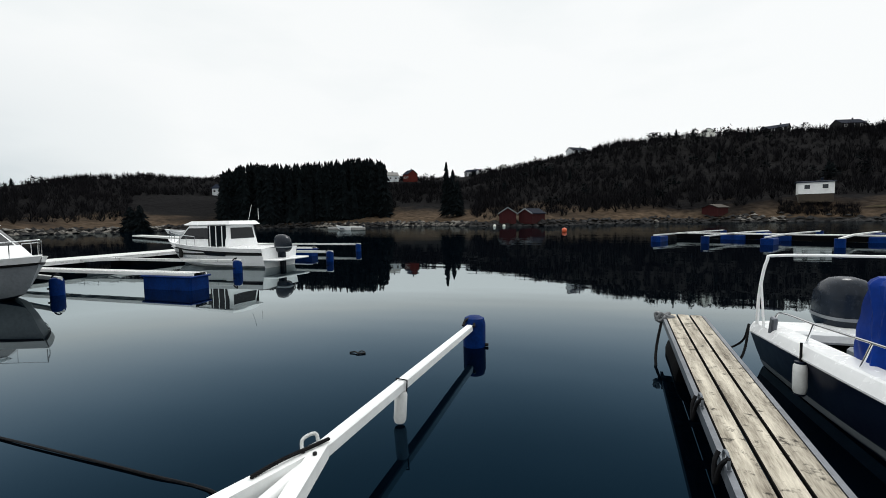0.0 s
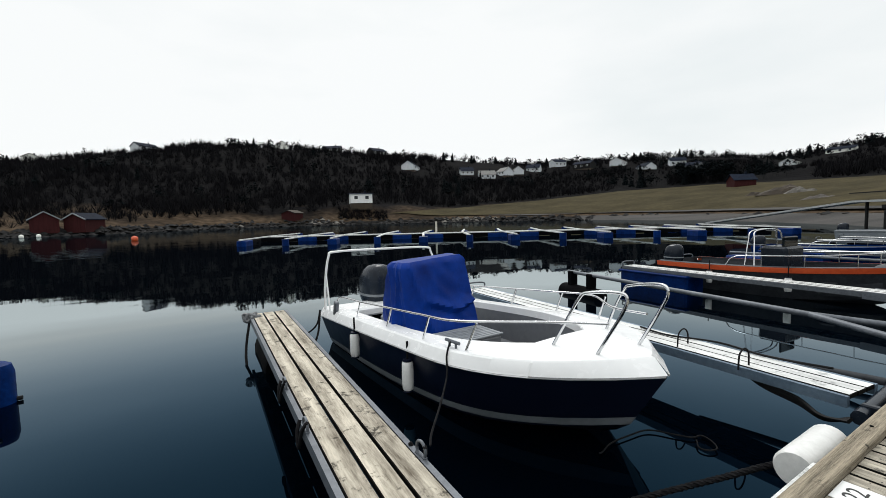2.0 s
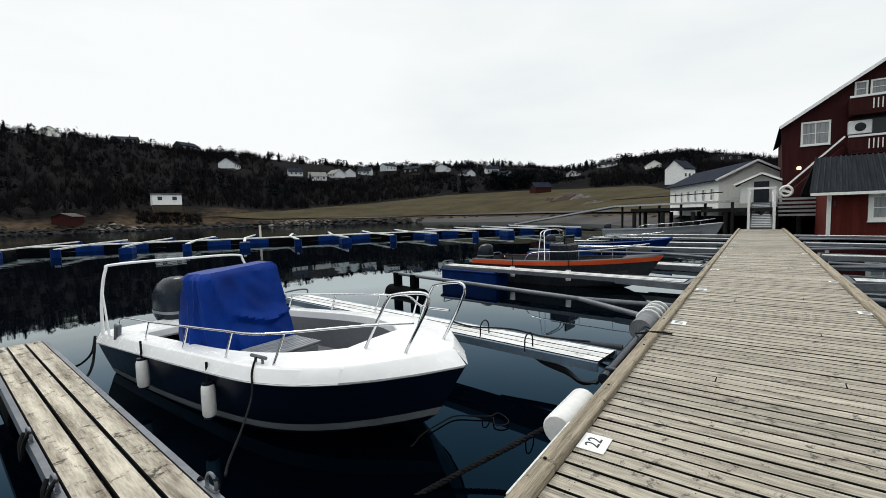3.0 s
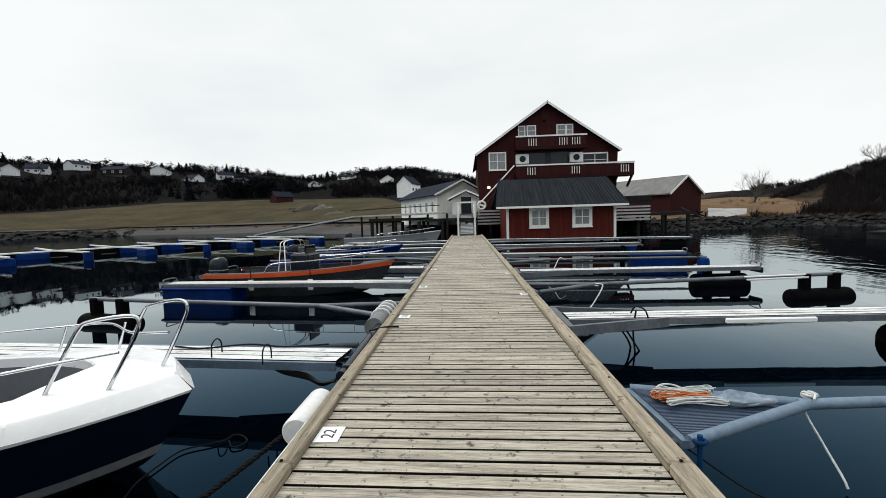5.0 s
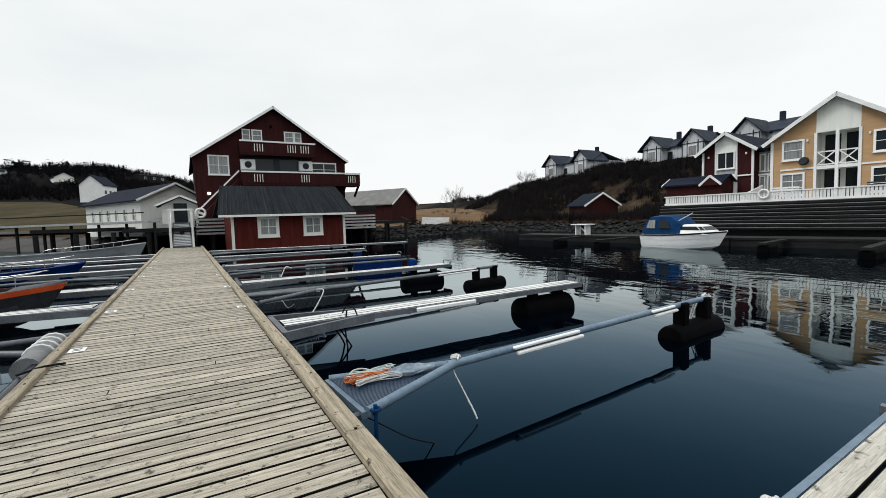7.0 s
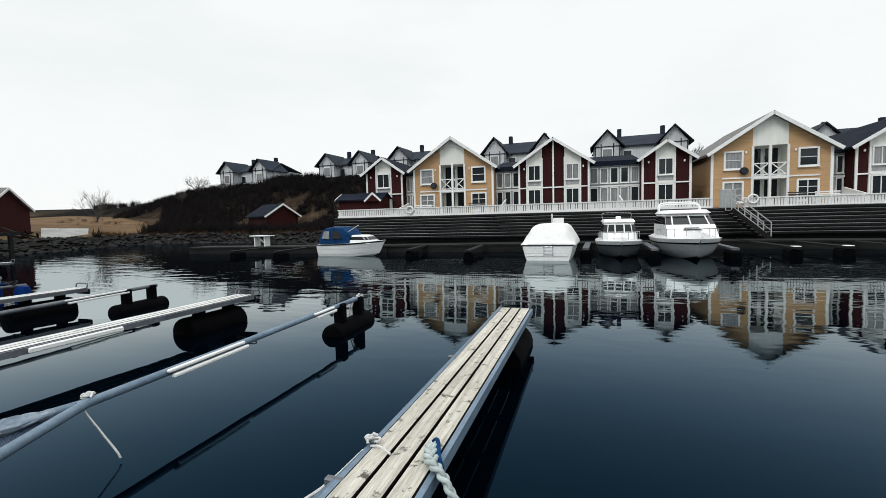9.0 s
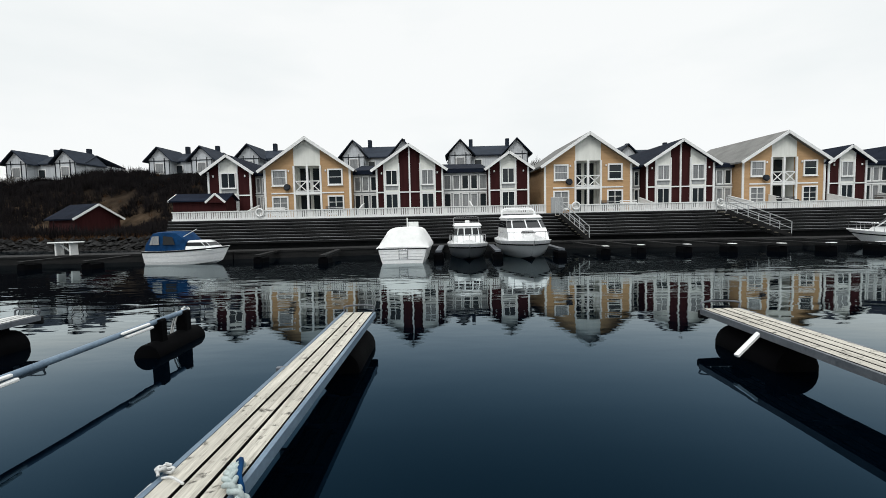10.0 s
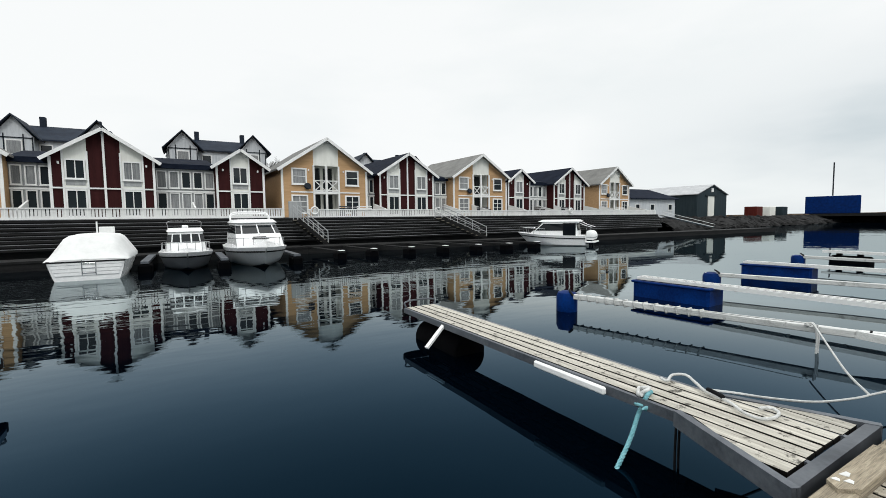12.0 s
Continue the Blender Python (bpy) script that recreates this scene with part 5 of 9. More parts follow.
for _i in range(9):
    part("seat_slat", Shape().soft(2.52 + 0.055 * _i, -0.18, 0.6, 0.036, 0.68, 0.02, 0.005), PALEGREY, hero)
part("hatch_box", Shape().soft(2.74, -0.18, 0.39, 0.46, 0.64, 0.38, 0.02), GELGREY, hero)
def crease(d, w):
    """A sharp fold: full on its line, gone at the distance w."""
    return max(0.0, 1.0 - abs(d) / w)


_cv = []
for _i in range(33):
    k_ = _i / 32
    z_ = lerp(0.42, 1.46, k_)
    top_ = max(0.0, k_ - 0.955) / 0.045 * 0.05
    x0_, x1_, y0_, y1_ = lerp(1.87, 1.94, k_) + top_, lerp(2.48, 2.29, k_) - top_, lerp(-0.85, -0.79, k_) + top_, lerp(0.24, 0.13, k_) - top_
    _row = []
    for _k in range(120):
        a = _k / 120 * 4
        q, f = int(a), a - int(a)
        c = ((0, 0), (1, 0), (1, 1), (0, 1), (0, 0))
        u, v = lerp(c[q][0], c[q + 1][0], f), lerp(c[q][1], c[q + 1][1], f)
        loose = max(0.1, 1.0 - k_ * 0.9)
        fold = 0.07 * loose * noise.noise(Vector((a * 1.7, z_ * 1.5, 0))) + 0.035 * abs(noise.noise(Vector((a * 3.1 + z_ * 2.0, z_ * 2.4, 4)))) - 0.01
        if q == 1:
            fold += 0.035 * crease(v - 0.14 - 0.28 * (1.42 - z_), 0.07) + 0.02 * crease(v - 0.3 - 0.75 * (1.42 - z_), 0.09)
            if v > 0.3:
                d = z_ - (0.98 - 0.36 * (v - 0.3)) if v < 0.72 else z_ - (0.83 + 0.3 * (v - 0.72))
                fold += 0.05 * crease(d, 0.08) * min(1.0, (v - 0.3) * 6) - 0.03 * max(0.0, min(1.0, -d / 0.06))
            fold += 0.1 * v * max(0.0, 0.85 - z_)
        if q == 0:
            fold += 0.03 * crease(u - 0.3 - 0.4 * (1.4 - z_), 0.12) + 0.03 * crease(u - 0.75 + 0.3 * (1.4 - z_), 0.12)
        hem = 0.05 * math.sin(a * 2.6) + 0.03 * math.sin(a * 6.1) if _i < 2 else 0.0
        _row.append((lerp(x0_, x1_, u) + fold * (2 * u - 1), lerp(y0_, y1_, v) + fold * (2 * v - 1), z_ + hem * (1 - _i) + 0.05 * (v - 0.5) * k_ + 0.012 * k_ * noise.noise(Vector((a * 2, 0, 9)))))
    _cv.append(_row)
part("console_cover", Shape().loft(_cv, True, True), TARP, hero, "draped blue tarpaulin over the console", smooth=26)
outboard(hero, -0.02, 0.02, 0.5, 1.35)
part("targa_rail", Shape().tube(bend([(0.5, 0.97, 0.6), (0.44, 0.94, 1.0), (0.38, 0.86, 1.36), (0.38, 0.74, 1.45), (0.36, 0, 1.47), (0.32, -0.82, 1.47), (0.32, -0.94, 1.4), (0.3, -1.0, 1.0), (0.26, -1.0, 0.6)], 6), 0.018, 8), GEL, hero, "white tubular stern arch", smooth=60)
part("targa_brace", Shape().tube([(0.46, -1.0, 0.6), (0.32, -0.99, 1.15)], 0.014, 6), GEL, hero, smooth=60)
for _g in (-1, 1):
    _p = [H1.at(s, 1, _g, 0.1, 0.3 + 0.1 * s) for s in (0.13, 0.3, 0.45, 0.6, 0.72)]
    rail = part("side_rail", Shape().tube(bend([H1.at(0.11, 1, _g, 0.1, 0.12)] + _p + [(4.2, _g * 0.46, 1.06), (4.66, _g * 0.27, 1.1)], 5), 0.0115, 8), STEEL, hero, smooth=60)
    for s in (0.28, 0.46, 0.62, 0.75):
        part("stanchion", Shape().tube([H1.at(s - 0.012, 1, _g, 0.09, 0.1), H1.at(s + 0.012, 1, _g, 0.1, 0.3 + 0.1 * s)], 0.011, 6), STEEL, rail, smooth=60)
part("bow_hoop", Shape().tube(bend([(4.14, -0.33, 0.8), (4.3, -0.32, 1.08), (4.42, -0.31, 1.28), (4.5, -0.3, 1.33), (4.74, -0.28, 1.36), (4.82, -0.27, 1.33), (4.78, -0.27, 1.2), (4.56, -0.27, 0.83)], 5), 0.0135, 8), STEEL, hero, "polished bow rail hoop", smooth=60)
part("bow_hoop", Shape().tube(bend([(4.1, 0.5, 0.8), (4.2, 0.5, 1.05), (4.3, 0.5, 1.24), (4.38, 0.47, 1.29), (4.8, 0.2, 1.38), (4.9, 0.16, 1.34), (4.84, 0.18, 1.2), (4.62, 0.22, 0.83)], 5), 0.0135, 8), STEEL, hero, "polished bow rail hoop", smooth=60)
part("rod_holder", Shape().soft(0.45, -0.97, 0.74, 0.09, 0.06, 0.34, 0.015, pose(0, 0, 0, 0, 14, 0)), GALV, hero)
for _y in (5.55, 4.14):
    _s = (7.12 - _y) / 5.05
    p = H1.at(_s, 0.75, -1)
    fender(hero, (p[0], p[1] - 0.085, 0.2), 0.31, 0.062, 0.2)
part("cleat", Shape().tube([(3.42, -0.96, 0.83), (3.62, -0.955, 0.83)], 0.016, 6).tube([(3.47, -0.955, 0.74), (3.47, -0.955, 0.83)], 0.012, 6).tube([(3.57, -0.955, 0.74), (3.57, -0.955, 0.83)], 0.012, 6), GALV, hero, smooth=60)
part("bow_eye", Shape().tube(arc((4.55, 0, 0.3), 0.035, 0, 360, 10), 0.01, 6), STEEL, hero)


def open_boat(x, y, rot, length, beam, label, side, rim, inside, top=0.62, bow=0.9, rails=True, motor=True, arch=False, rimh=0.1):
    h = Hull(length, beam, bow, top, rake=0.6)
    t = boat("open_boat", x, y, rot, label)
    part("bottom", h.band(0.0, 0.3, steps=2), side, t, smooth=40)
    part("hull_side", h.band(0.3, lambda s: h.level(s, h.sheer(s) - rimh)), side, t, smooth=40)
    part("gunwale", h.band(lambda s: h.level(s, h.sheer(s) - rimh), 1.0, lift=0.03), rim, t, smooth=40)
    part("transom", h.transom(), side, t)
    part("side_deck", h.ring(0, 0.88, 0.15, 0.0), inside if rim is ORANGE else rim, t, smooth=40)
    part("foredeck", h.cap(0.84, 1, 0.0), inside if rim is ORANGE else rim, t, smooth=60)
    part("inner_liner", h.well(0.04, 0.86, 0.14, 0.15), inside, t, smooth=40)
    for q in (0.3, 0.55, 0.72):
        part("thwart", Shape().soft(q * length, 0, 0.42, 0.28, h.half(q) * 1.75, 0.05, 0.01), inside, t)
    if motor:
        outboard(t, -0.12, 0, top - 0.12, 1.0)
    if rails:
        for g in (-1, 1):
            r = part("side_rail", Shape().tube(bend([h.at(0.35, 1, g, 0.1, 0.0), h.at(0.4, 1, g, 0.1, 0.22), h.at(0.6, 1, g, 0.1, 0.24), h.at(0.8, 1, g, 0.1, 0.26), h.at(0.93, 1, g, 0.08, 0.3)], 4), 0.014, 6), STEEL, t, smooth=60)
            for s in (0.5, 0.65, 0.8):
                part("stanchion", Shape().tube([h.at(s, 1, g, 0.1, 0), h.at(s, 1, g, 0.1, 0.24)], 0.011, 5), STEEL, r)
    if arch:
        for o in (0, 0.22):
            part("arch_tube", Shape().tube(bend([(length * 0.42 + o, 0.75, 0.55), (length * 0.42 + o * 0.6, 0.6, 1.2), (length * 0.42 + o * 0.4, 0.45, 1.45), (length * 0.42 + o * 0.4, -0.45, 1.45), (length * 0.42 + o * 0.6, -0.6, 1.2), (length * 0.42 + o, -0.75, 0.55)], 5), 0.016, 7), STEEL, t, smooth=60)
        part("console", Shape().soft(length * 0.5, 0, 0.65, 0.55, 0.75, 0.9, 0.05), OUTBOARD, t)
        part("windscreen", Shape().soft(length * 0.53, 0, 1.15, 0.05, 0.6, 0.35, 0.02), HULLPANE, t)
    return t, h


ob, _h = open_boat(12.55, 7.15, -96.0, 5.15, 1.9, "grey aluminium work boat with an orange gunwale", DARKHULL, ORANGE, DARKHULL, top=0.62, bow=0.85, arch=True, rimh=0.12)
for _s in (0.3, 0.62):
    p = _h.at(_s, 0.9, -1)
    fender(ob, (p[0], p[1] - 0.1, 0.2), 0.3, 0.07, 0.25)
open_boat(20.6, 8.2, -92, 5.2, 1.9, "small blue open boat between white fingers", BLUEFLOAT, BLUEFLOAT, GELGREY, top=0.5, bow=0.75, rails=True)
open_boat(32.8, 8.8, -104, 7.2, 2.2, "long pale grey aluminium boat near the gangway", PALEGREY, PALEGREY, GELGREY, top=0.65, bow=1.05, rails=True)


def cabin(t, rows, material, glasses, name="cabin"):
    """A wheelhouse: a loft of (x0, x1, half width, z) rings with dark panes set into it."""
    def ring(x0, x1, w, z):
        c = min(0.18, w * 0.3)
        return [(x0, -w + c, z), (x0, w - c, z), (x0 + c * 0.5, w, z), (x1 - c, w * 0.92, z), (x1, w * 0.7, z), (x1, -w * 0.7, z), (x1 - c, -w * 0.92, z), (x0 + c * 0.5, -w, z)]
    c = part(name, Shape().loft([ring(*r) for r in rows], True, True), material, t, smooth=35)
    for k, (lo, hi) in enumerate(glasses):
        a, b = rows[lo], rows[hi]
        mid = [lerp(p, q, 0.12) for p, q in zip(a, b)]
        end = [lerp(p, q, 0.88) for p, q in zip(a, b)]
        g = 0.012
        r0, r1 = ring(mid[0] - g, mid[1] + g, mid[2] + g, mid[3]), ring(end[0] - g, end[1] + g, end[2] + g, end[3])
        for i in range(8):
            j = (i + 1) % 8
            if i in (1, 7):
                continue
            q = [Vector(r0[i]), Vector(r0[j]), Vector(r1[j]), Vector(r1[i])]
            m = sum(q, Vector()) / 4
            q = [lerp(v, m, 0.07) for v in q]
            part("cabin_window", Shape().add(q, [(0, 1, 2, 3)]), HULLPANE, c)
    return c


def rails_round(t, h, s0, s1, up, n=6):
    pts = [h.at(lerp(s0, s1, k / 10), 1, -1, 0.12, up) for k in range(11)] + [h.at(lerp(s1, s0, k / 10), 1, 1, 0.12, up) for k in range(11)]
    r = part("pulpit_rail", Shape().tube(pts, 0.015, 6), STEEL, t, smooth=60)
    for k in range(n):
        s = lerp(s0, s1, k / (n - 1))
        for g in (-1, 1):
            part("stanchion", Shape().tube([h.at(s, 1, g, 0.12, 0), h.at(s, 1, g, 0.12, up)], 0.012, 5), STEEL, r)


def cruiser(x, y, rot, length, beam, label, top=0.95, bow=1.25, house=(), panes=(), lower=GEL, rail=True, motor=False, stripe=None, crown=0.06):
    h = Hull(length, beam, bow, top, rake=1.0, full=2.2, wide=0.5)
    t = boat("cabin_cruiser", x, y, rot, label)
    part("bottom", h.band(0.0, 0.2, steps=2), NAVY, t, smooth=40)
    part("hull_side", h.band(0.2, lambda s: h.level(s, h.sheer(s) - 0.22)), lower, t, smooth=40)
    part("rub_rail", h.band(lambda s: h.level(s, h.sheer(s) - 0.24), lambda s: h.level(s, h.sheer(s) - 0.17), lift=0.03), RUBBER, t, smooth=40)
    part("bulwark", h.band(lambda s: h.level(s, h.sheer(s) - 0.17), 1.0, lift=0.012), GEL, t, smooth=40)
    if stripe:
        part("hull_stripe", h.band(lambda s: h.level(s, stripe), lambda s: h.level(s, stripe + 0.09), lift=0.012), INK, t, "dark pinstripe along the hull")
    part("transom", h.transom(), GEL, t)
    part("deck", h.cap(0.0, 1.0, -0.02, crown), GEL, t, smooth=60)
    if house:
        cabin(t, house, GEL, panes)
    if rail:
        rails_round(t, h, 0.55, 0.985, 0.42)
    if motor:
        outboard(t, -0.15, 0, top - 0.2, 1.5)
    return t, h


# boats along the far quay, bows towards the basin
c1, h1 = cruiser(-1.45, -26.4, 91, 5.8, 2.15, "small white cabin boat with a grey hull and square windows", 0.72, 0.85,
                 ((1.2, 4.3, 0.82, 0.7), (1.2, 4.2, 0.8, 1.1), (1.25, 3.75, 0.72, 1.62), (1.1, 3.85, 0.78, 1.66), (1.15, 3.7, 0.7, 1.8)), ((1, 2),), lower=GELGREY, crown=0.2)
for _g in (-1, 1):
    part("windscreen_pillar", Shape().tube([(4.2, 0.2 * _g, 1.13), (3.8, 0.2 * _g, 1.6)], 0.03, 6), GEL, c1)
part("roof_rail", Shape().tube(bend([(1.3, -0.7, 1.8), (1.3, -0.68, 2.1), (1.3, 0, 2.12), (1.3, 0.68, 2.1), (1.3, 0.7, 1.8)], 4), 0.018, 6), STEEL, c1, smooth=60)
part("roof_lamp", Shape().soft(2.9, 0, 1.87, 0.12, 0.25, 0.14, 0.03), GEL, c1)
c2, h2 = cruiser(-4.5, -27.2, 90, 7.0, 2.75, "large white cabin cruiser with a raked windscreen", 0.82, 0.95,
                 ((0.8, 5.6, 1.1, 0.85), (0.8, 4.9, 1.08, 1.42), (0.85, 3.9, 0.98, 1.96), (0.7, 4.1, 1.05, 2.01), (0.8, 3.8, 0.9, 2.17)), ((1, 2),), lower=LIGHTHULL, crown=0.34)
part("windscreen_pillar", Shape().tube([(4.9, 0, 1.44), (3.96, 0, 1.95)], 0.035, 6), GEL, c2)
part("radar_arch", Shape().tube(bend([(1.6, -0.95, 2.04), (1.3, -0.85, 2.5), (1.3, 0, 2.56), (1.3, 0.85, 2.5), (1.6, 0.95, 2.04)], 5), 0.045, 8).tube(bend([(1.9, -0.95, 2.04), (1.6, -0.85, 2.42), (1.6, 0, 2.47), (1.6, 0.85, 2.42), (1.9, 0.95, 2.04)], 5), 0.035, 6), GEL, c2, smooth=60)
_v = Shape()
for _i in range(4):
    _v.box(5.3 - 0.1 * _i, 0, 1.26 + 0.03 * _i, 0.03, 0.75 - 0.06 * _i, 0.03)
part("deck_hatch", _v, INK, c2)
part("swim_board", Shape().soft(-0.3, 0, 0.4, 0.6, 2.2, 0.08, 0.02), GEL, c2)
# the covered boat, stern towards the basin
HC = Hull(6.0, 2.5, 0.95, 0.75, rake=0.6, full=2.4)
cb = boat("covered_boat", 1.62, -20.4, -90, "white clinker boat under a draped white cover")
for _k in range(5):
    part("strake", HC.band(0.3 + 0.14 * _k, 0.3 + 0.14 * (_k + 1.06), steps=1, lift=0.012 * (_k % 2) + 0.006), GEL, cb, smooth=30)
part("bottom", HC.band(0.0, 0.3, steps=2), NAVY, cb, smooth=40)
part("transom", HC.transom(0, 0.97), GEL, cb)
for _k in range(4):
    _z0 = 0.2 + 0.13 * _k
    _w = HC.half(0.0) * (0.8 + 0.05 * _k)
    part("transom_strake", Shape().slab([(-0.004, -_w, _z0), (-0.004, _w, _z0), (-0.004, _w, _z0 + 0.11), (-0.004, -_w, _z0 + 0.11)], (-0.03, 0, 0)), GEL, cb)
part("stern_rub_rail", Shape().soft(-0.03, 0, HC.sheer(0) - 0.05, 0.07, 2 * HC.half(0.0), 0.07, 0.02), RUBBER, cb)
part("rub_rail", HC.band(0.95, 1.0, lift=0.04), RUBBER, cb)
_rows = []
_cut = ((1.0, 0.0), (1.005, 0.05), (0.95, 0.2), (0.86, 0.42), (0.75, 0.66), (0.66, 0.86), (0.54, 0.97), (0.28, 1.0), (0.0, 1.02))
for _i in range(21):
    s = _i / 20
    w, x = HC.half(min(s, 0.985)) + 0.05, HC.at(s, 1)[0] - 0.06
    hh = 0.9 * min(1.0, 0.07 + 5.2 * s) * (1 - 0.6 * max(0, s - 0.5) / 0.5)
    half = [(u, v) for u, v in _cut] + [(-u, v) for u, v in _cut[-2::-1]]
    _rows.append([(x, w * u * (1 + 0.012 * math.sin(_i * 1.7 + 4 * v)), HC.sheer(s) - 0.03 - (0.05 * math.sin(_i * 2.3 + _k) ** 2 if v == 0 else 0) + hh * v + (0.03 * math.sin(_i * 1.9 + 5 * u) * math.sin(3.1 * v) if 0 < v < 1 else 0)) for _k, (u, v) in enumerate(half)])
part("cover", Shape().loft(_rows, False, True), CLOTH, cb, smooth=50)
_ld = Shape().tube([(-0.05, -0.25, 0.75), (-0.05, -0.25, 0.2)], 0.018, 6).tube([(-0.05, 0.15, 0.75), (-0.05, 0.15, 0.2)], 0.018, 6)
for _i in range(3):
    _ld.tube([(-0.05, -0.25, 0.28 + 0.18 * _i), (-0.05, 0.15, 0.28 + 0.18 * _i)], 0.014, 6)
part("boarding_ladder", _ld, STEEL, cb, smooth=60)
part("mast_stub", Shape().tube([(3.2, 0.1, 1.6), (3.2, 0.1, 2.15)], 0.03, 6).soft(3.5, -0.2, 1.75, 0.1, 0.55, 0.35, 0.02), WHITE, cb)
# the blue-hooded boat, bow to the east end
bh = boat("day_boat", 15.3, -23.0, 180 - 8, "white clinker day boat with a blue canvas hood")
bh.matrix_basis = bh.matrix_basis @ Matrix.Scale(0.86, 4)
HB = Hull(5.2, 2.1, 1.05, 0.8, rake=0.7)
for _k in range(5):
    part("strake", HB.band(0.3 + 0.14 * _k, 0.3 + 0.14 * (_k + 1.06), steps=1, lift=0.012 * (_k % 2) + 0.006), GEL, bh, smooth=30)
part("bottom", HB.band(0.0, 0.3, steps=2), GEL, bh, smooth=40)
part("transom", HB.transom(), GEL, bh)
part("rub_rail", HB.band(0.93, 1.0, lift=0.04), RUBBER, bh)
part("deck", HB.cap(0.0, 1.0, -0.02), GEL, bh, smooth=60)
cabin(bh, ((2.7, 4.4, 0.75, 0.85), (2.7, 4.3, 0.72, 1.05), (2.7, 3.9, 0.62, 1.35), (2.7, 3.7, 0.5, 1.42)), GEL, ((1, 2),), "cuddy")
_hood = part("hood", Shape().loft([[(x, w, 0.82), (x + 0.06, w * 0.97, 1.2), (x + 0.12, w * 0.82, z - 0.08), (x + 0.12, w * 0.4, z), (x + 0.12, -w * 0.4, z), (x + 0.12, -w * 0.82, z - 0.08), (x + 0.06, -w * 0.97, 1.2), (x, -w, 0.82)] for x, w, z in ((0.1, 0.85, 1.5), (0.55, 0.95, 1.95), (1.4, 0.97, 2.0), (2.1, 0.93, 1.95), (2.75, 0.8, 1.45))], False, True), HOOD, bh, "blue canvas hood", smooth=40)
for _g in (-1, 1):
    part("hood_window", Shape().add([(0.55, _g * 0.985, 1.2), (1.25, _g * 1.0, 1.2), (1.2, _g * 0.93, 1.72), (0.7, _g * 0.9, 1.7)], [(0, 1, 2, 3)]), CURTAIN, _hood, "cloudy plastic hood window")
    part("hood_window", Shape().add([(1.5, _g * 1.0, 1.2), (2.3, _g * 0.97, 1.2), (2.1, _g * 0.9, 1.65), (1.5, _g * 0.93, 1.72)], [(0, 1, 2, 3)]), HULLPANE, _hood)
part("boat_hook", Shape().tube([(2.4, -0.5, 1.6), (3.6, -0.7, 2.1)], 0.02, 6), WHITE, bh)
# the cruiser further down the quay, its twin motors towards the basin
c3, h3 = cruiser(-26.6, -22.2, -58, 5.2, 2.2, "white pilothouse cruiser with twin white outboard motors by the quay", 0.75, 0.95,
                 ((0.6, 4.2, 0.85, 0.75), (0.6, 4.0, 0.84, 1.0), (0.75, 3.2, 0.78, 1.72), (0.4, 3.5, 0.85, 1.76), (0.6, 3.2, 0.72, 1.9)), ((1, 2),), motor=False)
for _g in (-0.4, 0.4):
    outboard(c3, -0.25, _g, 0.45, 1.3, GEL)
part("swim_platform", Shape().soft(-0.3, 0, 0.3, 0.7, 1.9, 0.1, 0.03), GEL, c3)
for _g in (-1, 1):
    part("cabin_door", Shape().soft(1.15, _g * 0.83, 1.2, 0.9, 0.08, 0.9, 0.02), HULLPANE, c3, "dark glazed cabin side door")
    part("targa_rail", Shape().tube(bend([(-0.4, _g * 0.8, 1.35), (0.1, _g * 0.8, 1.5), (0.6, _g * 0.78, 1.72)], 4), 0.025, 6), STEEL, c3, smooth=60)
    part("targa_post", Shape().tube([(0.0, _g * 0.82, 0.72), (-0.05, _g * 0.8, 1.45)], 0.02, 6), STEEL, c3, smooth=60)

# boats of the western pontoon
c4, h4 = cruiser(-12.7, 16.75, 178, 6.8, 2.5, "white pilothouse boat with a dark hull line and an outboard motor", 0.85, 1.2,
                 ((2.0, 5.7, 0.95, 0.9), (2.05, 5.3, 0.93, 1.15), (2.15, 4.6, 0.85, 1.85), (1.8, 4.9, 0.92, 1.9), (1.95, 4.5, 0.8, 2.06)), ((1, 2),), motor=True, stripe=0.55)
for _g in (-1, 1):
    part("cabin_door", Shape().soft(2.65, _g * 0.9, 1.38, 1.0, 0.1, 0.95, 0.02), HULLPANE, c4, "dark glazed cabin side door")
    for _x in (2.3, 2.65, 3.0):
        part("door_bar", Shape().beam((_x, _g * 0.96, 0.92), (_x, _g * 0.95, 1.84), 0.04, 0.03), GEL, c4)
    part("hull_window", Shape().slab([h4.at(0.28, 0.86, _g, -0.02), h4.at(0.48, 0.86, _g, -0.02), h4.at(0.46, 0.72, _g, -0.02), h4.at(0.3, 0.72, _g, -0.02)], (0, _g * 0.01, 0)), HULLPANE, c4)
    part("hull_fender", Shape().soft(*h4.at(0.74, 0.7, _g, -0.07), 0.22, 0.12, 0.42, 0.05), RUBBER, c4)
part("swim_platform", Shape().soft(-0.35, 0, 0.36, 0.8, 2.1, 0.08, 0.02), GEL, c4)
part("aerial", Shape().tube([(1.4, 0.3, 2.1), (1.2, 0.3, 2.75)], 0.012, 5).tube([(1.4, -0.3, 2.1), (1.4, -0.3, 2.6)], 0.012, 5), GEL, c4)
c5, h5 = cruiser(-19.25, 8.0, 0, 6.2, 2.4, "white cabin boat with a grey lower hull, bow towards open water", 0.95, 1.2,
                 ((1.6, 4.7, 0.9, 1.0), (1.6, 4.2, 0.86, 1.35), (1.7, 3.2, 0.78, 1.95), (1.6, 3.3, 0.84, 2.0), (1.7, 3.1, 0.7, 2.12)), ((1, 2),), lower=PALEGREY)


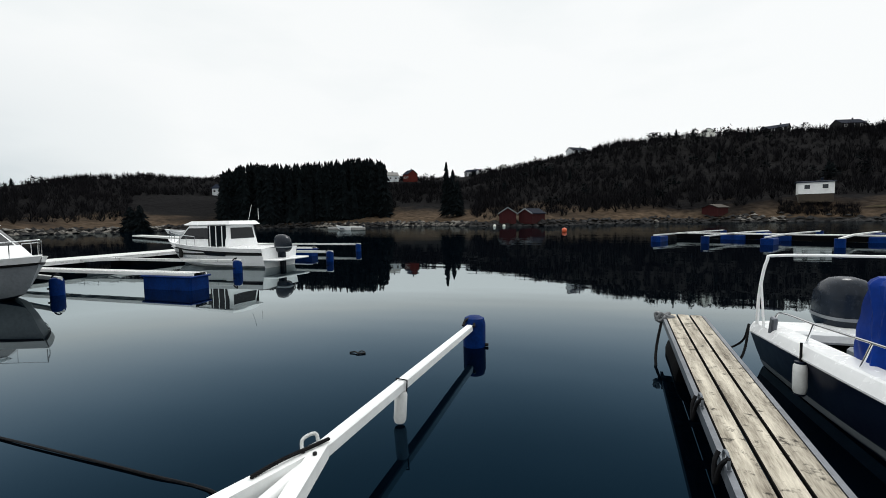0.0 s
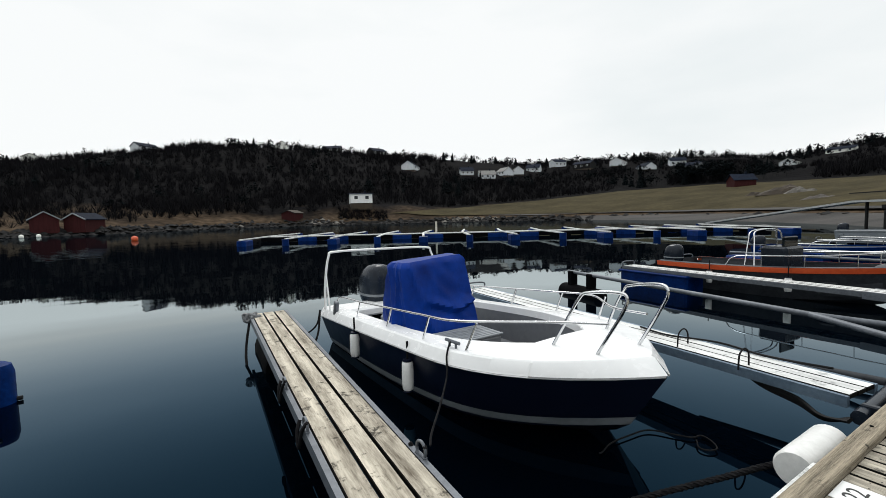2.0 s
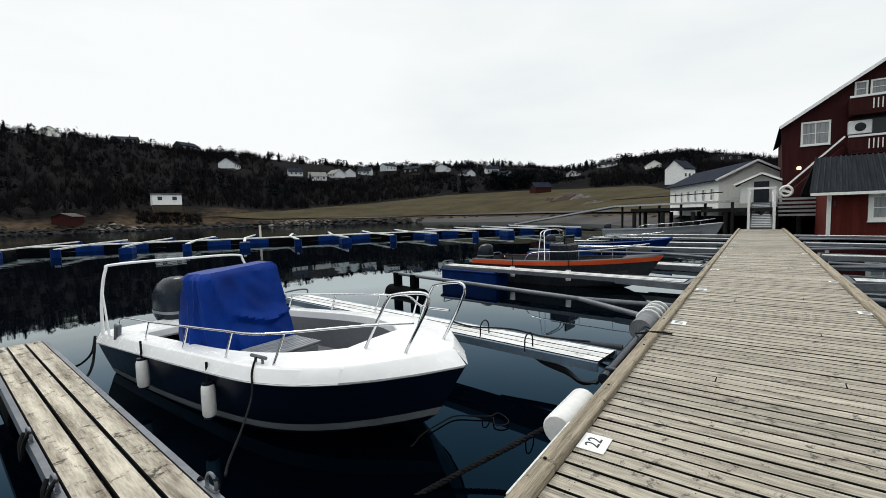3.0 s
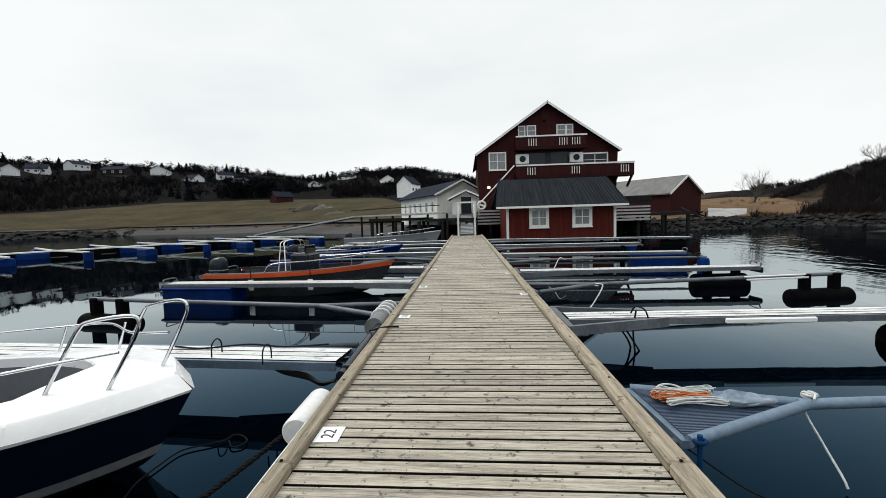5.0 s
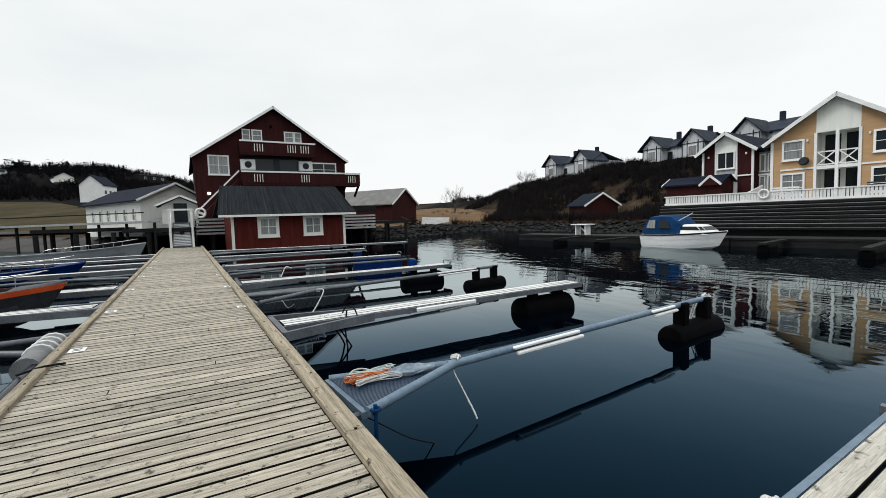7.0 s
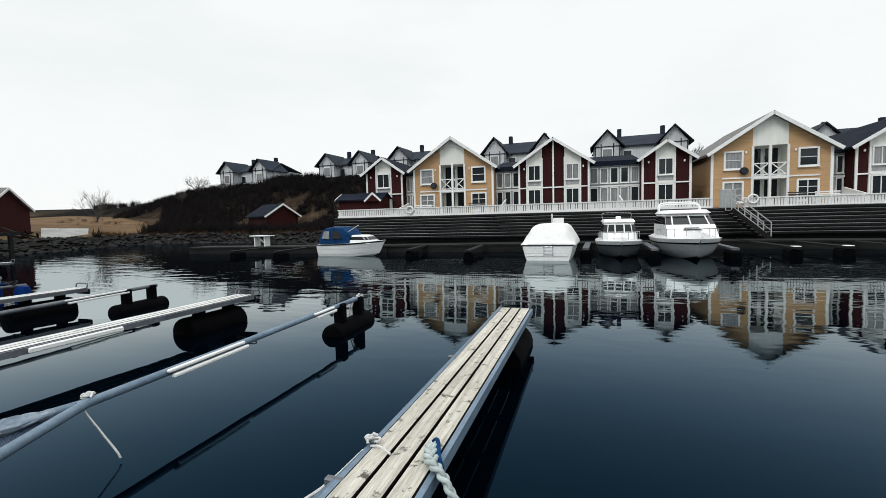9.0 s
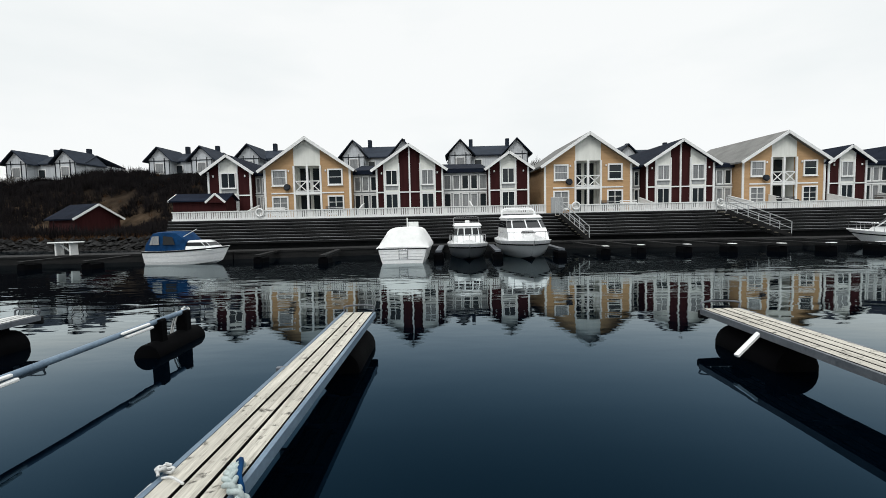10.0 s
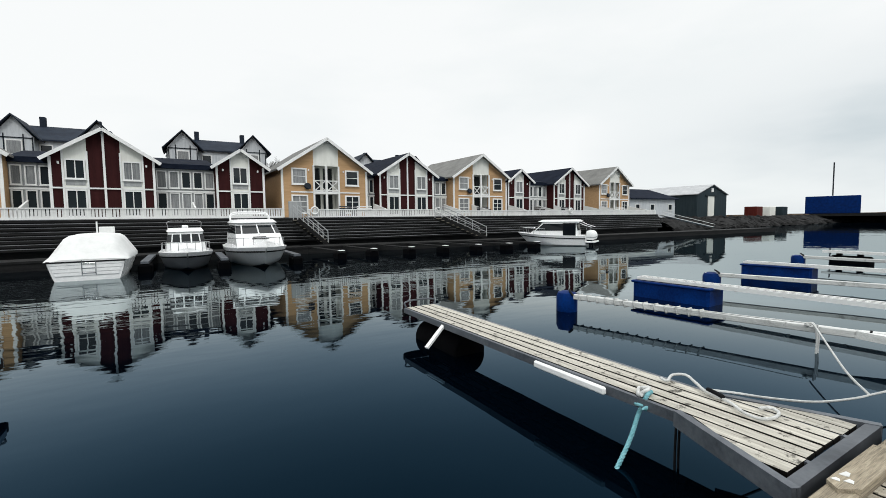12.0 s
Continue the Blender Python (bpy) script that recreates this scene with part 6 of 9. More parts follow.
# ---- windows and doors, set into walls; their own x runs along the wall and y out of it ----
def window(parent, x, z, w, h, frame=WHITE, pane=PANE, bars=(1, 1), y=0.0, m=None, trim=0.11):
    """A framed window with its middle at (x, z) on the wall plane y."""
    a, b, vs = (w / 2, h / 2), (w / 2 + trim, h / 2 + trim), []
    for yy in (y - 0.02, y + 0.08):
        for e in (a, b):
            vs += [(x + i * e[0], yy, z + j * e[1]) for i, j in ((-1, -1), (1, -1), (1, 1), (-1, 1))]
    fs = []
    for k in range(4):
        j = (k + 1) % 4
        fs += [(k, j, j + 4, k + 4), (k + 8, k + 12, j + 12, j + 8), (k + 4, j + 4, j + 12, k + 12), (k, k + 8, j + 8, j)]
    f = part("window", Shape().add(vs, fs, m), frame, parent)
    for i in range(bars[0]):
        part("glazing_bar", Shape().box(x - w / 2 + w * (i + 1) / (bars[0] + 1), y + 0.025, z, 0.05, 0.05, h - 0.004, m), frame, f)
    for i in range(bars[1]):
        part("glazing_bar", Shape().box(x, y + 0.02, z - h / 2 + h * (i + 1) / (bars[1] + 1), w - 0.004, 0.05, 0.04, m), frame, f)
    part("pane", Shape().box(x, y - 0.005, z, w, 0.03, h, m), pane, f)
    part("sill", Shape().box(x, y + 0.07, z - h / 2 - trim - 0.02, w + 2 * trim + 0.06, 0.14, 0.04, m), frame, f)
    return f


def gable_roof(t, x0, x1, eave, peak, depth, material, over=0.35, front=0.45, board=WHITE, bw=0.24):
    """Two slopes with the ridge along y, and boards along the front verge. The front lies at y = 0, the back at -depth."""
    c, half = (x0 + x1) / 2, (x1 - x0) / 2
    k = (peak - eave) / half
    roof = Shape()
    for g in (-1, 1):
        e = (c + g * (half + over), eave - over * k)
        roof.slab([(c, front, peak), (c, -depth - 0.3, peak), (e[0], -depth - 0.3, e[1]), (e[0], front, e[1])], (0, 0, 0.14))
    r = part("roof", roof, material, t)
    for g in (-1, 1):
        part("bargeboard", Shape().beam((c, front + 0.02, peak + 0.02), (c + g * (half + over), front + 0.02, eave - over * k + 0.02), 0.05, bw), board, r, "white bargeboard")
    return r


ROW = pose(10, -34.0, 0, 0, 0, 3.5)
BASE = 2.35


def place(x, y=0.0, z=0.0, rz=0.0):
    return ROW @ pose(x, y, z, 0, 0, rz)


def yellow_house(xc, half, eave, peak, roof):
    t = thing("row_house", place(xc), "ochre yellow gabled waterfront house with white trim and a balcony", "house", "waterfront row houses")
    o, depth = 1.02, 9.0
    for g in (-1, 1):
        x0, x1 = sorted((g * o, g * half))
        za, zb = (eave, lerp(eave, peak, 1 - o / half)) if g > 0 else (lerp(eave, peak, 1 - o / half), eave)
        ys = (zb, za) if g > 0 else (za, zb)
        part("front_wall", Shape().slab([(x0, 0, BASE), (x1, 0, BASE), (x1, 0, eave if g > 0 else ys[0]), (x0, 0, ys[0] if g > 0 else eave)], (0, -0.25, 0)), OCHRE, t)
        part("side_wall", Shape().box(g * (half - 0.125), -depth / 2 - 0.125, (BASE + eave) / 2, 0.25, depth - 0.25, eave - BASE), OCHRE, t)
        part("corner_board", Shape().box(g * (half - 0.07), 0.02, (BASE + eave) / 2, 0.16, 0.07, eave - BASE), WHITE, t)
        part("post", Shape().box(g * o, 0.02, (BASE + 6.4) / 2, 0.14, 0.12, 6.4 - BASE), WHITE, t)
    part("gable_panel", Shape().slab([(-o, 0.005, 6.4), (o, 0.005, 6.4), (o, 0.005, lerp(eave, peak, 1 - o / half)), (0, 0.005, peak), (-o, 0.005, lerp(eave, peak, 1 - o / half))], (0, -0.2, 0)), CREAM, t, "off-white boarded gable panel")
    part("back_wall", Shape().slab([(-half, -depth, BASE), (half, -depth, BASE), (half, -depth, eave), (0, -depth, peak), (-half, -depth, eave)], (0, 0.2, 0)), OCHRE, t)
    part("recess_wall", Shape().box(0, -1.3, (BASE + 6.5) / 2, 2 * o + 0.3, 0.15, 6.5 - BASE).box(-o - 0.1, -0.7, (BASE + 6.5) / 2, 0.1, 1.1, 6.5 - BASE).box(o + 0.1, -0.7, (BASE + 6.5) / 2, 0.1, 1.1, 6.5 - BASE).box(0, -0.7, 6.5, 2 * o, 1.2, 0.1), CREAM, t)
    part("post", Shape().box(0, 0.0, (BASE + 6.4) / 2, 0.16, 0.14, 6.4 - BASE), WHITE, t)
    part("balcony_floor", Shape().box(0, -0.6, 4.28, 2 * o, 1.3, 0.2), WHITE, t)
    for g in (-1, 1):
        c, w = g * o / 2, o - 0.2
        rail = part("balcony_rail", Shape().box(c, 0.0, 5.22, w, 0.06, 0.07).box(c, 0.0, 4.45, w, 0.06, 0.07).beam((c - w / 2, 0, 4.45), (c + w / 2, 0, 5.2), 0.05, 0.06).beam((c - w / 2, 0.012, 5.2), (c + w / 2, 0.012, 4.45), 0.05, 0.06), WHITE, t, "white crossed balcony rail")
        for zz in (3.35, 5.35):
            part("glazed_door", Shape().box(c, -1.2, zz, 0.75, 0.06, 1.95), PANE, t)
        window(t, g * 2.15, 5.5, 0.95, 1.05, pane=CURTAIN if g > 0 else PANE, bars=(0, 1))
        window(t, g * 2.15, 3.35, 1.05, 1.25, pane=CURTAIN if g > 0 else PANE, bars=(1, 2))
        part("wall_lamp", Shape().soft(g * 1.42, 0.06, 6.0, 0.1, 0.1, 0.16, 0.02), WHITE, t)
    for g in (-1, 1):
        part("floor_band", Shape().box(g * 1.95, 0.03, 4.3, 1.7, 0.06, 0.1), WHITE, t)
    d = part("satellite_dish", Shape().tube([(1.55, 0.18, 4.75), (1.55, 0.3, 4.78)], [0.28, 0.22], 14), OUTBOARD, t, "dark satellite dish")
    gable_roof(t, -half, half, eave, peak, depth, roof, bw=0.22)
    return t


def red_house(xc, half, eave, peak, panels, label):
    t = thing("row_house", place(xc), label, "house", "waterfront row houses")
    depth = 9.0
    part("front_wall", Shape().slab([(-half, 0, BASE), (half, 0, BASE), (half, 0, eave), (0, 0, peak), (-half, 0, eave)], (0, -0.25, 0)), DEEPRED, t)
    for g in (-1, 1):
        part("side_wall", Shape().box(g * (half - 0.125), -depth / 2 - 0.125, (BASE + eave) / 2, 0.25, depth - 0.25, eave - BASE), DEEPRED, t)
        part("corner_board", Shape().box(g * (half - 0.06), 0.03, (BASE + eave) / 2, 0.14, 0.08, eave - BASE), WHITE, t)
        part("wall_lamp", Shape().soft(g * (half - 0.45), 0.07, 5.7, 0.1, 0.12, 0.16, 0.02), WHITE, t)
    part("back_wall", Shape().slab([(-half, -depth, BASE), (half, -depth, BASE), (half, -depth, eave), (0, -depth, peak), (-half, -depth, eave)], (0, 0.2, 0)), DEEPRED, t)
    for c, w in panels:
        top = [lerp(eave, peak, 1 - abs(q) / half) - 0.02 for q in (c - w / 2, c + w / 2)]
        ridge = [(0, 0.05, peak - 0.02)] if abs(c) < w / 2 else []
        part("bay_panel", Shape().slab([(c - w / 2, 0.05, BASE), (c + w / 2, 0.05, BASE), (c + w / 2, 0.05, top[1])] + ridge + [(c - w / 2, 0.05, top[0])], (0, -0.04, 0)), CREAM, t, "off-white boarded bay")
        for g in (-1, 1):
            part("bay_trim", Shape().box(c + g * w / 2, 0.05, (BASE + min(top)) / 2, 0.1, 0.1, min(top) - BASE), WHITE, t)
        window(t, c, 5.35, w - 0.34, 1.05, bars=(1, 0), y=0.06, trim=0.08, pane=rng.choice((PANE, CURTAIN)))
        part("spandrel", Shape().box(c, 0.065, 4.6, w - 0.22, 0.03, 0.42), GREYBOARD, t)
        window(t, c, 3.3, w - 0.3, 1.5, bars=(1, 0), y=0.06, trim=0.08)
    part("floor_band", Shape().box(0, 0.06, 4.22, 2 * half - 0.1, 0.08, 0.09), WHITE, t)
    if len(panels) > 1:
        part("center_board", Shape().box(0, 0.04, (BASE + peak) / 2, 0.12, 0.08, peak - BASE - 0.1), WHITE, t)
    gable_roof(t, -half, half, eave, peak, depth, ROOFDARK, bw=0.2)
    return t


def link_house(x0, x1, back=1.1):
    c, w = (x0 + x1) / 2, abs(x1 - x0)
    t = thing("link_building", place(c, -back), "pale grey boarded link between the gables with rows of windows", "house", "waterfront row links")
    part("wall", Shape().box(0, -3.5, (BASE + 5.75) / 2, w, 7.0, 5.75 - BASE), GREYBOARD, t)
    n = max(2, int(w / 0.62))
    for zz, hh in ((5.0, 1.05), (3.3, 1.5)):
        for i in range(n):
            window(t, -w / 2 + w * (i + 0.5) / n, zz, w / n - 0.26, hh, bars=(0, 0), trim=0.07, pane=CURTAIN if rng.random() < 0.3 else PANE)
    part("string_course", Shape().box(0, 0.05, 4.2, w, 0.08, 0.12), WHITE, t)
    part("roof", Shape().box(0, -3.4, 5.85, w, 7.4, 0.22), ROOFDARK, t)
    part("upper_roof", Shape().slab([(-w / 2, 0.2, 5.97), (w / 2, 0.2, 5.97), (w / 2, -4.5, 6.9), (-w / 2, -4.5, 6.9)], (0, 0, 0.1)), ROOFDARK, t)
    return t


_r1, _r2 = "dark red gabled waterfront house with two white bays", "narrow dark red gabled house with one white bay"
red_house(6.58, 1.66, 6.05, 7.2, ((0.05, 1.35),), _r2)
link_house(4.92, 3.97, 0.8)
yellow_house(0.6, 3.35, 6.15, 8.45, ROOFGREY)
link_house(-2.75, -4.7)
red_house(-7.32, 2.62, 6.05, 7.8, ((1.4, 1.15), (-1.4, 1.15)), _r1)
link_house(-9.95, -13.55)
red_house(-15.1, 1.6, 6.0, 7.1, ((0.05, 1.2),), _r2)
yellow_house(-21.4, 3.5, 6.1, 8.45, ROOFGREY)
link_house(-24.95, -26.05)
red_house(-28.8, 2.75, 6.05, 7.8, ((1.4, 1.2), (-1.4, 1.2)), _r1)
link_house(-31.6, -33.75)
yellow_house(-37.2, 3.4, 6.15, 8.3, ROOFGREY)
red_house(-42.4, 1.6, 6.0, 7.1, ((0.05, 1.2),), _r2)
link_house(-44.05, -47.75)
red_house(-50.4, 2.65, 5.95, 7.65, ((1.4, 1.15), (-1.4, 1.15)), _r1)
yellow_house(-59.0, 3.1, 6.2, 8.25, ROOFGREY)
# the small red shed at the end of the row
boat_shed(*(place(9.1, 1.6).translation), 2.6, 5, 1.1, 0.55, 180 + 3.5, "low red shed with white gable boards beside the row", wall=DEEPRED)

# quay terrace, fence and timber bulkhead
terrace = part("terrace", Shape().box(-27.0, -2.3, 1.15, 73.0, 10.6, 2.3), CONCRETE, None, kind="structure")
terrace.matrix_basis = ROW
tagged(terrace, "paved quay terrace in front of the row houses", "terrace")
bulk = thing("timber_bulkhead", ROW, "dark tarred timber bulkhead of stacked horizontal boards", "bulkhead")
for _i in range(8):
    z = 2.2 - 0.215 * _i
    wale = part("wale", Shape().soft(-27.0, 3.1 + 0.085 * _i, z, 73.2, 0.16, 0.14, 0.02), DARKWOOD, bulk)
    part("worn_edge", Shape().soft(-27.0, 3.115 + 0.085 * _i, z + 0.075, 73.15, 0.17, 0.034, 0.006), WORNEDGE, wale, "pale worn top edge")
for _i in range(50):
    part("support_post", Shape().box(9.3 - 1.49 * _i, 2.96, 1.15, 0.18, 0.16, 2.2), DARKWOOD, bulk)
part("backing_board", Shape().box(-27, 3.02, 1.1, 73.1, 0.08, 2.4), DARKWOOD, bulk)


def fence(x0, x1, z=2.33):
    t = thing("white_fence", place((x0 + x1) / 2, 3.0, z), "white painted slatted fence along the quay edge", "fence", "quay fences")
    w = abs(x1 - x0)
    part("top_rail", Shape().box(0, 0, 0.58, w, 0.12, 0.07), WHITE, t)
    part("bottom_board", Shape().box(0, 0.02, 0.0, w, 0.05, 0.2), WHITE, t)
    s = Shape()
    for i in range(int(w / 0.16)):
        s.box(-w / 2 + 0.08 + 0.16 * i, 0, 0.32, 0.115, 0.03, 0.5)
    part("slats", s, WHITE, t, kind="stuff")
    for i in range(int(w / 2.4) + 1):
        part("post", Shape().box(-w / 2 + 2.4 * i, -0.05, 0.28, 0.1, 0.1, 0.66), WHITE, t)


for _x in (4.4, -3.7, -12.0, -25.5, -32.7, -36.0, -40.8, -45.0, -47.8, -53.0, -56.0, -62.0):
    tp = thing("terrace_partition", place(_x, 0.0, 2.3), "low white boarded partition between two quay terraces", "partition", "terrace partitions")
    part("panel", Shape().slab([(-0.03, 0.05, 0), (-0.03, 2.75, 0), (-0.03, 2.75, 0.5), (-0.03, 0.05, 1.1)], (0.06, 0, 0)), WHITE, tp)
    part("capping", Shape().slab([(-0.05, 0.03, 1.1), (-0.05, 2.78, 0.5), (-0.05, 2.78, 0.54), (-0.05, 0.03, 1.14)], (0.1, 0, 0)), WHITE, tp)


fence(9.4, -17.2)
fence(-18.9, -30.0, 2.28)
fence(-30.0, -63.3, 2.2)
for _i in range(8):
    x = (2.6, -1.6, -22.5, -24.0, -36.2, -43.8, -48.0, -58.0)[_i]
    hue = (WHITE, DARKHULL, DARKHULL, WHITE, DARKHULL, BARK, DARKHULL, WHITE)[_i]
    g = thing("garden_bench", place(x, 1.7, 2.3, (6, -12, 20, 0, -8, 14, 0, -18)[_i]), "white garden bench on the quay terrace" if hue is WHITE else "dark garden bench on the quay terrace", "bench", "terrace benches")
    part("seat", Shape().box(0, 0, 0.42, 1.3, 0.5, 0.05), hue, g)
    for k in range(3):
        part("back_slat", Shape().box(0, -0.28, 0.56 + 0.14 * k, 1.3, 0.04, 0.08), hue, g)
    for e in (-0.6, 0.6):
        part("leg", Shape().box(e, 0, 0.33, 0.06, 0.5, 0.66), hue, g)
for _x in (-19.4, -30.0, 3.2, -47.0):
    lb = thing("life_ring", place(_x, 3.12, 2.78), "white and red life ring hung on the quay fence", "life ring", "life rings")
    part("ring", Shape().tube(arc((0, 0, 0), 0.26, 0, 360, 20), 0.06, 8, False), WHITE, lb, smooth=60)


def quay_stairs(x0, x1, label):
    """Timber stairs down from the terrace to the floating quay, along the bulkhead."""
    t = thing("quay_stairs", place(0, 4.3), label, "stairs", "quay stairs")
    n = 9
    for i in range(n):
        x, z = lerp(x0, x1, (i + 0.5) / n), lerp(2.2, 0.5, (i + 0.5) / n)
        part("tread", Shape().soft(x, 0.4, z, 0.3, 1.0, 0.05, 0.01), DECK, t)
    for y in (-0.12, 0.92):
        part("stringer", Shape().beam((x0, y, 2.15), (x1, y, 0.4), 0.06, 0.24), DARKWOOD, t)
        part("handrail", Shape().tube([(x0, y, 3.1), (x1, y, 1.35)], 0.035, 6).tube([(x0, y, 2.65), (x1, y, 0.9)], 0.025, 6), LIGHTHULL, t, smooth=60)
        for k in range(4):
            x, z = lerp(x0, x1, k / 3), lerp(2.15, 0.4, k / 3)
            part("baluster", Shape().tube([(x, y, z), (x, y, z + 0.95)], 0.03, 6), LIGHTHULL, t, smooth=60)


quay_stairs(-17.6, -19.6, "weathered timber stairs down to the floating quay")
quay_stairs(-29.0, -33.6, "grey timber stairs with metal rails along the bulkhead")
part_ramp = thing("grey_gate", place(-18.0, 3.2, 2.3), "grey boarded gate at the head of the stairs", "gate")
part("panel", Shape().soft(0, 0, 0.55, 0.9, 0.06, 1.15, 0.02), GREYBOARD, part_ramp)
_gw = thing("gangplank", place(-63.5, 3.6), "long white gangplank down to the outer quay", "gangplank")
part("plank", Shape().beam((0, 0, 2.2), (-9, 2.0, 0.5), 0.7, 0.08), WHITE, _gw)
part("handrail", Shape().tube([(0, 0.3, 2.6), (-9, 2.3, 0.9)], 0.03, 6), WHITE, _gw)

# the floating quay in front of the bulkhead
quay = thing("floating_quay", pose(0, 0, 0), "long dark floating quay below the bulkhead", "quay")
for x0, x1, y0, y1 in ((27.0, 12.0, -23.2, -24.6), (12.0, -8.0, -24.6, -28.0), (-8.0, -24.0, -28.0, -26.6), (-24.0, -64.0, -26.6, -26.0)):
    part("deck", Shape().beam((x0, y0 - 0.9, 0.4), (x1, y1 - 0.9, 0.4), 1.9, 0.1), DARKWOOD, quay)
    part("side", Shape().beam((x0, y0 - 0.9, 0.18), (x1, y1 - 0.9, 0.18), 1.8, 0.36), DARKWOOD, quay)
for x, y, ln in ((20.6, -23.4, 3.0), (17.2, -23.6, 3.4), (9.6, -25.0, 3.2), (6.0, -25.4, 4.4), (-8.3, -27.6, 4.6), (-10.3, -27.6, 4.2), (-12.6, -27.4, 4.2), (-14.8, -27.2, 4.2), (-17.0, -27.0, 4.4), (-19.2, -26.9, 4.6), (-21.6, -26.7, 4.4)):
    f = thing("quay_finger", pose(x, y, 0), "short dark mooring finger with a pale tip on the floating quay", "mooring finger", "quay fingers")
    part("beam", Shape().beam((0, 0, 0.38), (-0.4, ln, 0.38), 0.3, 0.1), DARKWOOD, f)
    if x < -7:
        part("tip_pad", Shape().soft(-0.4, ln - 0.2, 0.445, 0.3, 0.36, 0.03, 0.01), WHITE, f, "white tip pad")
    part("float", Shape().soft(-0.4, ln - 0.5, 0.1, 0.5, 0.9, 0.4, 0.06), BLACKFLOAT, f)
for x, y in ((0.0, -26.6), (-2.95, -26.2), (-6.1, -26.4)):
    f = thing("quay_finger", pose(x, y, 0), "short dark mooring finger between the moored boats", "mooring finger", "quay fingers")
    part("beam", Shape().beam((0, 0, 0.42), (0, 4.6, 0.42), 0.3, 0.1), GALV, f)
    part("float", Shape().soft(0, 4.2, 0.08, 0.5, 1.0, 0.5, 0.06), BLACKFLOAT, f)
ft = thing("picnic_table", pose(21.3, -24.2, 0.46), "small white picnic table on the floating quay", "table")
part("table_top", Shape().soft(0, 0, 0.72, 1.5, 0.8, 0.06, 0.01), WHITE, ft)
for g in (-1, 1):
    part("leg", Shape().box(g * 0.42, 0, 0.35, 0.09, 0.5, 0.7), WHITE, ft)
part("brace", Shape().beam((-0.4, 0, 0.1), (0.35, 0, 0.62), 0.06, 0.08), WHITE, ft)


# the low red annex beside the first house
ax = thing("annex", place(8.0, 1.0), "low dark red shed with a dark tiled roof beside the row", "shed")
part("wall", Shape().slab([(-1.9, 0.9, 2.3), (-1.9, -0.9, 2.3), (-1.9, -0.9, 3.75), (-1.9, 0, 4.2), (-1.9, 0.9, 3.75)], (3.8, 0, 0)), DEEPRED, ax)
for _g in (-1, 1):
    part("roof", Shape().slab([(-2.1, 0, 4.24), (2.1, 0, 4.24), (2.1, _g * 1.15, 3.68), (-2.1, _g * 1.15, 3.68)], (0, 0, 0.1)), ROOFDARK, ax)
    part("bargeboard", Shape().beam((2.12, 0, 4.28), (2.12, _g * 1.15, 3.72), 0.05, 0.14), WHITE, ax)
part("porch_gable", Shape().slab([(-1.9, 0.85, 3.6), (-0.7, 0.85, 3.6), (-1.3, 0.85, 4.15)], (0, 0.35, 0)), DEEPRED, ax)
for _g in (-1, 1):
    part("bargeboard", Shape().beam((-1.3, 1.22, 4.24), (-1.3 + _g * 0.72, 1.22, 3.6), 0.05, 0.14), WHITE, ax)


# ---- houses on the slope behind the row ----
def hill_house(x0, x1, y, base, eave, peak):
    c, w = (x0 + x1) / 2, abs(x1 - x0)
    t = thing("hill_house", pose(c, y, 0, 0, 0, 180), "white two-storey timber terrace with dark gabled roofs and chimneys", "house", "white houses on the slope")
    body = 0.62
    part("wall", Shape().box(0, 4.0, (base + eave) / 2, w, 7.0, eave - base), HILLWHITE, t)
    part("roof", Shape().slab([(-w / 2 - 0.3, 0.2, eave - 0.1), (w / 2 + 0.3, 0.2, eave - 0.1), (w / 2 - 1.2, 4.0, peak - 0.2), (-w / 2 + 1.2, 4.0, peak - 0.2)], (0, 0, 0.15)).slab([(-w / 2 - 0.3, 7.8, eave - 0.1), (w / 2 + 0.3, 7.8, eave - 0.1), (w / 2 - 1.2, 4.0, peak - 0.2), (-w / 2 + 1.2, 4.0, peak - 0.2)], (0, 0, 0.15)), SLATE, t)
    for g, hw in ((-1, 1.75), (1, 1.75)):
        q = g * (w / 2 - hw)
        bay = part("gable_bay", Shape().slab([(q - hw + 0.2, -1.0, base), (q + hw - 0.2, -1.0, base), (q + hw - 0.2, -1.0, eave), (q, -1.0, peak), (q - hw + 0.2, -1.0, eave)], (0, 4.0, 0)), HILLWHITE, t, "white gabled bay with timber framing")
        for h in (-1, 1):
            part("gable_roof", Shape().slab([(q, -1.5, peak), (q, 4.0, peak), (q + h * (hw + 0.35), 4.0, eave - 0.3), (q + h * (hw + 0.35), -1.5, eave - 0.3)], (0, 0, 0.15)), SLATE, t)
            part("frame_post", Shape().box(q + h * 0.75, -1.04, (base + eave) / 2, 0.1, 0.06, eave - base + 0.6), OUTBOARD, bay)
            part("frame_post", Shape().box(q + h * (hw - 0.3), -1.04, (base + eave) / 2, 0.1, 0.06, eave - base), OUTBOARD, bay)
        part("frame_beam", Shape().box(q, -1.04, eave - 0.1, 2 * hw - 0.5, 0.06, 0.1), OUTBOARD, bay)
        window(t, q, lerp(base, eave, 0.62), 1.1, 1.3, y=-1.06, m=pose(0, 0, 0), pane=CURTAIN, bars=(1, 0))
    for k in (-0.12, 0.2):
        window(t, k * w, lerp(base, eave, 0.6), 0.9, 1.1, y=0.45, pane=PANE, bars=(1, 0))
    for k in (-0.2, 0.28):
        part("chimney", Shape().soft(k * w, 4.0, peak + 0.2, 0.55, 0.55, 1.5, 0.04), SLATE, t)


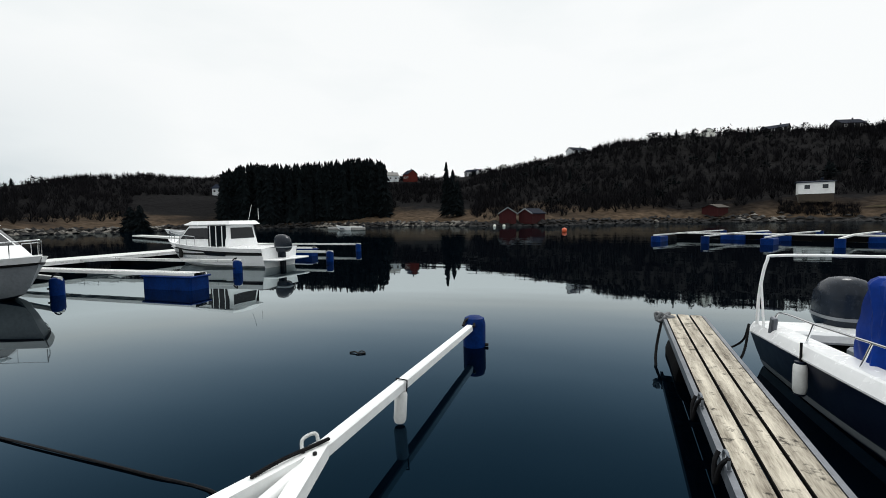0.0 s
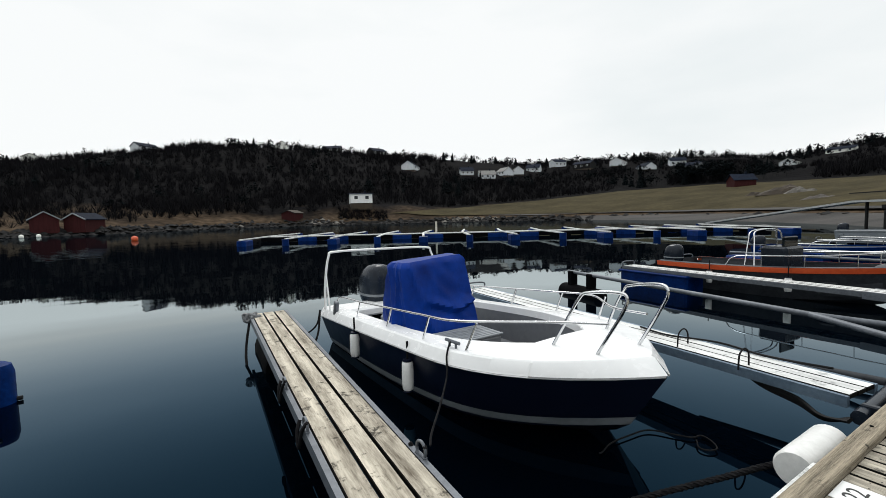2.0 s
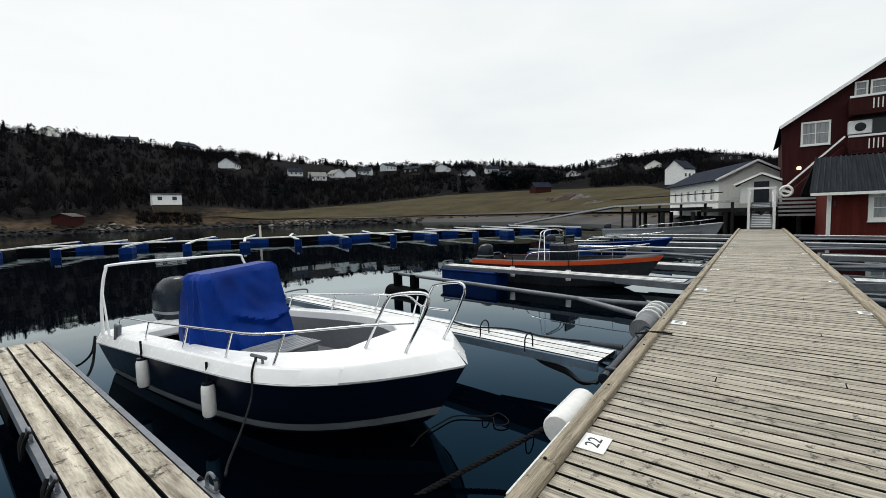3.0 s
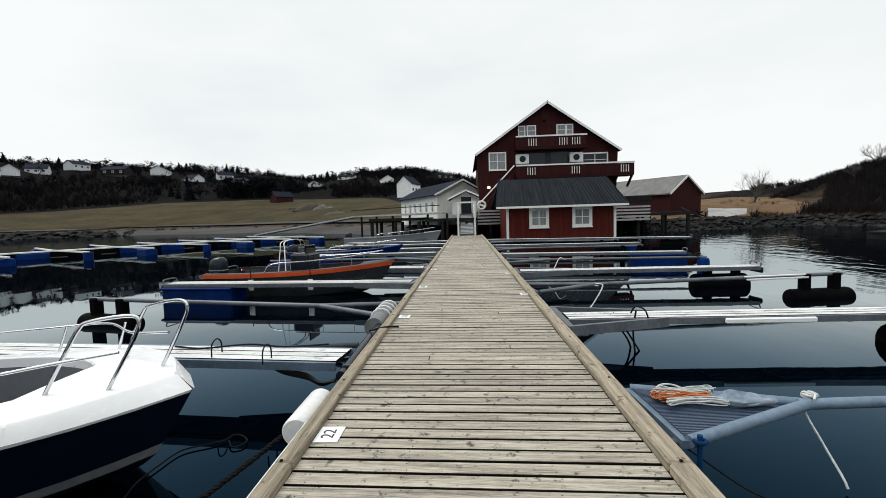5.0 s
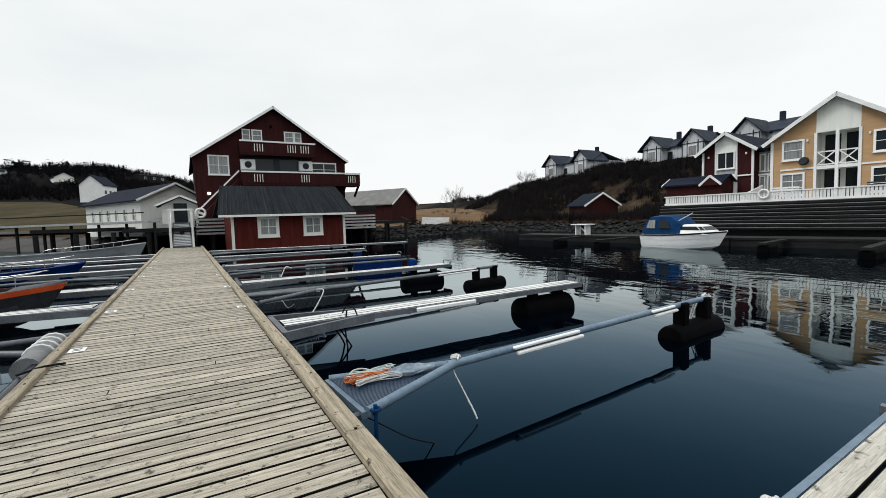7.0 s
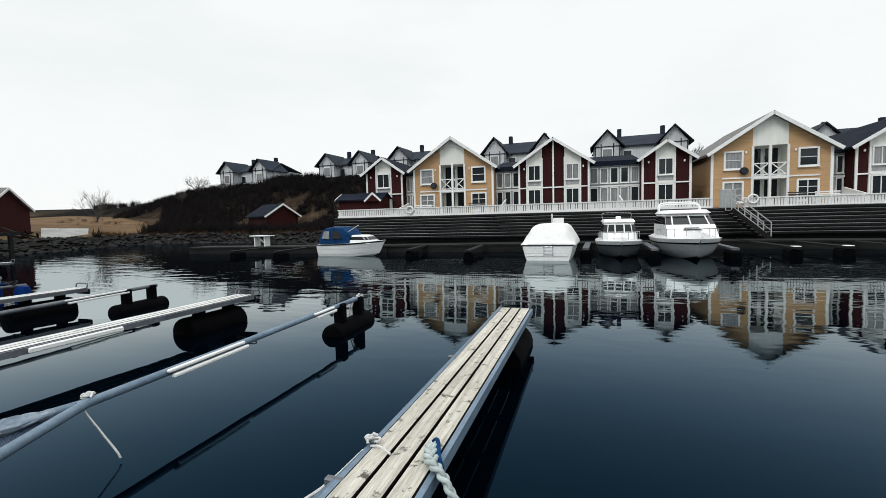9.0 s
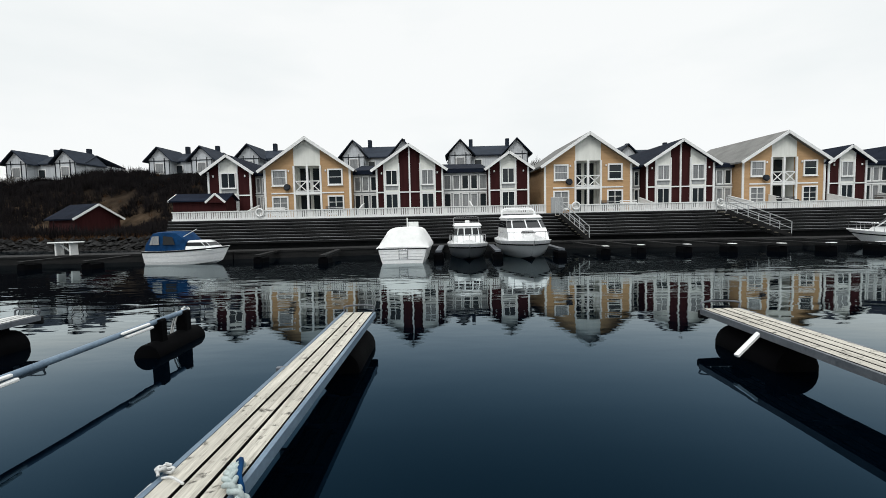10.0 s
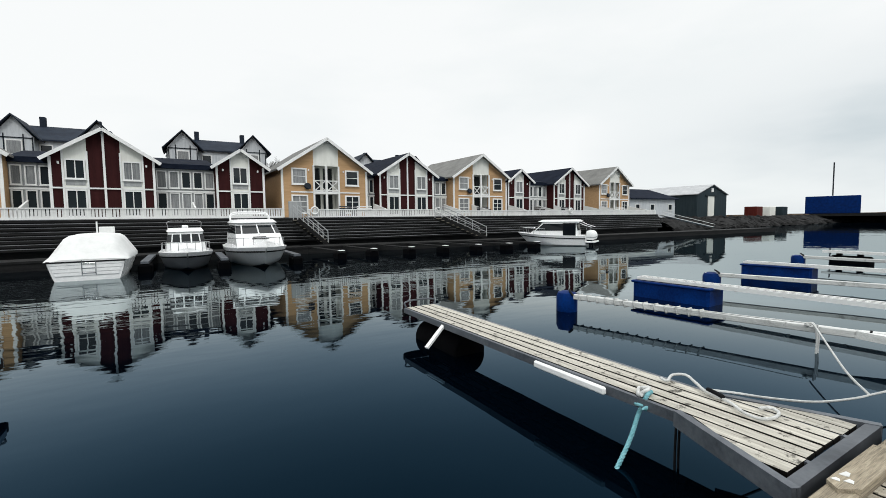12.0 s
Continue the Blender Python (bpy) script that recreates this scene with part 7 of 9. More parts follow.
hill_house(63.5, 52.8, -62, 7.8, 11.3, 13.0)
hill_house(42.6, 33.0, -62, 8.2, 11.2, 12.9)
hill_house(29.8, 18.0, -62, 8.2, 11.2, 13.0)
hill_house(15.0, 4.6, -62, 8.2, 11.0, 13.1)
hill_house(0.2, -11.0, -62, 8.0, 10.9, 12.8)
hill_house(-24.0, -36.0, -66, 7.5, 10.4, 12.2)
for _b_, _r_ in ((190.4, 62), (192.3, 63), (170.0, 70)):
    bare_tree(_r_ * math.sin(radians(_b_)), _r_ * math.cos(radians(_b_)), 4.2)

# ---- the large red house, its boathouse and the gangway at the pier's end ----
HX = 39.0
rh = thing("red_quay_house", pose(HX, -7.07, 0, 0, 0, 90), "large dark red timber house with white verges and two balconies", "house")
HW, HE, HP, HD = 5.8, 7.35, 11.45, 14.0
part("front_wall", Shape().slab([(-HW, 0, 1.0), (HW, 0, 1.0), (HW + 0.25, 0, HE - 0.1), (0, 0, HP), (-HW - 0.25, 0, HE - 0.1)], (0, -0.3, 0)), DEEPRED, rh)
for g in (-1, 1):
    part("side_wall", Shape().box(g * (HW - 0.15), -HD / 2 - 0.15, 4.1, 0.3, HD - 0.3, 6.4), DEEPRED, rh)
part("back_wall", Shape().slab([(-HW, -HD, 1.0), (HW, -HD, 1.0), (HW, -HD, HE), (0, -HD, HP), (-HW, -HD, HE)], (0, 0.3, 0)), DEEPRED, rh)
gable_roof(rh, -HW, HW, HE + 0.1, HP, HD, ROOFDARK, over=0.38, front=0.6, bw=0.18)
part("hoist_beam", Shape().box(0.2, 0.5, 10.0, 0.12, 1.0, 0.16), DEEPRED, rh)
window(rh, 4.25, 6.7, 1.3, 1.35, bars=(1, 1), pane=CURTAIN)
window(rh, -4.1, 6.55, 2.0, 1.0, bars=(1, 1), pane=PANE)
for x, w in ((2.11, 0.45), (1.29, 0.62), (-1.25, 0.62), (-1.96, 0.45)):
    window(rh, x, 9.2, w, 0.75, bars=(0, 1), pane=CURTAIN, trim=0.09)


def balcony(x0, x1, z, y1, groups, name):
    b = part(name, Shape().box((x0 + x1) / 2, y1 / 2, z - 0.08, x1 - x0, y1, 0.16), DEEPRED, rh, "red boarded balcony")
    part("front_board", Shape().box((x0 + x1) / 2, y1, z + 0.42, x1 - x0, 0.05, 0.84), DEEPRED, b)
    part("handrail", Shape().box((x0 + x1) / 2, y1 + 0.01, z + 0.92, x1 - x0 + 0.1, 0.14, 0.12), WHITE, b, "white handrail")
    for e in (x0, x1):
        part("end_board", Shape().box(e, y1 / 2, z + 0.42, 0.05, y1, 0.84), DEEPRED, b)
    for c in groups:
        for k in range(4):
            part("baluster", Shape().box(c - 0.3 + 0.2 * k, y1 + 0.035, z + 0.42, 0.055, 0.03, 0.6), CREAM, b)


balcony(-3.05, 2.72, 7.6, 1.3, (1.4, -1.15, -2.2), "upper_balcony")
balcony(-6.85, 2.75, 5.18, 1.5, (1.55, -2.1, -6.1), "lower_balcony")
# flat dark sheet on the wall: the shade under the upper balcony as colour
part("recess", Shape().box(-0.2, 0.02, 6.6, 5.0, 0.08, 1.7), OUTBOARD, rh, "dark sheet standing in for shade on the glazed balcony front")
for x in (1.0, -1.2):
    part("glazed_door", Shape().box(x, 0.08, 6.65, 1.7, 0.05, 1.3), PANE, rh)
for x in (2.15, -2.4):
    hp = part("heat_pump", Shape().soft(x, 0.35, 6.75, 1.1, 0.5, 0.85, 0.04), WHITE, rh, "white heat pump unit")
    part("fan_grille", Shape().tube([(x, 0.6, 6.75), (x, 0.63, 6.75)], 0.27, 14), OUTBOARD, hp)
for x in (-5.6, -6.8):
    part("balcony_bracket", Shape().beam((x, 0.1, 4.2), (x, 1.4, 5.2), 0.14, 0.16), DEEPRED, rh)
part("stair_rail", Shape().beam((2.9, 1.0, 6.2), (5.9, 1.6, 3.1), 0.06, 0.1), WHITE, rh, "white outer stair rail")
part("stair_flight", Shape().beam((2.9, 1.0, 5.5), (5.9, 1.6, 2.4), 0.3, 0.22), DEEPRED, rh, "red outer stair")
lamp = part("wall_lamp", Shape().soft(5.05, 0.15, 4.46, 0.24, 0.14, 0.22, 0.04), GLOW, rh, "lit wall lamp")

BX = 31.0
bo = thing("boathouse", pose(BX, -6.52, 0, 0, 0, 90), "bright red boathouse with a dark ribbed roof on piles", "boathouse")
W2 = 3.75
part("front_wall", Shape().box(0, -0.1, 1.35, 2 * W2, 0.2, 2.4), REDWOOD, bo)
for g in (-1, 1):
    part("side_wall", Shape().slab([(g * W2, 0, 0.15), (g * W2, -5.6, 0.15), (g * W2, -5.6, 2.5), (g * W2, -2.8, 4.55), (g * W2, 0, 2.5)], (-g * 0.2, 0, 0)), REDWOOD, bo)
    part("corner_board", Shape().box(g * (W2 - 0.08), 0.03, 1.32, 0.17, 0.08, 2.36), CREAM, bo, "white corner board")
part("back_wall", Shape().box(0, -5.6, 1.35, 2 * W2, 0.2, 2.4), REDWOOD, bo)
_rf = part("roof", Shape().slab([(-W2 - 0.6, 0.75, 2.45), (W2 + 0.75, 0.75, 2.45), (W2 + 0.3, -2.8, 4.55), (-W2 - 0.2, -2.8, 4.55)], (0, 0, 0.1)).slab([(-W2 - 0.6, -6.3, 2.45), (W2 + 0.75, -6.3, 2.45), (W2 + 0.3, -2.8, 4.55), (-W2 - 0.2, -2.8, 4.55)], (0, 0, 0.1)), RIBROOF, bo)
for k in range(38):
    f = k / 37
    part("roof_rib", Shape().beam((lerp(-W2 - 0.6, W2 + 0.75, f), 0.75, 2.58), (lerp(-W2 - 0.2, W2 + 0.3, f), -2.8, 4.68), 0.07, 0.05), RIBROOF, _rf)
part("fascia", Shape().box(0.07, 0.78, 2.5, 2 * W2 + 1.35, 0.04, 0.14), CREAM, bo)
for x in (1.5, -1.45):
    window(bo, x, 1.75, 0.95, 1.0, frame=CREAM, bars=(1, 1), pane=CURTAIN, trim=0.2, y=0.02)
for x in (-3.4, -1.1, 1.1, 3.4):
    part("support_post", Shape().tube([(x, -0.3, -1.0), (x, -0.3, 0.2)], 0.14, 8), DARKWOOD, bo)
part("gutter_mark", Shape().box(3.45, 0.05, 2.0, 0.06, 0.04, 0.3), INK, bo)

wb = thing("white_warehouse", pose(45.0, 2.95, 0, 0, 0, -65), "long low white warehouse with a dark roof and small windows", "warehouse")
WW, WL, WE, WP = 5.45, 12.8, 4.45, 5.75
for _y in (0.0, WL - 0.2):
    part("gable_wall", Shape().slab([(0, _y, 1.2), (WW, _y, 1.2), (WW, _y, WE), (WW / 2, _y, WP), (0, _y, WE)], (0, 0.2, 0)), CREAM, wb)
for _x in (0.0, WW - 0.2):
    part("long_wall", Shape().span(_x, _x + 0.2, 0.2, WL - 0.2, 1.2, WE), CREAM, wb)
for _g in (-1, 1):
    _e = WW / 2 + _g * (WW / 2 + 0.45)
    part("roof", Shape().slab([(WW / 2, -0.5, WP), (WW / 2, WL + 0.5, WP), (_e, WL + 0.5, WE - 0.27), (_e, -0.5, WE - 0.27)], (0, 0, 0.12)), ROOFDARK, wb)
    part("bargeboard", Shape().beam((WW / 2, -0.52, WP + 0.06), (_e, -0.52, WE - 0.2), 0.05, 0.16), WHITE, wb)
for _k in range(6):
    window(wb, 1.3 + 1.9 * _k, 3.1, 0.5, 1.0, bars=(0, 1), pane=CURTAIN, trim=0.07, m=pose(0, 0, 0, 0, 0, 90))
part("wall_board", Shape().box(1.6, -0.02, 3.0, 0.9, 0.04, 0.5), WHITE, wb)

gate = thing("gangway", pose(34.6, 0, 0), "white gangway ramp rising to a small roofed gatehouse", "gangway")
part("ramp", Shape().beam((0.1, 0.0, 0.56), (4.6, 0.0, 2.2), 1.15, 0.12), GALV, gate)
for k in range(15):
    part("ramp_cleat", Shape().beam((0.3 + 0.28 * k, -0.5, 0.68 + 0.102 * k), (0.3 + 0.28 * k, 0.5, 0.68 + 0.102 * k), 0.15, 0.05), WHITE, gate)
for g in (-1, 1):
    part("side_panel", Shape().slab([(0.1, g * 0.62, 0.55), (4.6, g * 0.62, 2.2), (4.6, g * 0.62, 3.1), (0.1, g * 0.62, 1.45)], (0, g * 0.05, 0)), WHITE, gate, "white side panel of the ramp")
    part("gate_post", Shape().box(0.15, g * 0.66, 1.8, 0.14, 0.14, 2.6), WHITE, gate)
part("gate_wall", Shape().slab([(5.2, -1.2, 2.2), (5.2, 1.25, 2.2), (5.2, 1.25, 3.6), (5.2, 0.02, 4.2), (5.2, -1.2, 3.6)], (0.2, 0, 0)), CREAM, gate)
part("gate_door", Shape().box(5.15, 0.0, 3.0, 0.08, 0.9, 1.5), OUTBOARD, gate)
part("gate_roof", Shape().slab([(4.6, 0, 4.25), (7.6, 0, 4.25), (7.6, 1.6, 3.5), (4.6, 1.6, 3.5)], (0, 0, 0.1)).slab([(4.6, 0, 4.25), (7.6, 0, 4.25), (7.6, -1.6, 3.5), (4.6, -1.6, 3.5)], (0, 0, 0.1)), ROOFDARK, gate)
part("gate_verge", Shape().beam((4.55, 0, 4.32), (4.55, 1.65, 3.55), 0.05, 0.14).beam((4.55, 0, 4.32), (4.55, -1.65, 3.55), 0.05, 0.14), WHITE, gate)
part("lintel", Shape().box(0.15, 0, 3.1, 0.16, 1.5, 0.12), WHITE, gate)
ring = thing("life_ring", pose(34.9, -1.22, 2.85), "white life ring hung beside the gangway", "life ring", "life rings")
part("ring", Shape().tube(arc((0, 0, 0), 0.3, 0, 360, 22, (0, 1, 0), (0, 0, 1)), 0.075, 8, False), WHITE, ring, smooth=60)
part("plate", Shape().box(0.02, 0, 0, 0.02, 0.5, 0.16, pose(0, 0, 0, 20)), WHITE, ring)
qd = thing("timber_quay", pose(36.0, 0, 0), "dark timber quay on piles beneath the red house", "quay")
part("quay_deck", Shape().box(9.0, -7.5, 1.75, 16.5, 22.0, 0.25), DARKWOOD, qd)
part("quay_deck_north", Shape().box(10.0, 6.0, 1.9, 16, 5, 0.25), DARKWOOD, qd)
for k in range(14):
    for dx in (0.9, 5.0):
        part("support_post", Shape().tube([(dx, 8.0 - 2.0 * k, -1.5), (dx, 8.0 - 2.0 * k, 1.7)], 0.15, 8), DARKWOOD, qd)
for y0, y1 in ((-0.9, -2.9), (-11.2, -14.8)):
    for k in range(5):
        part("screen_board", Shape().box(0.4, (y0 + y1) / 2, 1.35 + 0.26 * k, 0.05, abs(y1 - y0), 0.14), GREYBOARD, qd)
    for y in (y0, y1):
        part("screen_post", Shape().box(0.45, y, 1.5, 0.1, 0.1, 1.9), DARKWOOD, qd)
part("screen_roof", Shape().box(1.2, -13.0, 3.0, 1.8, 3.8, 0.5), DARKWOOD, qd)
br = thing("access_bridge", pose(36.5, 1.6, 0), "long low timber footbridge along the stony shore", "bridge")
part("walkway", Shape().beam((0, 0, 2.35), (6, 9.0, 2.3), 1.2, 0.14).beam((6, 9.0, 2.3), (12, 22.0, 0.6), 1.2, 0.14), GREYBOARD, br)
part("top_rail", Shape().beam((0, 0.6, 3.0), (6, 9.6, 2.9), 0.07, 0.07), DARKWOOD, br)
for k in range(6):
    part("support_post", Shape().tube([(1.1 * k, 1.7 * k, -0.5), (1.1 * k, 1.7 * k, 2.3)], 0.1, 7), DARKWOOD, br)

# ---- far pontoons and their blue floats ----
fp = thing("far_pontoon", pose(0, 0, 0), "long far pontoon with white fingers on blue floats", "pontoon")
A, B = Vector((8.0, 43.0, 0)), Vector((46.0, 17.5, 0))
part("walkway", Shape().beam(A + Vector((0, 0, 0.45)), B + Vector((0, 0, 0.45)), 0.7, 0.08), WHITEPLANK, fp)
part("under_beam", Shape().beam(A + Vector((0, 0, 0.2)), B + Vector((0, 0, 0.24)), 0.8, 0.34), BLACKFLOAT, fp)
_dir = (B - A).normalized()
_nrm = Vector((_dir.y, -_dir.x, 0))
if _nrm.y > 0:
    _nrm = -_nrm
for k in range(16):
    p = lerp(A, B, (k + 0.5) / 16)
    part("float", Shape().soft(0, 0, 0.1, 1.7, 1.1, 0.54, 0.05, Matrix.Translation(p) @ pose(0, 0, 0, 0, 0, math.degrees(math.atan2(_dir.y, _dir.x)))), BLUEFLOAT if k % 3 else BLACKFLOAT, fp)
for k in range(13):
    p = lerp(A, B, (k + 0.2) / 13)
    for g, ln in ((1, 6.6), (-1, 6.8)):
        q = p + _nrm * g * ln + _dir * 0.4
        f = thing("pontoon_finger", pose(*p), "white beam finger of the far pontoon with a blue float", "mooring finger", "far pontoon fingers")
        part("beam", Shape().beam((0, 0, 0.5), tuple(q - p + Vector((0, 0, 0.5))), 0.18, 0.09), WHITEPLANK, f)
        e = q - p
        if (k + (g > 0)) % 2:
            part("float", Shape().soft(0, 0, 0.12, 0.7, 1.5, 0.6, 0.05, Matrix.Translation(e * 0.86) @ pose(0, 0, 0, 0, 0, math.degrees(math.atan2(-e.x, e.y)))), BLUEFLOAT, f)
        else:
            part("float", Shape().tube([(e.x, e.y, -0.2), (e.x, e.y, 0.5)], 0.26, 12), BLUEFLOAT, f, smooth=40)
po = thing("mooring_post", pose(21.5, 34.5, 0), "thin pale mooring post standing by the far pontoon", "post")
part("pole", Shape().tube([(0, 0, -1), (0, 0, 1.5)], 0.09, 8), PALE, po, smooth=60)

wp = thing("west_pontoon", pose(-21.5, 0, 0), "white pontoon reaching out on the western side", "pontoon")
part("walkway", Shape().box(0, 13.0, 0.42, 1.8, 26, 0.16), WHITEPLANK, wp)
for k in range(5):
    part("float", Shape().soft(0, 2.5 + 5 * k, 0.1, 1.5, 3.0, 0.5, 0.06), BLACKFLOAT, wp)
for y, y1, tip, kind in ((10.2, 8.9, -14.0, "barrel"), (10.65, 10.65, -10.75, "box"), (14.3, 14.3, -12.65, "barrel"), (19.2, 19.2, -11.6, "barrel"), (22.0, 22.0, -14.5, "box"), (25.5, 25.5, -13.5, "barrel")):
    if kind == "box":
        plank_finger((-20.6, y), (tip, y1), "white plank mooring finger over a blue box float", WHITEPLANK, WHITE, w=0.42, flo="box", hoop=False)
    else:
        pipe_boom((-20.6, y), (tip, y1), 0.5, 1.4, _wb, WHITEPLANK, square=True, flo="barrel", z=0.46, w=0.12)
fq = thing("outer_pontoon", pose(-46, 40, 0, 0, 0, -25), "low white pontoon far out in the bay", "pontoon")
part("walkway", Shape().box(0, 0, 0.3, 34, 1.4, 0.2), WHITEPLANK, fq)
part("float", Shape().box(0, 0, 0.08, 33, 1.1, 0.3), BLACKFLOAT, fq)
fb = thing("shore_jetty", pose(-49, 84, 0, 0, 0, -35), "low stone jetty with small white boats", "jetty")
part("jetty", Shape().soft(0, 0, 0.3, 16, 1.5, 0.6, 0.1), CONCRETE, fb)
for _x, _y, _l in ((-44.0, 82.5, 5.5), (-66.0, 62.0, 6.0), (-58.0, 66.0, 5.0)):
    b, _hh = open_boat(_x, _y, 200, _l, 1.9, "small white motor boat moored far across the bay", GEL, GEL, GELGREY, top=0.7, bow=0.95, rails=False, motor=True)
for _x, _y, _m in ((-2.4, 62.0, ORANGE), (-19.5, 100.0, CREAM), (-17.5, 101.0, CREAM)):
    bu = thing("mooring_buoy", pose(_x, _y, 0), "small round mooring buoy on the water", "buoy", "mooring buoys")
    part("ball", Shape().loft([[(0.36 * math.cos(a) * math.cos(e), 0.36 * math.sin(a) * math.cos(e), 0.2 + 0.36 * math.sin(e)) for a in (k * 6.283 / 12 for k in range(12))] for e in (-1.5, -0.8, -0.3, 0.3, 0.8, 1.5)], True, True), _m, bu, smooth=60)

# ---- the hangar, the long blue hall and the yard in the west ----
ha = thing("hangar", pose(-98.4, -52.0, 0, 0, 0, 0), "dark green sheet-clad hangar with a pale roof and tall door", "hangar")
HGN = stuff_of("dark_green_cladding", (0.012, 0.022, 0.028), (0.026, 0.042, 0.05), 0.6, size=2.0, grain=(5, 5, 0.5), bump=0.2, spec=0.15)
part("front_wall", Shape().slab([(-5.6, 0, 1.0), (5.6, 0, 1.0), (5.6, 0, 6.5), (0, 0, 8.5), (-5.6, 0, 6.5)], (0, -0.3, 0)), HGN, ha)
for _g in (-1, 1):
    part("side_wall", Shape().box(_g * 5.45, -7.3, 3.75, 0.25, 14, 5.5), HGN, ha)
part("back_wall", Shape().slab([(-5.3, -14.0, 1.0), (5.3, -14.0, 1.0), (5.3, -14.0, 6.4), (0, -14.0, 8.4), (-5.3, -14.0, 6.4)], (0, -0.3, 0)), HGN, ha)
part("roof", Shape().slab([(5.9, 0.3, 6.42), (0, 0.3, 8.52), (0, -14.6, 8.52), (5.9, -14.6, 6.42)], (0, 0, 0.15)).slab([(-5.9, 0.3, 6.42), (0, 0.3, 8.52), (0, -14.6, 8.52), (-5.9, -14.6, 6.42)], (0, 0, 0.15)), ROOFPALE, ha)
part("door", Shape().box(0.6, 0.06, 4.0, 2.3, 0.12, 4.2), CREAM, ha)
part("door_head", Shape().box(0.6, 0.1, 6.25, 4.2, 0.2, 0.3), HGN, ha)
part("gable_sign", Shape().box(0.1, 0.06, 7.4, 0.8, 0.08, 0.8), WHITE, ha)
lh = thing("low_store", pose(-66.4, -44.0, 0), "low white store with a dark roof beside the hangar", "store")
part("wall", Shape().box(0, -4, 3.3, 11.6, 8, 3.2), HILLWHITE, lh)
part("roof", Shape().slab([(-6.2, 0.5, 4.75), (6.2, 0.5, 4.75), (6.2, -4, 6.5), (-4.4, -4, 6.5)], (0, 0, 0.15)).slab([(-6.2, -8.5, 4.75), (6.2, -8.5, 4.75), (6.2, -4, 6.5), (-4.4, -4, 6.5)], (0, 0, 0.15)), ROOFDARK, lh)
for x in (-4.4, 0.3, 4.0):
    window(lh, x, 3.5, 0.9, 0.8, bars=(0, 0))
bs = thing("blue_hall", pose(-157.0, -51.0, 0, 0, 0, 18), "long blue industrial hall at the water's edge", "hall")
part("wall", Shape().soft(0, 0, 4.25, 46, 10, 4.2, 0.1), BLUEFLOAT, bs)
for _i in range(21):
    part("wall_rib", Shape().box(-21.0 + 2.1 * _i, 5.03, 4.25, 0.12, 0.1, 4.0), BLUEFLOAT, bs)
part("mast", Shape().tube([(3, 0, 7), (3, 0, 16)], 0.16, 8).beam((2.2, 0, 13.5), (3.8, 0, 13.5), 0.1, 0.1), OUTBOARD, bs)
part("dark_quay", Shape().box(0, 4, 1.85, 60, 16, 0.6), DARKWOOD, bs)
for _i in range(20):
    part("pile", Shape().tube([(-28.5 + 3.0 * _i, 11.5, -1.5), (-28.5 + 3.0 * _i, 11.5, 1.6)], 0.22, 8), DARKWOOD, bs)
for _x, _m in ((-111.5, REDWOOD), (-117.5, CREAM), (-123.5, HGN)):
    v = thing("parked_container", pose(_x, -50.0, 1.6, 0, 0, 10), "weathered container standing in the quay yard", "container", "yard containers")
    part("body", Shape().soft(0, 0, 1.15, 4.4, 2.4, 2.3, 0.08), _m, v)
_rows = []
for _i in range(61):
    x = lerp(-60, -150, _i / 60)
    y = lerp(-40.5, -47.0, _i / 60)
    _rows.append([(x, y + d + 0.6 * noise.noise(Vector((x * 0.3, d, 2))), h + 0.45 * noise.noise(Vector((x * 0.4, d * 0.7, 8)))) for d, h in ((5.5, -0.8), (4.2, 0.25), (3.0, 0.9), (1.5, 1.5), (0.0, 1.75), (-4.0, 1.7), (-9.0, 1.5))])
yb = part("rock_bank", Shape().loft(_rows), SCREE, None, kind="structure")
tagged(yb, "dark rubble bank along the outer quay", "bank")
rub = Shape()
for _ in range(900):
    x = rng.uniform(-150, -60)
    y = lerp(-40.5, -47.0, (-60 - x) / 90) + rng.uniform(0.5, 4.6)
    z, q = 1.75 - 0.42 * max(0.0, y - lerp(-40.5, -47.0, (-60 - x) / 90) - 0.6), rng.uniform(0.25, 0.75)
    ring = [(x + q * math.cos(a) * rng.uniform(0.7, 1.3), y + q * math.sin(a) * rng.uniform(0.7, 1.3), z + q * rng.uniform(-0.4, 0.2)) for a in (k * 6.283 / 6 for k in range(6))]
    rub.add(ring + [(x, y, z + q * rng.uniform(0.3, 0.6))], [(i, (i + 1) % 6, 6) for i in range(6)])
tagged(part("bank_rubble", rub, SCREE, None, kind="stuff"), "tumbled grey stones on the outer bank", "stones")


# ---- small things on and round the pier ----
def rope(name, pts, r, material, label, n=5, lay=True):
    """A laid rope through a few points, sagging as the points say."""
    line = bend(pts, n)
    o = line[0].copy()
    t = thing(name, Matrix.Translation(o), label, "rope", "mooring ropes")
    s = Shape()
    if lay and r > 0.012:
        fine = bend(pts, n * 5)
        for k in range(3):
            q, u = [], None
            for i, p in enumerate(fine):
                d = (fine[min(i + 1, len(fine) - 1)] - fine[max(i - 1, 0)]).normalized()
                u = d.orthogonal().normalized() if u is None else (u - d * u.dot(d)).normalized()
                w, a = d.cross(u), i * 0.9 + k * 2.094
                q.append(p - o + (u * math.cos(a) + w * math.sin(a)) * r * 0.5)
            s.tube(q, r * 0.55, 5)
    else:
        s.tube([p - o for p in line], r, 6)
    part("strand", s, material, t, smooth=60)
    return t


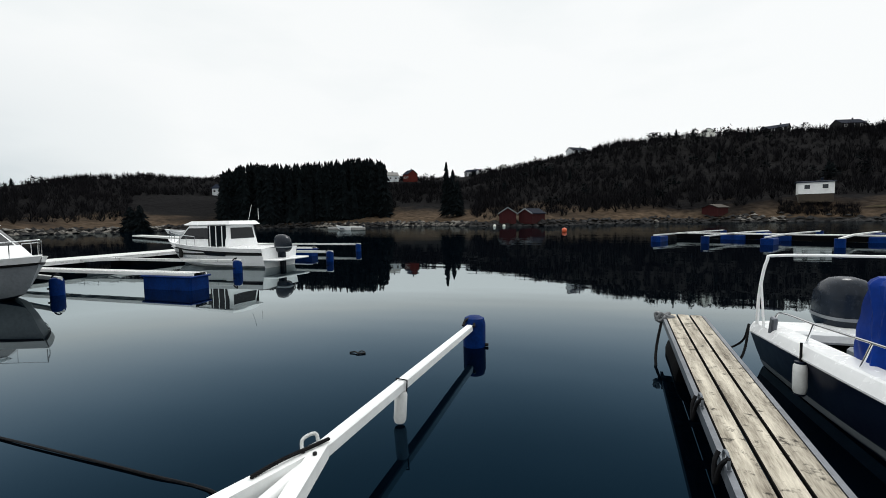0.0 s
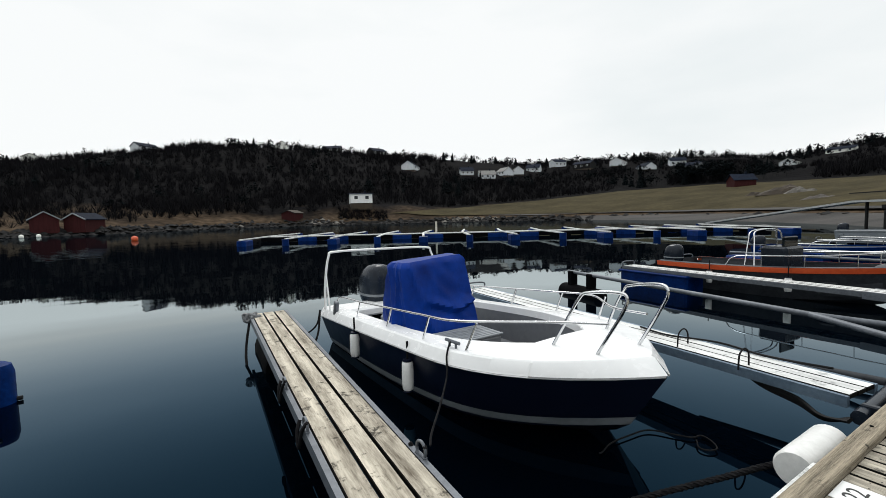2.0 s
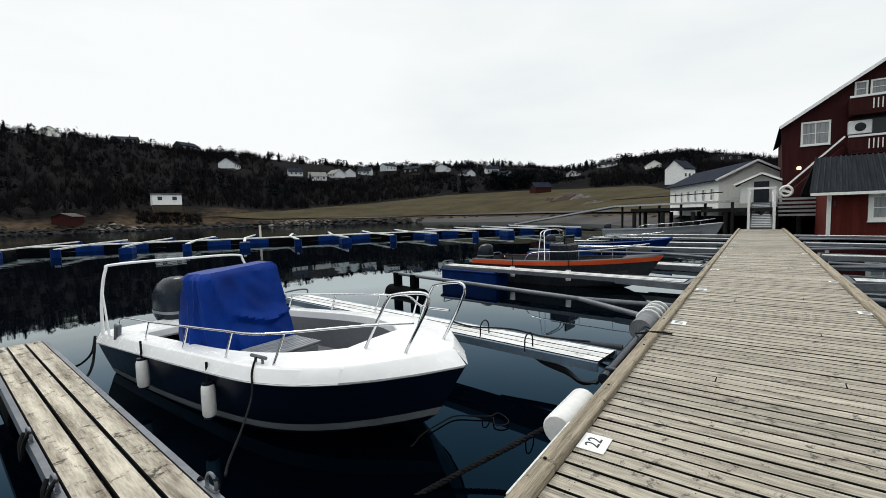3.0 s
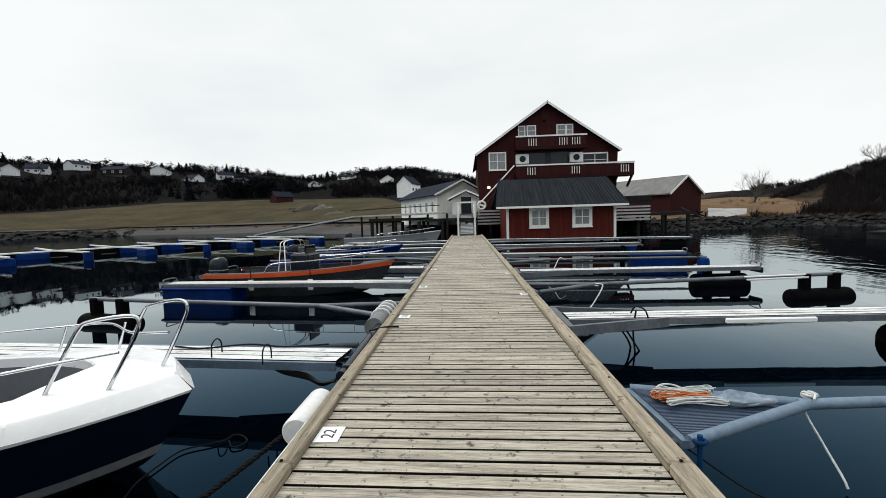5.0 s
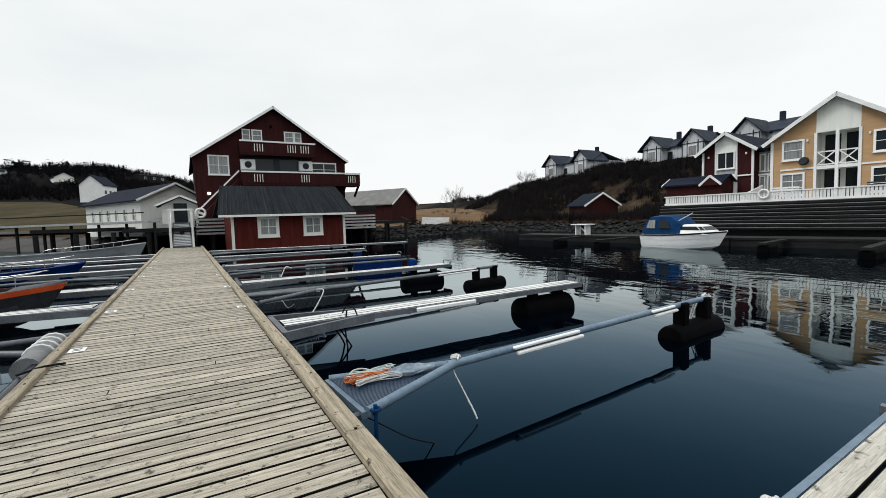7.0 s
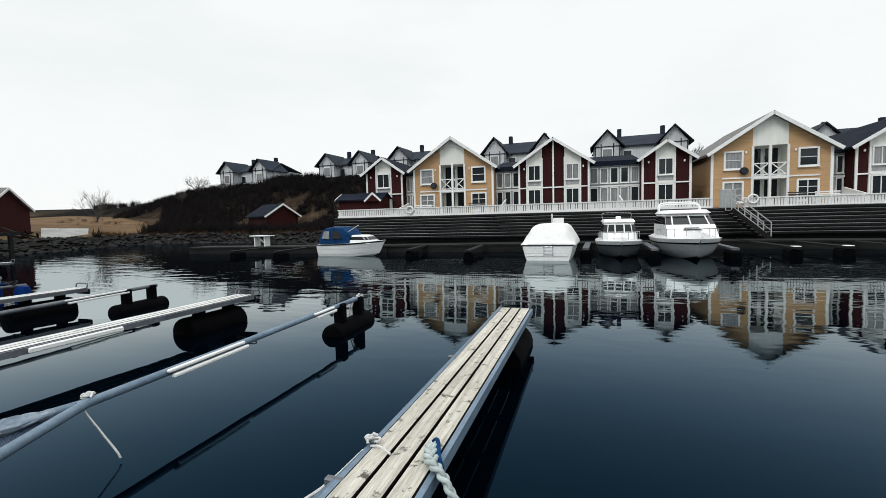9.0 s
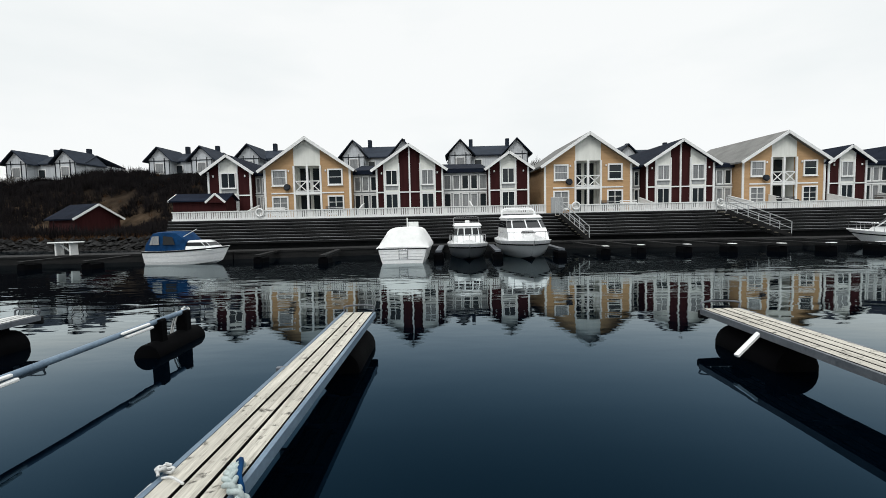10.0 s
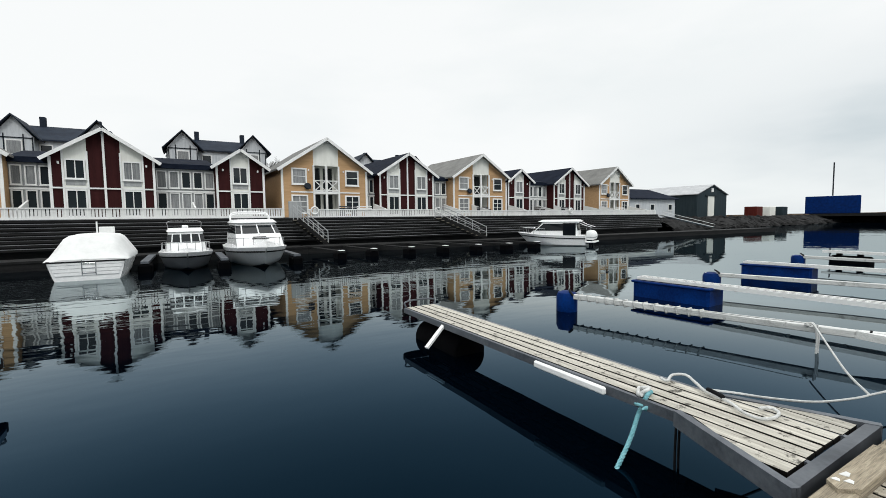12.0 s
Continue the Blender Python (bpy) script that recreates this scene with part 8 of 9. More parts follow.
def knot(name, p, size, material, label, seed=1):
    """A lump of wound rope."""
    g = random.Random(seed)
    pts = []
    for i in range(15):
        a, e = g.random() * 6.283, g.uniform(-0.9, 1.2)
        pts.append((size * math.cos(a) * math.cos(e), size * math.sin(a) * math.cos(e), size * (0.55 + 0.55 * math.sin(e))))
    t = thing(name, pose(*p), label, "rope", "mooring ropes")
    part("coil", Shape().tube(bend(pts, 4), size * 0.2, 6), material, t, smooth=60)
    return t


# berth number plates along the edge
def berth_plate(x, y, w, text):
    t = thing("berth_plate", pose(x, y, 0.503), "white berth number plate screwed to the deck", "sign", "berth plates")
    part("plate", Shape().soft(0, 0, 0.004, w, 0.17, 0.006, 0.002), WHITE, t)
    if text:
        c = bpy.data.curves.new("figures", "FONT")
        c.body, c.size, c.align_x, c.align_y, c.extrude = text, 0.125, "CENTER", "CENTER", 0.0008
        o = new("figures_curve", c)
        dg = bpy.context.evaluated_depsgraph_get()
        me = bpy.data.meshes.new_from_object(o.evaluated_get(dg))
        bpy.data.objects.remove(o)
        me.materials.clear()
        me.materials.append(INK)
        f = part("figures", me, None, t, "black figures")
        f.location = (0, 0, 0.0085)
    else:
        for k in (-0.035, 0.035):
            part("figure_bar", Shape().box(k, 0, 0.008, 0.03, 0.09, 0.002), INK, t)


berth_plate(3.11, 1.018, 0.215, "22")
for _x in (6.68, 9.48, 12.54, 15.7, 19.0, 22.2):
    berth_plate(_x, 1.0, 0.2, "")
for _x in (8.4, 11.4, 14.5, 17.6):
    berth_plate(_x, -1.02, 0.17, "")

# fenders and tubes on the pier's north edge
bf = thing("edge_fender", pose(3.66, 1.36, 0.385), "white cylindrical fender lashed to the pier edge", "fender")
part("body", Shape().tube([(-0.3, 0, 0), (-0.298, 0, 0), (-0.28, 0, 0), (0.28, 0, 0), (0.298, 0, 0), (0.3, 0, 0)], [0.06, 0.105, 0.118, 0.118, 0.105, 0.06], 22), FENDER, bf, smooth=50)
eb = thing("edge_board", pose(2.82, 1.24, 0.47), "thin white painted board along the pier edge", "board")
part("board", Shape().soft(0, 0, 0, 0.95, 0.03, 0.09, 0.006), WHITEPLANK, eb)
gf = thing("ribbed_fender", pose(7.1, 1.4, 0.43), "grey ribbed fender lying along the pier edge", "fender")
_q, _r = [], []
for _i in range(19):
    _q.append((-0.75 + 1.3 * _i / 18, 0, 0))
    _r.append(0.14 if _i < 5 else (0.15 if _i % 3 else 0.125))
part("body", Shape().tube(_q, _r, 14), GREYFENDER, gf, smooth=50)
for _i in range(4):
    part("rib", Shape().tube(arc((-0.2 + 0.22 * _i, 0, 0), 0.155, 0, 360, 14, (0, 1, 0), (0, 0, 1)), 0.02, 6, False), ROPEW, gf, smooth=60)
rl = thing("edge_roller", pose(5.4, 1.33, 0.42), "dark steel tube guarding the pier edge", "tube")
part("tube", Shape().tube([(-0.95, 0, 0), (0.95, 0, 0.02)], 0.055, 10), OUTBOARD, rl, smooth=60)
for _x in (-0.8, 0.8):
    part("bracket", Shape().soft(_x, -0.05, 0, 0.06, 0.16, 0.14, 0.01), OUTBOARD, rl)
rope("black_line", [(5.9, 1.36, 0.5), (5.85, 1.15, 0.56), (5.98, 0.98, 0.53)], 0.0125, ROPEB, "short black line lying over the edge timber")
rope("black_hawser", [(3.62, 1.36, 0.36), (3.49, 1.52, 0.3), (3.27, 1.73, 0.18), (2.98, 1.94, 0.08), (2.65, 2.15, -0.02), (2.4, 2.3, -0.1)], 0.022, ROPEB, "weedy black hawser running down into the water")
rope("hull_line", [(2.41, 3.63, 0.835), (2.37, 3.62, 0.81), (2.31, 3.58, 0.72), (2.26, 3.5, 0.62), (2.19, 3.42, 0.55), (1.99, 3.2, 0.48), (1.75, 2.93, 0.45), (1.64, 2.77, 0.46)], 0.0085, ROPEB, "black mooring line from the boat to the plank finger")
rope("stern_line", [(2.2, 6.95, 0.58), (2.1, 6.75, 0.3), (1.95, 6.5, 0.22), (1.8, 6.3, 0.44)], 0.016, ROPEB, "black stern line to the plank finger")
rope("bow_line", [(3.1, 2.56, 0.03), (3.14, 2.56, 0.025), (3.32, 2.61, 0.022), (3.56, 2.6, 0.022), (3.78, 2.56, 0.022), (3.89, 2.38, 0.022), (3.96, 2.27, 0.022), (4.05, 2.24, 0.024), (4.02, 2.14, 0.026), (3.94, 2.06, 0.026), (3.86, 2.08, 0.024), (3.84, 2.15, 0.022), (3.93, 2.22, 0.03)], 0.007, ROPEB, "slack black line floating on the water, ending in a loop")
for _k in range(4):
    _o = 0.03 * _k
    rope("hose", [(4.86 + _o, 2.75 - 0.1 * _k, 0.45), (4.81 + _o, 2.39, 0.44 - 0.01 * _k), (4.77 + _o, 2.24, 0.43 - 0.015 * _k), (4.72 + _o * 0.6, 2.05, 0.4 - 0.02 * _k), (4.7 + _o * 0.6, 1.79, 0.36 - 0.025 * _k), (4.5 + _o, 1.57, 0.34 - 0.02 * _k), (4.37 + _o, 1.37, 0.4)], 0.014, RUBBER, "black rubber hose drooping from the finger to the pier", lay=False)
rope("hose", [(5.24, 1.7, 0.52), (5.18, 2.2, 0.515), (5.3, 2.7, 0.515), (5.16, 3.2, 0.515), (5.26, 3.6, 0.515)], 0.012, RUBBER, "black rubber hose lying along the finger", lay=False)
rope("dark_strut", [(5.45, 1.4, 0.44), (5.4, 2.2, 0.43), (5.34, 2.9, 0.44)], 0.04, DARKHULL, "dark padded tube beside the finger's root", lay=False)
for _x, _y in ((4.95, 2.9), (4.7, 2.2)):
    rope("rope_loop", [(_x - 0.1, _y, 0.5), (_x - 0.08, _y, 0.64), (_x + 0.02, _y, 0.68), (_x + 0.1, _y, 0.62), (_x + 0.11, _y, 0.5)], 0.008, ROPEB, "black rope eye standing on the finger", lay=False)

# on the weathered finger beside the blue boat
for _y, _s in ((2.65, 1), (3.4, -1), (4.3, -1), (2.3, -1)):
    x = 1.12 + (_y - 1.25) * 0.074 + _s * 0.28
    e = thing("mooring_eye", pose(x, _y, 0.47), "galvanised mooring ring with a scrap of rope", "mooring ring", "mooring rings")
    part("ring", Shape().tube(arc((0, 0, 0.06), 0.055, 0, 360, 14, (0, 1, 0), (0, 0, 1)), 0.01, 6, False), GALV, e, smooth=60)
    part("base", Shape().soft(0, 0, 0.0, 0.03, 0.12, 0.07, 0.006), GALV, e)
    part("rope_scrap", Shape().tube(bend([(0, -0.05, 0.1), (_s * 0.03, 0.0, 0.02), (_s * 0.04, 0.06, -0.12), (_s * 0.03, 0.12, -0.02), (0, 0.15, 0.04)], 4), 0.014, 6), ROPEB, e, smooth=60)
knot("tip_rope", (1.3, 7.55, 0.42), 0.13, GREYFENDER, "grey rope wound round the finger's end", 3)
rope("hanging_line", [(1.28, 7.5, 0.45), (1.18, 7.2, 0.2), (1.12, 6.9, 0.05), (1.1, 6.6, -0.1)], 0.02, ROPEB, "dark line hanging from the finger's end")
rope("tip_loop", [(1.75, 7.6, 0.5), (1.85, 7.3, 0.3), (2.0, 7.1, 0.22), (2.15, 7.0, 0.35), (2.2, 6.95, 0.58)], 0.014, ROPEB, "black line between the finger and the boat's stern")
# on the white boom
fe = thing("boom_fender", pose(-1.475, 4.3, 0.335, 0, 4, 0), "small white fender hanging under the boom", "fender")
part("body", Shape().tube([(0, 0, 0.0), (0, 0, -0.03), (0, 0, -0.28), (0, 0, -0.31)], [0.05, 0.062, 0.062, 0.05], 12), FENDER, fe, smooth=50)
part("strap", Shape().tube([(-0.056, 0, 0.005), (-0.056, 0, 0.115), (0.056, 0, 0.115), (0.056, 0, 0.005)], 0.008, 5, False), ROPEB, fe)
rope("boom_loop", [(-1.55, 2.86, 0.47), (-1.58, 2.91, 0.53), (-1.53, 2.98, 0.545), (-1.49, 2.96, 0.48)], 0.013, ROPEW, "white rope eye at the boom's fork")
rope("boom_line", [(-1.45, 3.02, 0.5), (-1.52, 2.86, 0.5), (-1.58, 2.68, 0.51), (-1.64, 2.5, 0.5)], 0.014, ROPEB, "dark line lashed round the boom's fork")
rope("bottom_chain", [(-6.5, 3.05, -0.03), (-5.0, 3.0, 0.012), (-3.8, 2.97, 0.015), (-3.08, 2.95, 0.012), (-2.3, 2.9, 0.02), (-1.75, 2.4, 0.2), (-1.6, 2.2, 0.44)], 0.0115, ROPEB, "weed-grown chain lying in the surface of the water")
# a bird sitting on the water, reduced to a flat dark shape
dr = thing("water_bird", pose(-3.02, 6.2, 0), "flat dark shape standing for a bird on the water", "seaweed")
part("fronds", Shape().tube(bend([(-0.12, 0, 0.01), (-0.04, 0.02, 0.02), (0.03, -0.02, 0.015), (0.13, 0.03, 0.012)], 4), 0.012, 5).tube(bend([(0.02, 0, 0.012), (0.05, 0.05, 0.03), (0.1, 0.07, 0.01)], 4), 0.009, 5), RUBBER, dr)

# on the southern fingers
knot("rope_hitch", (0.83, -2.62, 0.5), 0.05, ROPEW, "white rope hitched to the finger's pipe", 5)
rope("hitch_tail", [(0.82, -2.58, 0.5), (0.73, -2.54, 0.53), (0.63, -2.49, 0.522)], 0.008, ROPEW, "frayed white rope end on the planks")
rope("hitch_line", [(0.86, -2.55, 0.48), (0.93, -2.25, 0.42), (1.0, -1.95, 0.42), (1.1, -1.3, 0.47)], 0.011, ROPEW, "white rope running back along the finger")
bd = thing("rope_braid", pose(-0.03, 0.0, 0), "thick pale grey-green braided rope hanging over the finger's edge", "rope", "mooring ropes")
_path = bend([(0.42, -2.66, 0.535), (0.4, -2.55, 0.555), (0.355, -2.45, 0.545), (0.26, -2.4, 0.48), (0.16, -2.34, 0.36), (0.06, -2.3, 0.22), (-0.02, -2.27, 0.06), (-0.06, -2.25, -0.06)], 12)
for _k in range(3):
    _q = []
    for _i, p in enumerate(_path):
        d = (_path[min(_i + 1, len(_path) - 1)] - _path[max(_i - 1, 0)]).normalized()
        u = d.cross(Vector((0.35, -0.5, 0.8))).normalized()
        w, a = d.cross(u), _i * 0.33 + _k * 2.094
        _q.append(p + u * 0.034 * math.sin(a) + w * 0.015 * math.sin(2 * a))
    part("strand", Shape().tube(_q, 0.0165, 7), ROPEPALE, bd, smooth=60)
sl = thing("blue_strop", pose(-0.03, 0.0, 0), "dark blue strop looped through the braided rope", "strop")
part("webbing", Shape().tube(bend([(0.44, -2.7, 0.535), (0.41, -2.68, 0.56), (0.37, -2.6, 0.575), (0.33, -2.5, 0.56), (0.3, -2.47, 0.5), (0.3, -2.46, 0.44)], 5), 0.016, 6), HOOD, sl, smooth=60)
sp = thing("finger_side_pipe", pose(0, 0, 0), "blue-grey pipe along the plank finger's side", "pipe")
part("pipe", Shape().tube(bend([(1.02, -1.3, 0.44), (0.88, -1.85, 0.46), (0.84, -2.4, 0.46), (0.87, -4.2, 0.46), (0.96, -7.35, 0.47)], 4), 0.035, 10), BLUEGREY, sp, smooth=60)
for _y in (-2.2, -4.6, -6.9):
    part("clamp", Shape().soft(0.85 - (_y + 2.2) * 0.02, _y, 0.45, 0.14, 0.05, 0.09, 0.01), GALV, sp)
rope("boom_tie", [(3.52, -2.5, 0.55), (3.6, -2.56, 0.56), (3.59, -2.48, 0.46), (3.45, -2.5, 0.28), (3.3, -2.53, 0.1), (3.26, -2.54, 0.03)], 0.009, ROPEW, "white rope tied at the boom's fork and hanging to the water")
knot("boom_tie_knot", (3.6, -2.53, 0.52), 0.05, ROPEW, "white rope knot at the boom's fork", 11)
for _k, (_m, _c, _w) in enumerate(((ROPEW, (3.73, -1.64), 0.055), (ROPEO, (3.63, -1.63), 0.04), (ROPEW, (3.53, -1.66), 0.035), (ROPEO, (3.66, -1.6), 0.035), (ROPEPALE, (3.76, -1.7), 0.05))):
    g = random.Random(20 + _k)
    pts = []
    for _i in range(15):
        e, o = 1 if _i % 2 else -1, g.uniform(-_w, _w)
        for f in (-0.95, -0.5, 0.0, 0.5, 0.95):
            pts.append((_c[0] + o + g.uniform(-0.016, 0.016) + 0.03 * math.sin(f * 2.5 + _k), _c[1] + e * f * 0.23 * g.uniform(0.85, 1.0), 0.512 + 0.0028 * _i + g.uniform(0, 0.012)))
    rope("rope_coil", pts, 0.0052, _m, "orange rope hank lying on the mesh plate" if _m is ROPEO else "white rope hank lying on the mesh plate", n=3, lay=False)
rope("rope_loop_end", [(3.72, -1.42, 0.52), (3.8, -1.5, 0.56), (3.78, -1.6, 0.57), (3.7, -1.7, 0.54)], 0.0065, ROPEW, "loose white rope loop on the mesh plate", lay=False)
bag = thing("cloth_bundle", pose(3.56, -2.0, 0.5, 0, 0, 84), "crumpled grey-blue cloth bundle on the mesh plate", "cloth")
_rows = []
for _i in range(25):
    u = -1 + 2 * _i / 24
    e = math.sqrt(max(0.02, 1 - u * u)) * (1 + 0.25 * math.sin(4 * u + 1))
    _rows.append([(0.25 * u, 0.075 * e * math.cos(a) * (1 + 0.2 * noise.noise(Vector((a * 1.5, u * 2, 0)))), 0.04 + e * math.sin(a) * (0.036 + 0.06 * abs(noise.noise(Vector((math.cos(a) * 3.2, u * 1.6, 3)))))) for a in (k * 6.283 / 40 for k in range(40))])
part("cloth", Shape().loft(_rows, True, True), CANVASBAG, bag, smooth=35)
wr = thing("boom_post", pose(3.02, -1.42, 0), "rusty blue mooring pin at the boom's hinge", "pin")
part("pin", Shape().tube([(0, 0, -0.1), (0, 0, 0.54)], 0.017, 8), HOOD, wr, smooth=60)
part("collar", Shape().tube(arc((0, 0, 0.5), 0.035, 0, 360, 12, (1, 0, 0), (0, 1, 0)), 0.014, 6, False), HOOD, wr, smooth=60)
rope("hinge_line", [(3.3, -1.42, 0.33), (3.28, -1.48, 0.3), (3.1, -1.7, 0.17), (3.08, -1.85, 0.09), (3.143, -1.996, 0.0), (3.16, -2.05, -0.03)], 0.006, ROPEB, "thin dark line running into the water", lay=False)
for _k, _pts in enumerate(([(6.4, -2.3, 0.6), (6.45, -2.28, 0.3), (6.42, -2.3, -0.05)], [(6.6, -2.0, 0.5), (6.5, -2.2, 0.2), (6.7, -2.35, -0.05)], [(6.75, -2.1, 0.5), (6.6, -2.25, 0.25), (6.45, -2.4, -0.05)])):
    rope("hanging_line", _pts, 0.014, ROPEB, "dark line hanging from the finger into the water", lay=False)
rope("finger_eye", [(6.35, -2.45, 0.5), (6.36, -2.4, 0.62), (6.42, -2.3, 0.65), (6.46, -2.25, 0.55)], 0.012, ROPEB, "dark rope eye on the finger", lay=False)
rope("boom_tie", [(9.35, -2.6, 0.52), (9.2, -2.7, 0.5), (9.0, -2.5, 0.25), (8.85, -2.3, 0.05)], 0.014, ROPEW, "white rope hanging from the pipe boom")
knot("boom_tie_knot", (9.35, -2.6, 0.46), 0.06, ROPEW, "white rope knot on the pipe boom", 13)
rope("boom_tie", [(13.9, -3.0, 0.56), (13.8, -2.8, 0.62), (13.6, -2.6, 0.35), (13.5, -2.4, 0.2)], 0.014, ROPEW, "white rope hanging from the pipe boom")
rope("drum_lashing", [(3.86, -7.35, 0.55), (3.98, -7.4, 0.3), (4.02, -7.4, 0.08), (3.9, -7.45, 0.5)], 0.012, ROPEW, "white lashing round the float's upright")
knot("tip_lashing", (3.87, -7.6, 0.5), 0.07, ROPEW, "white rope lashed round the boom's end", 15)
# on the western plank finger
pg = thing("finger_strut", pose(-4.9, -5.85, 0.45), "white strut slanting out from the finger's side", "strut")
part("strut", Shape().beam((0, 0, 0.0), (0.36, 0.12, -0.26), 0.06, 0.035), WHITE, pg)
knot("rope_knot", (-5.02, -2.52, 0.48), 0.08, ROPEW, "white rope knot at the finger's edge", 17)
rope("teal_rope", [(-5.06, -2.5, 0.53), (-4.97, -2.48, 0.52), (-4.92, -2.52, 0.36), (-4.78, -2.5, 0.17), (-4.52, -2.46, -0.05)], 0.02, ROPET, "thick teal rope hanging from the finger into the water")
knot("teal_knot", (-4.94, -2.5, 0.4), 0.06, ROPET, "frayed knot in the teal rope", 19)
rope("white_rope", [(-5.44, -2.66, 0.53), (-5.37, -2.55, 0.55), (-5.5, -2.58, 0.57), (-5.63, -2.53, 0.56), (-5.54, -2.38, 0.55), (-5.46, -2.25, 0.535), (-5.39, -2.02, 0.535), (-5.3, -1.88, 0.53), (-5.28, -1.75, 0.53), (-5.39, -1.7, 0.53), (-5.51, -1.72, 0.53), (-5.56, -1.79, 0.53), (-5.48, -1.84, 0.53)], 0.0135, ROPEW, "white rope lying in loops on the plank finger")
rope("black_sleeve", [(-5.47, -2.24, 0.552), (-5.44, -2.15, 0.552), (-5.41, -2.08, 0.552)], 0.02, ROPEB, "black chafing sleeve on the white rope", lay=False)
rope("slack_rope", [(-5.5, -2.24, 0.54), (-5.72, -2.14, 0.5), (-6.06, -2.02, 0.42), (-6.58, -1.87, 0.32), (-7.16, -1.8, 0.24), (-7.6, -1.76, 0.2), (-8.3, -1.62, 0.22), (-9.6, -1.32, 0.4)], 0.012, ROPEW, "slack white rope between the finger and the boom", lay=False)
rope("boom_rope", [(-9.6, -2.96, 0.44), (-9.35, -2.82, 0.43), (-8.5, -2.36, 0.34), (-7.95, -2.04, 0.27), (-7.6, -1.76, 0.2)], 0.012, ROPEW, "white rope dropping from the white boom to the slack line", lay=False)
for _x in (-9.66, -9.6):
    rope("boom_drop", [(_x, -2.92, 0.42), (_x - 0.01, -2.9, 0.2), (_x + 0.01, -2.9, -0.02)], 0.013, ROPEW, "white rope end hanging from the boom", lay=False)
knot("boom_knot", (-9.68, -3.0, 0.36), 0.07, ROPEW, "white rope knot round the boom", 23)
rope("boom_lashing", [(-9.62, -3.05, 0.43), (-9.5, -3.6, 0.42), (-9.3, -4.5, 0.41), (-9.18, -5.0, 0.42)], 0.009, ROPEW, "thin white line along the boom", lay=False)
for _k in range(13):
    _y = -6.75 + 0.19 * _k
    _x = -8.77 - (_y + 7.2) * 0.2303
    bl = thing("rope_turn", pose(_x, _y, 0.34, 0, 0, 13), "turn of white rope round the boom", "rope", "boom rope turns")
    part("turn", Shape().tube([(-0.066, 0.03, -0.066), (-0.066, 0.0, 0.066), (0.066, -0.03, 0.066), (0.066, 0.0, -0.066), (-0.066, 0.03, -0.066)], 0.013, 6), ROPEW, bl, smooth=60)
for _x in (-4.95, -5.0):
    rope("hanging_line", [(_x, -2.2, 0.4), (_x + 0.01, -2.2, 0.1), (_x, -2.2, -0.2)], 0.01, ROPEB, "thin dark line hanging from the finger", lay=False)
bt = thing("timber_block", pose(-4.95, -1.07, 0.535), "split weathered timber block with a white cleat", "timber")
part("block", Shape().slab([(-0.42, -0.07, 0), (0.3, -0.07, 0), (0.36, 0.0, 0), (0.26, 0.07, 0), (-0.4, 0.07, 0)], (0, 0, 0.045)), KERB, bt)
for _x, _y, _w in ((0.12, -0.04, 0.07), (0.2, 0.0, 0.05), (0.24, -0.05, 0.04)):
    part("paint_flake", Shape().slab([(_x, _y, 0.046), (_x + _w, _y - 0.012, 0.046), (_x + _w * 0.8, _y + 0.03, 0.046), (_x + _w * 0.1, _y + 0.022, 0.046)], (0, 0, 0.003)), FENDER, bt, "peeling white paint")
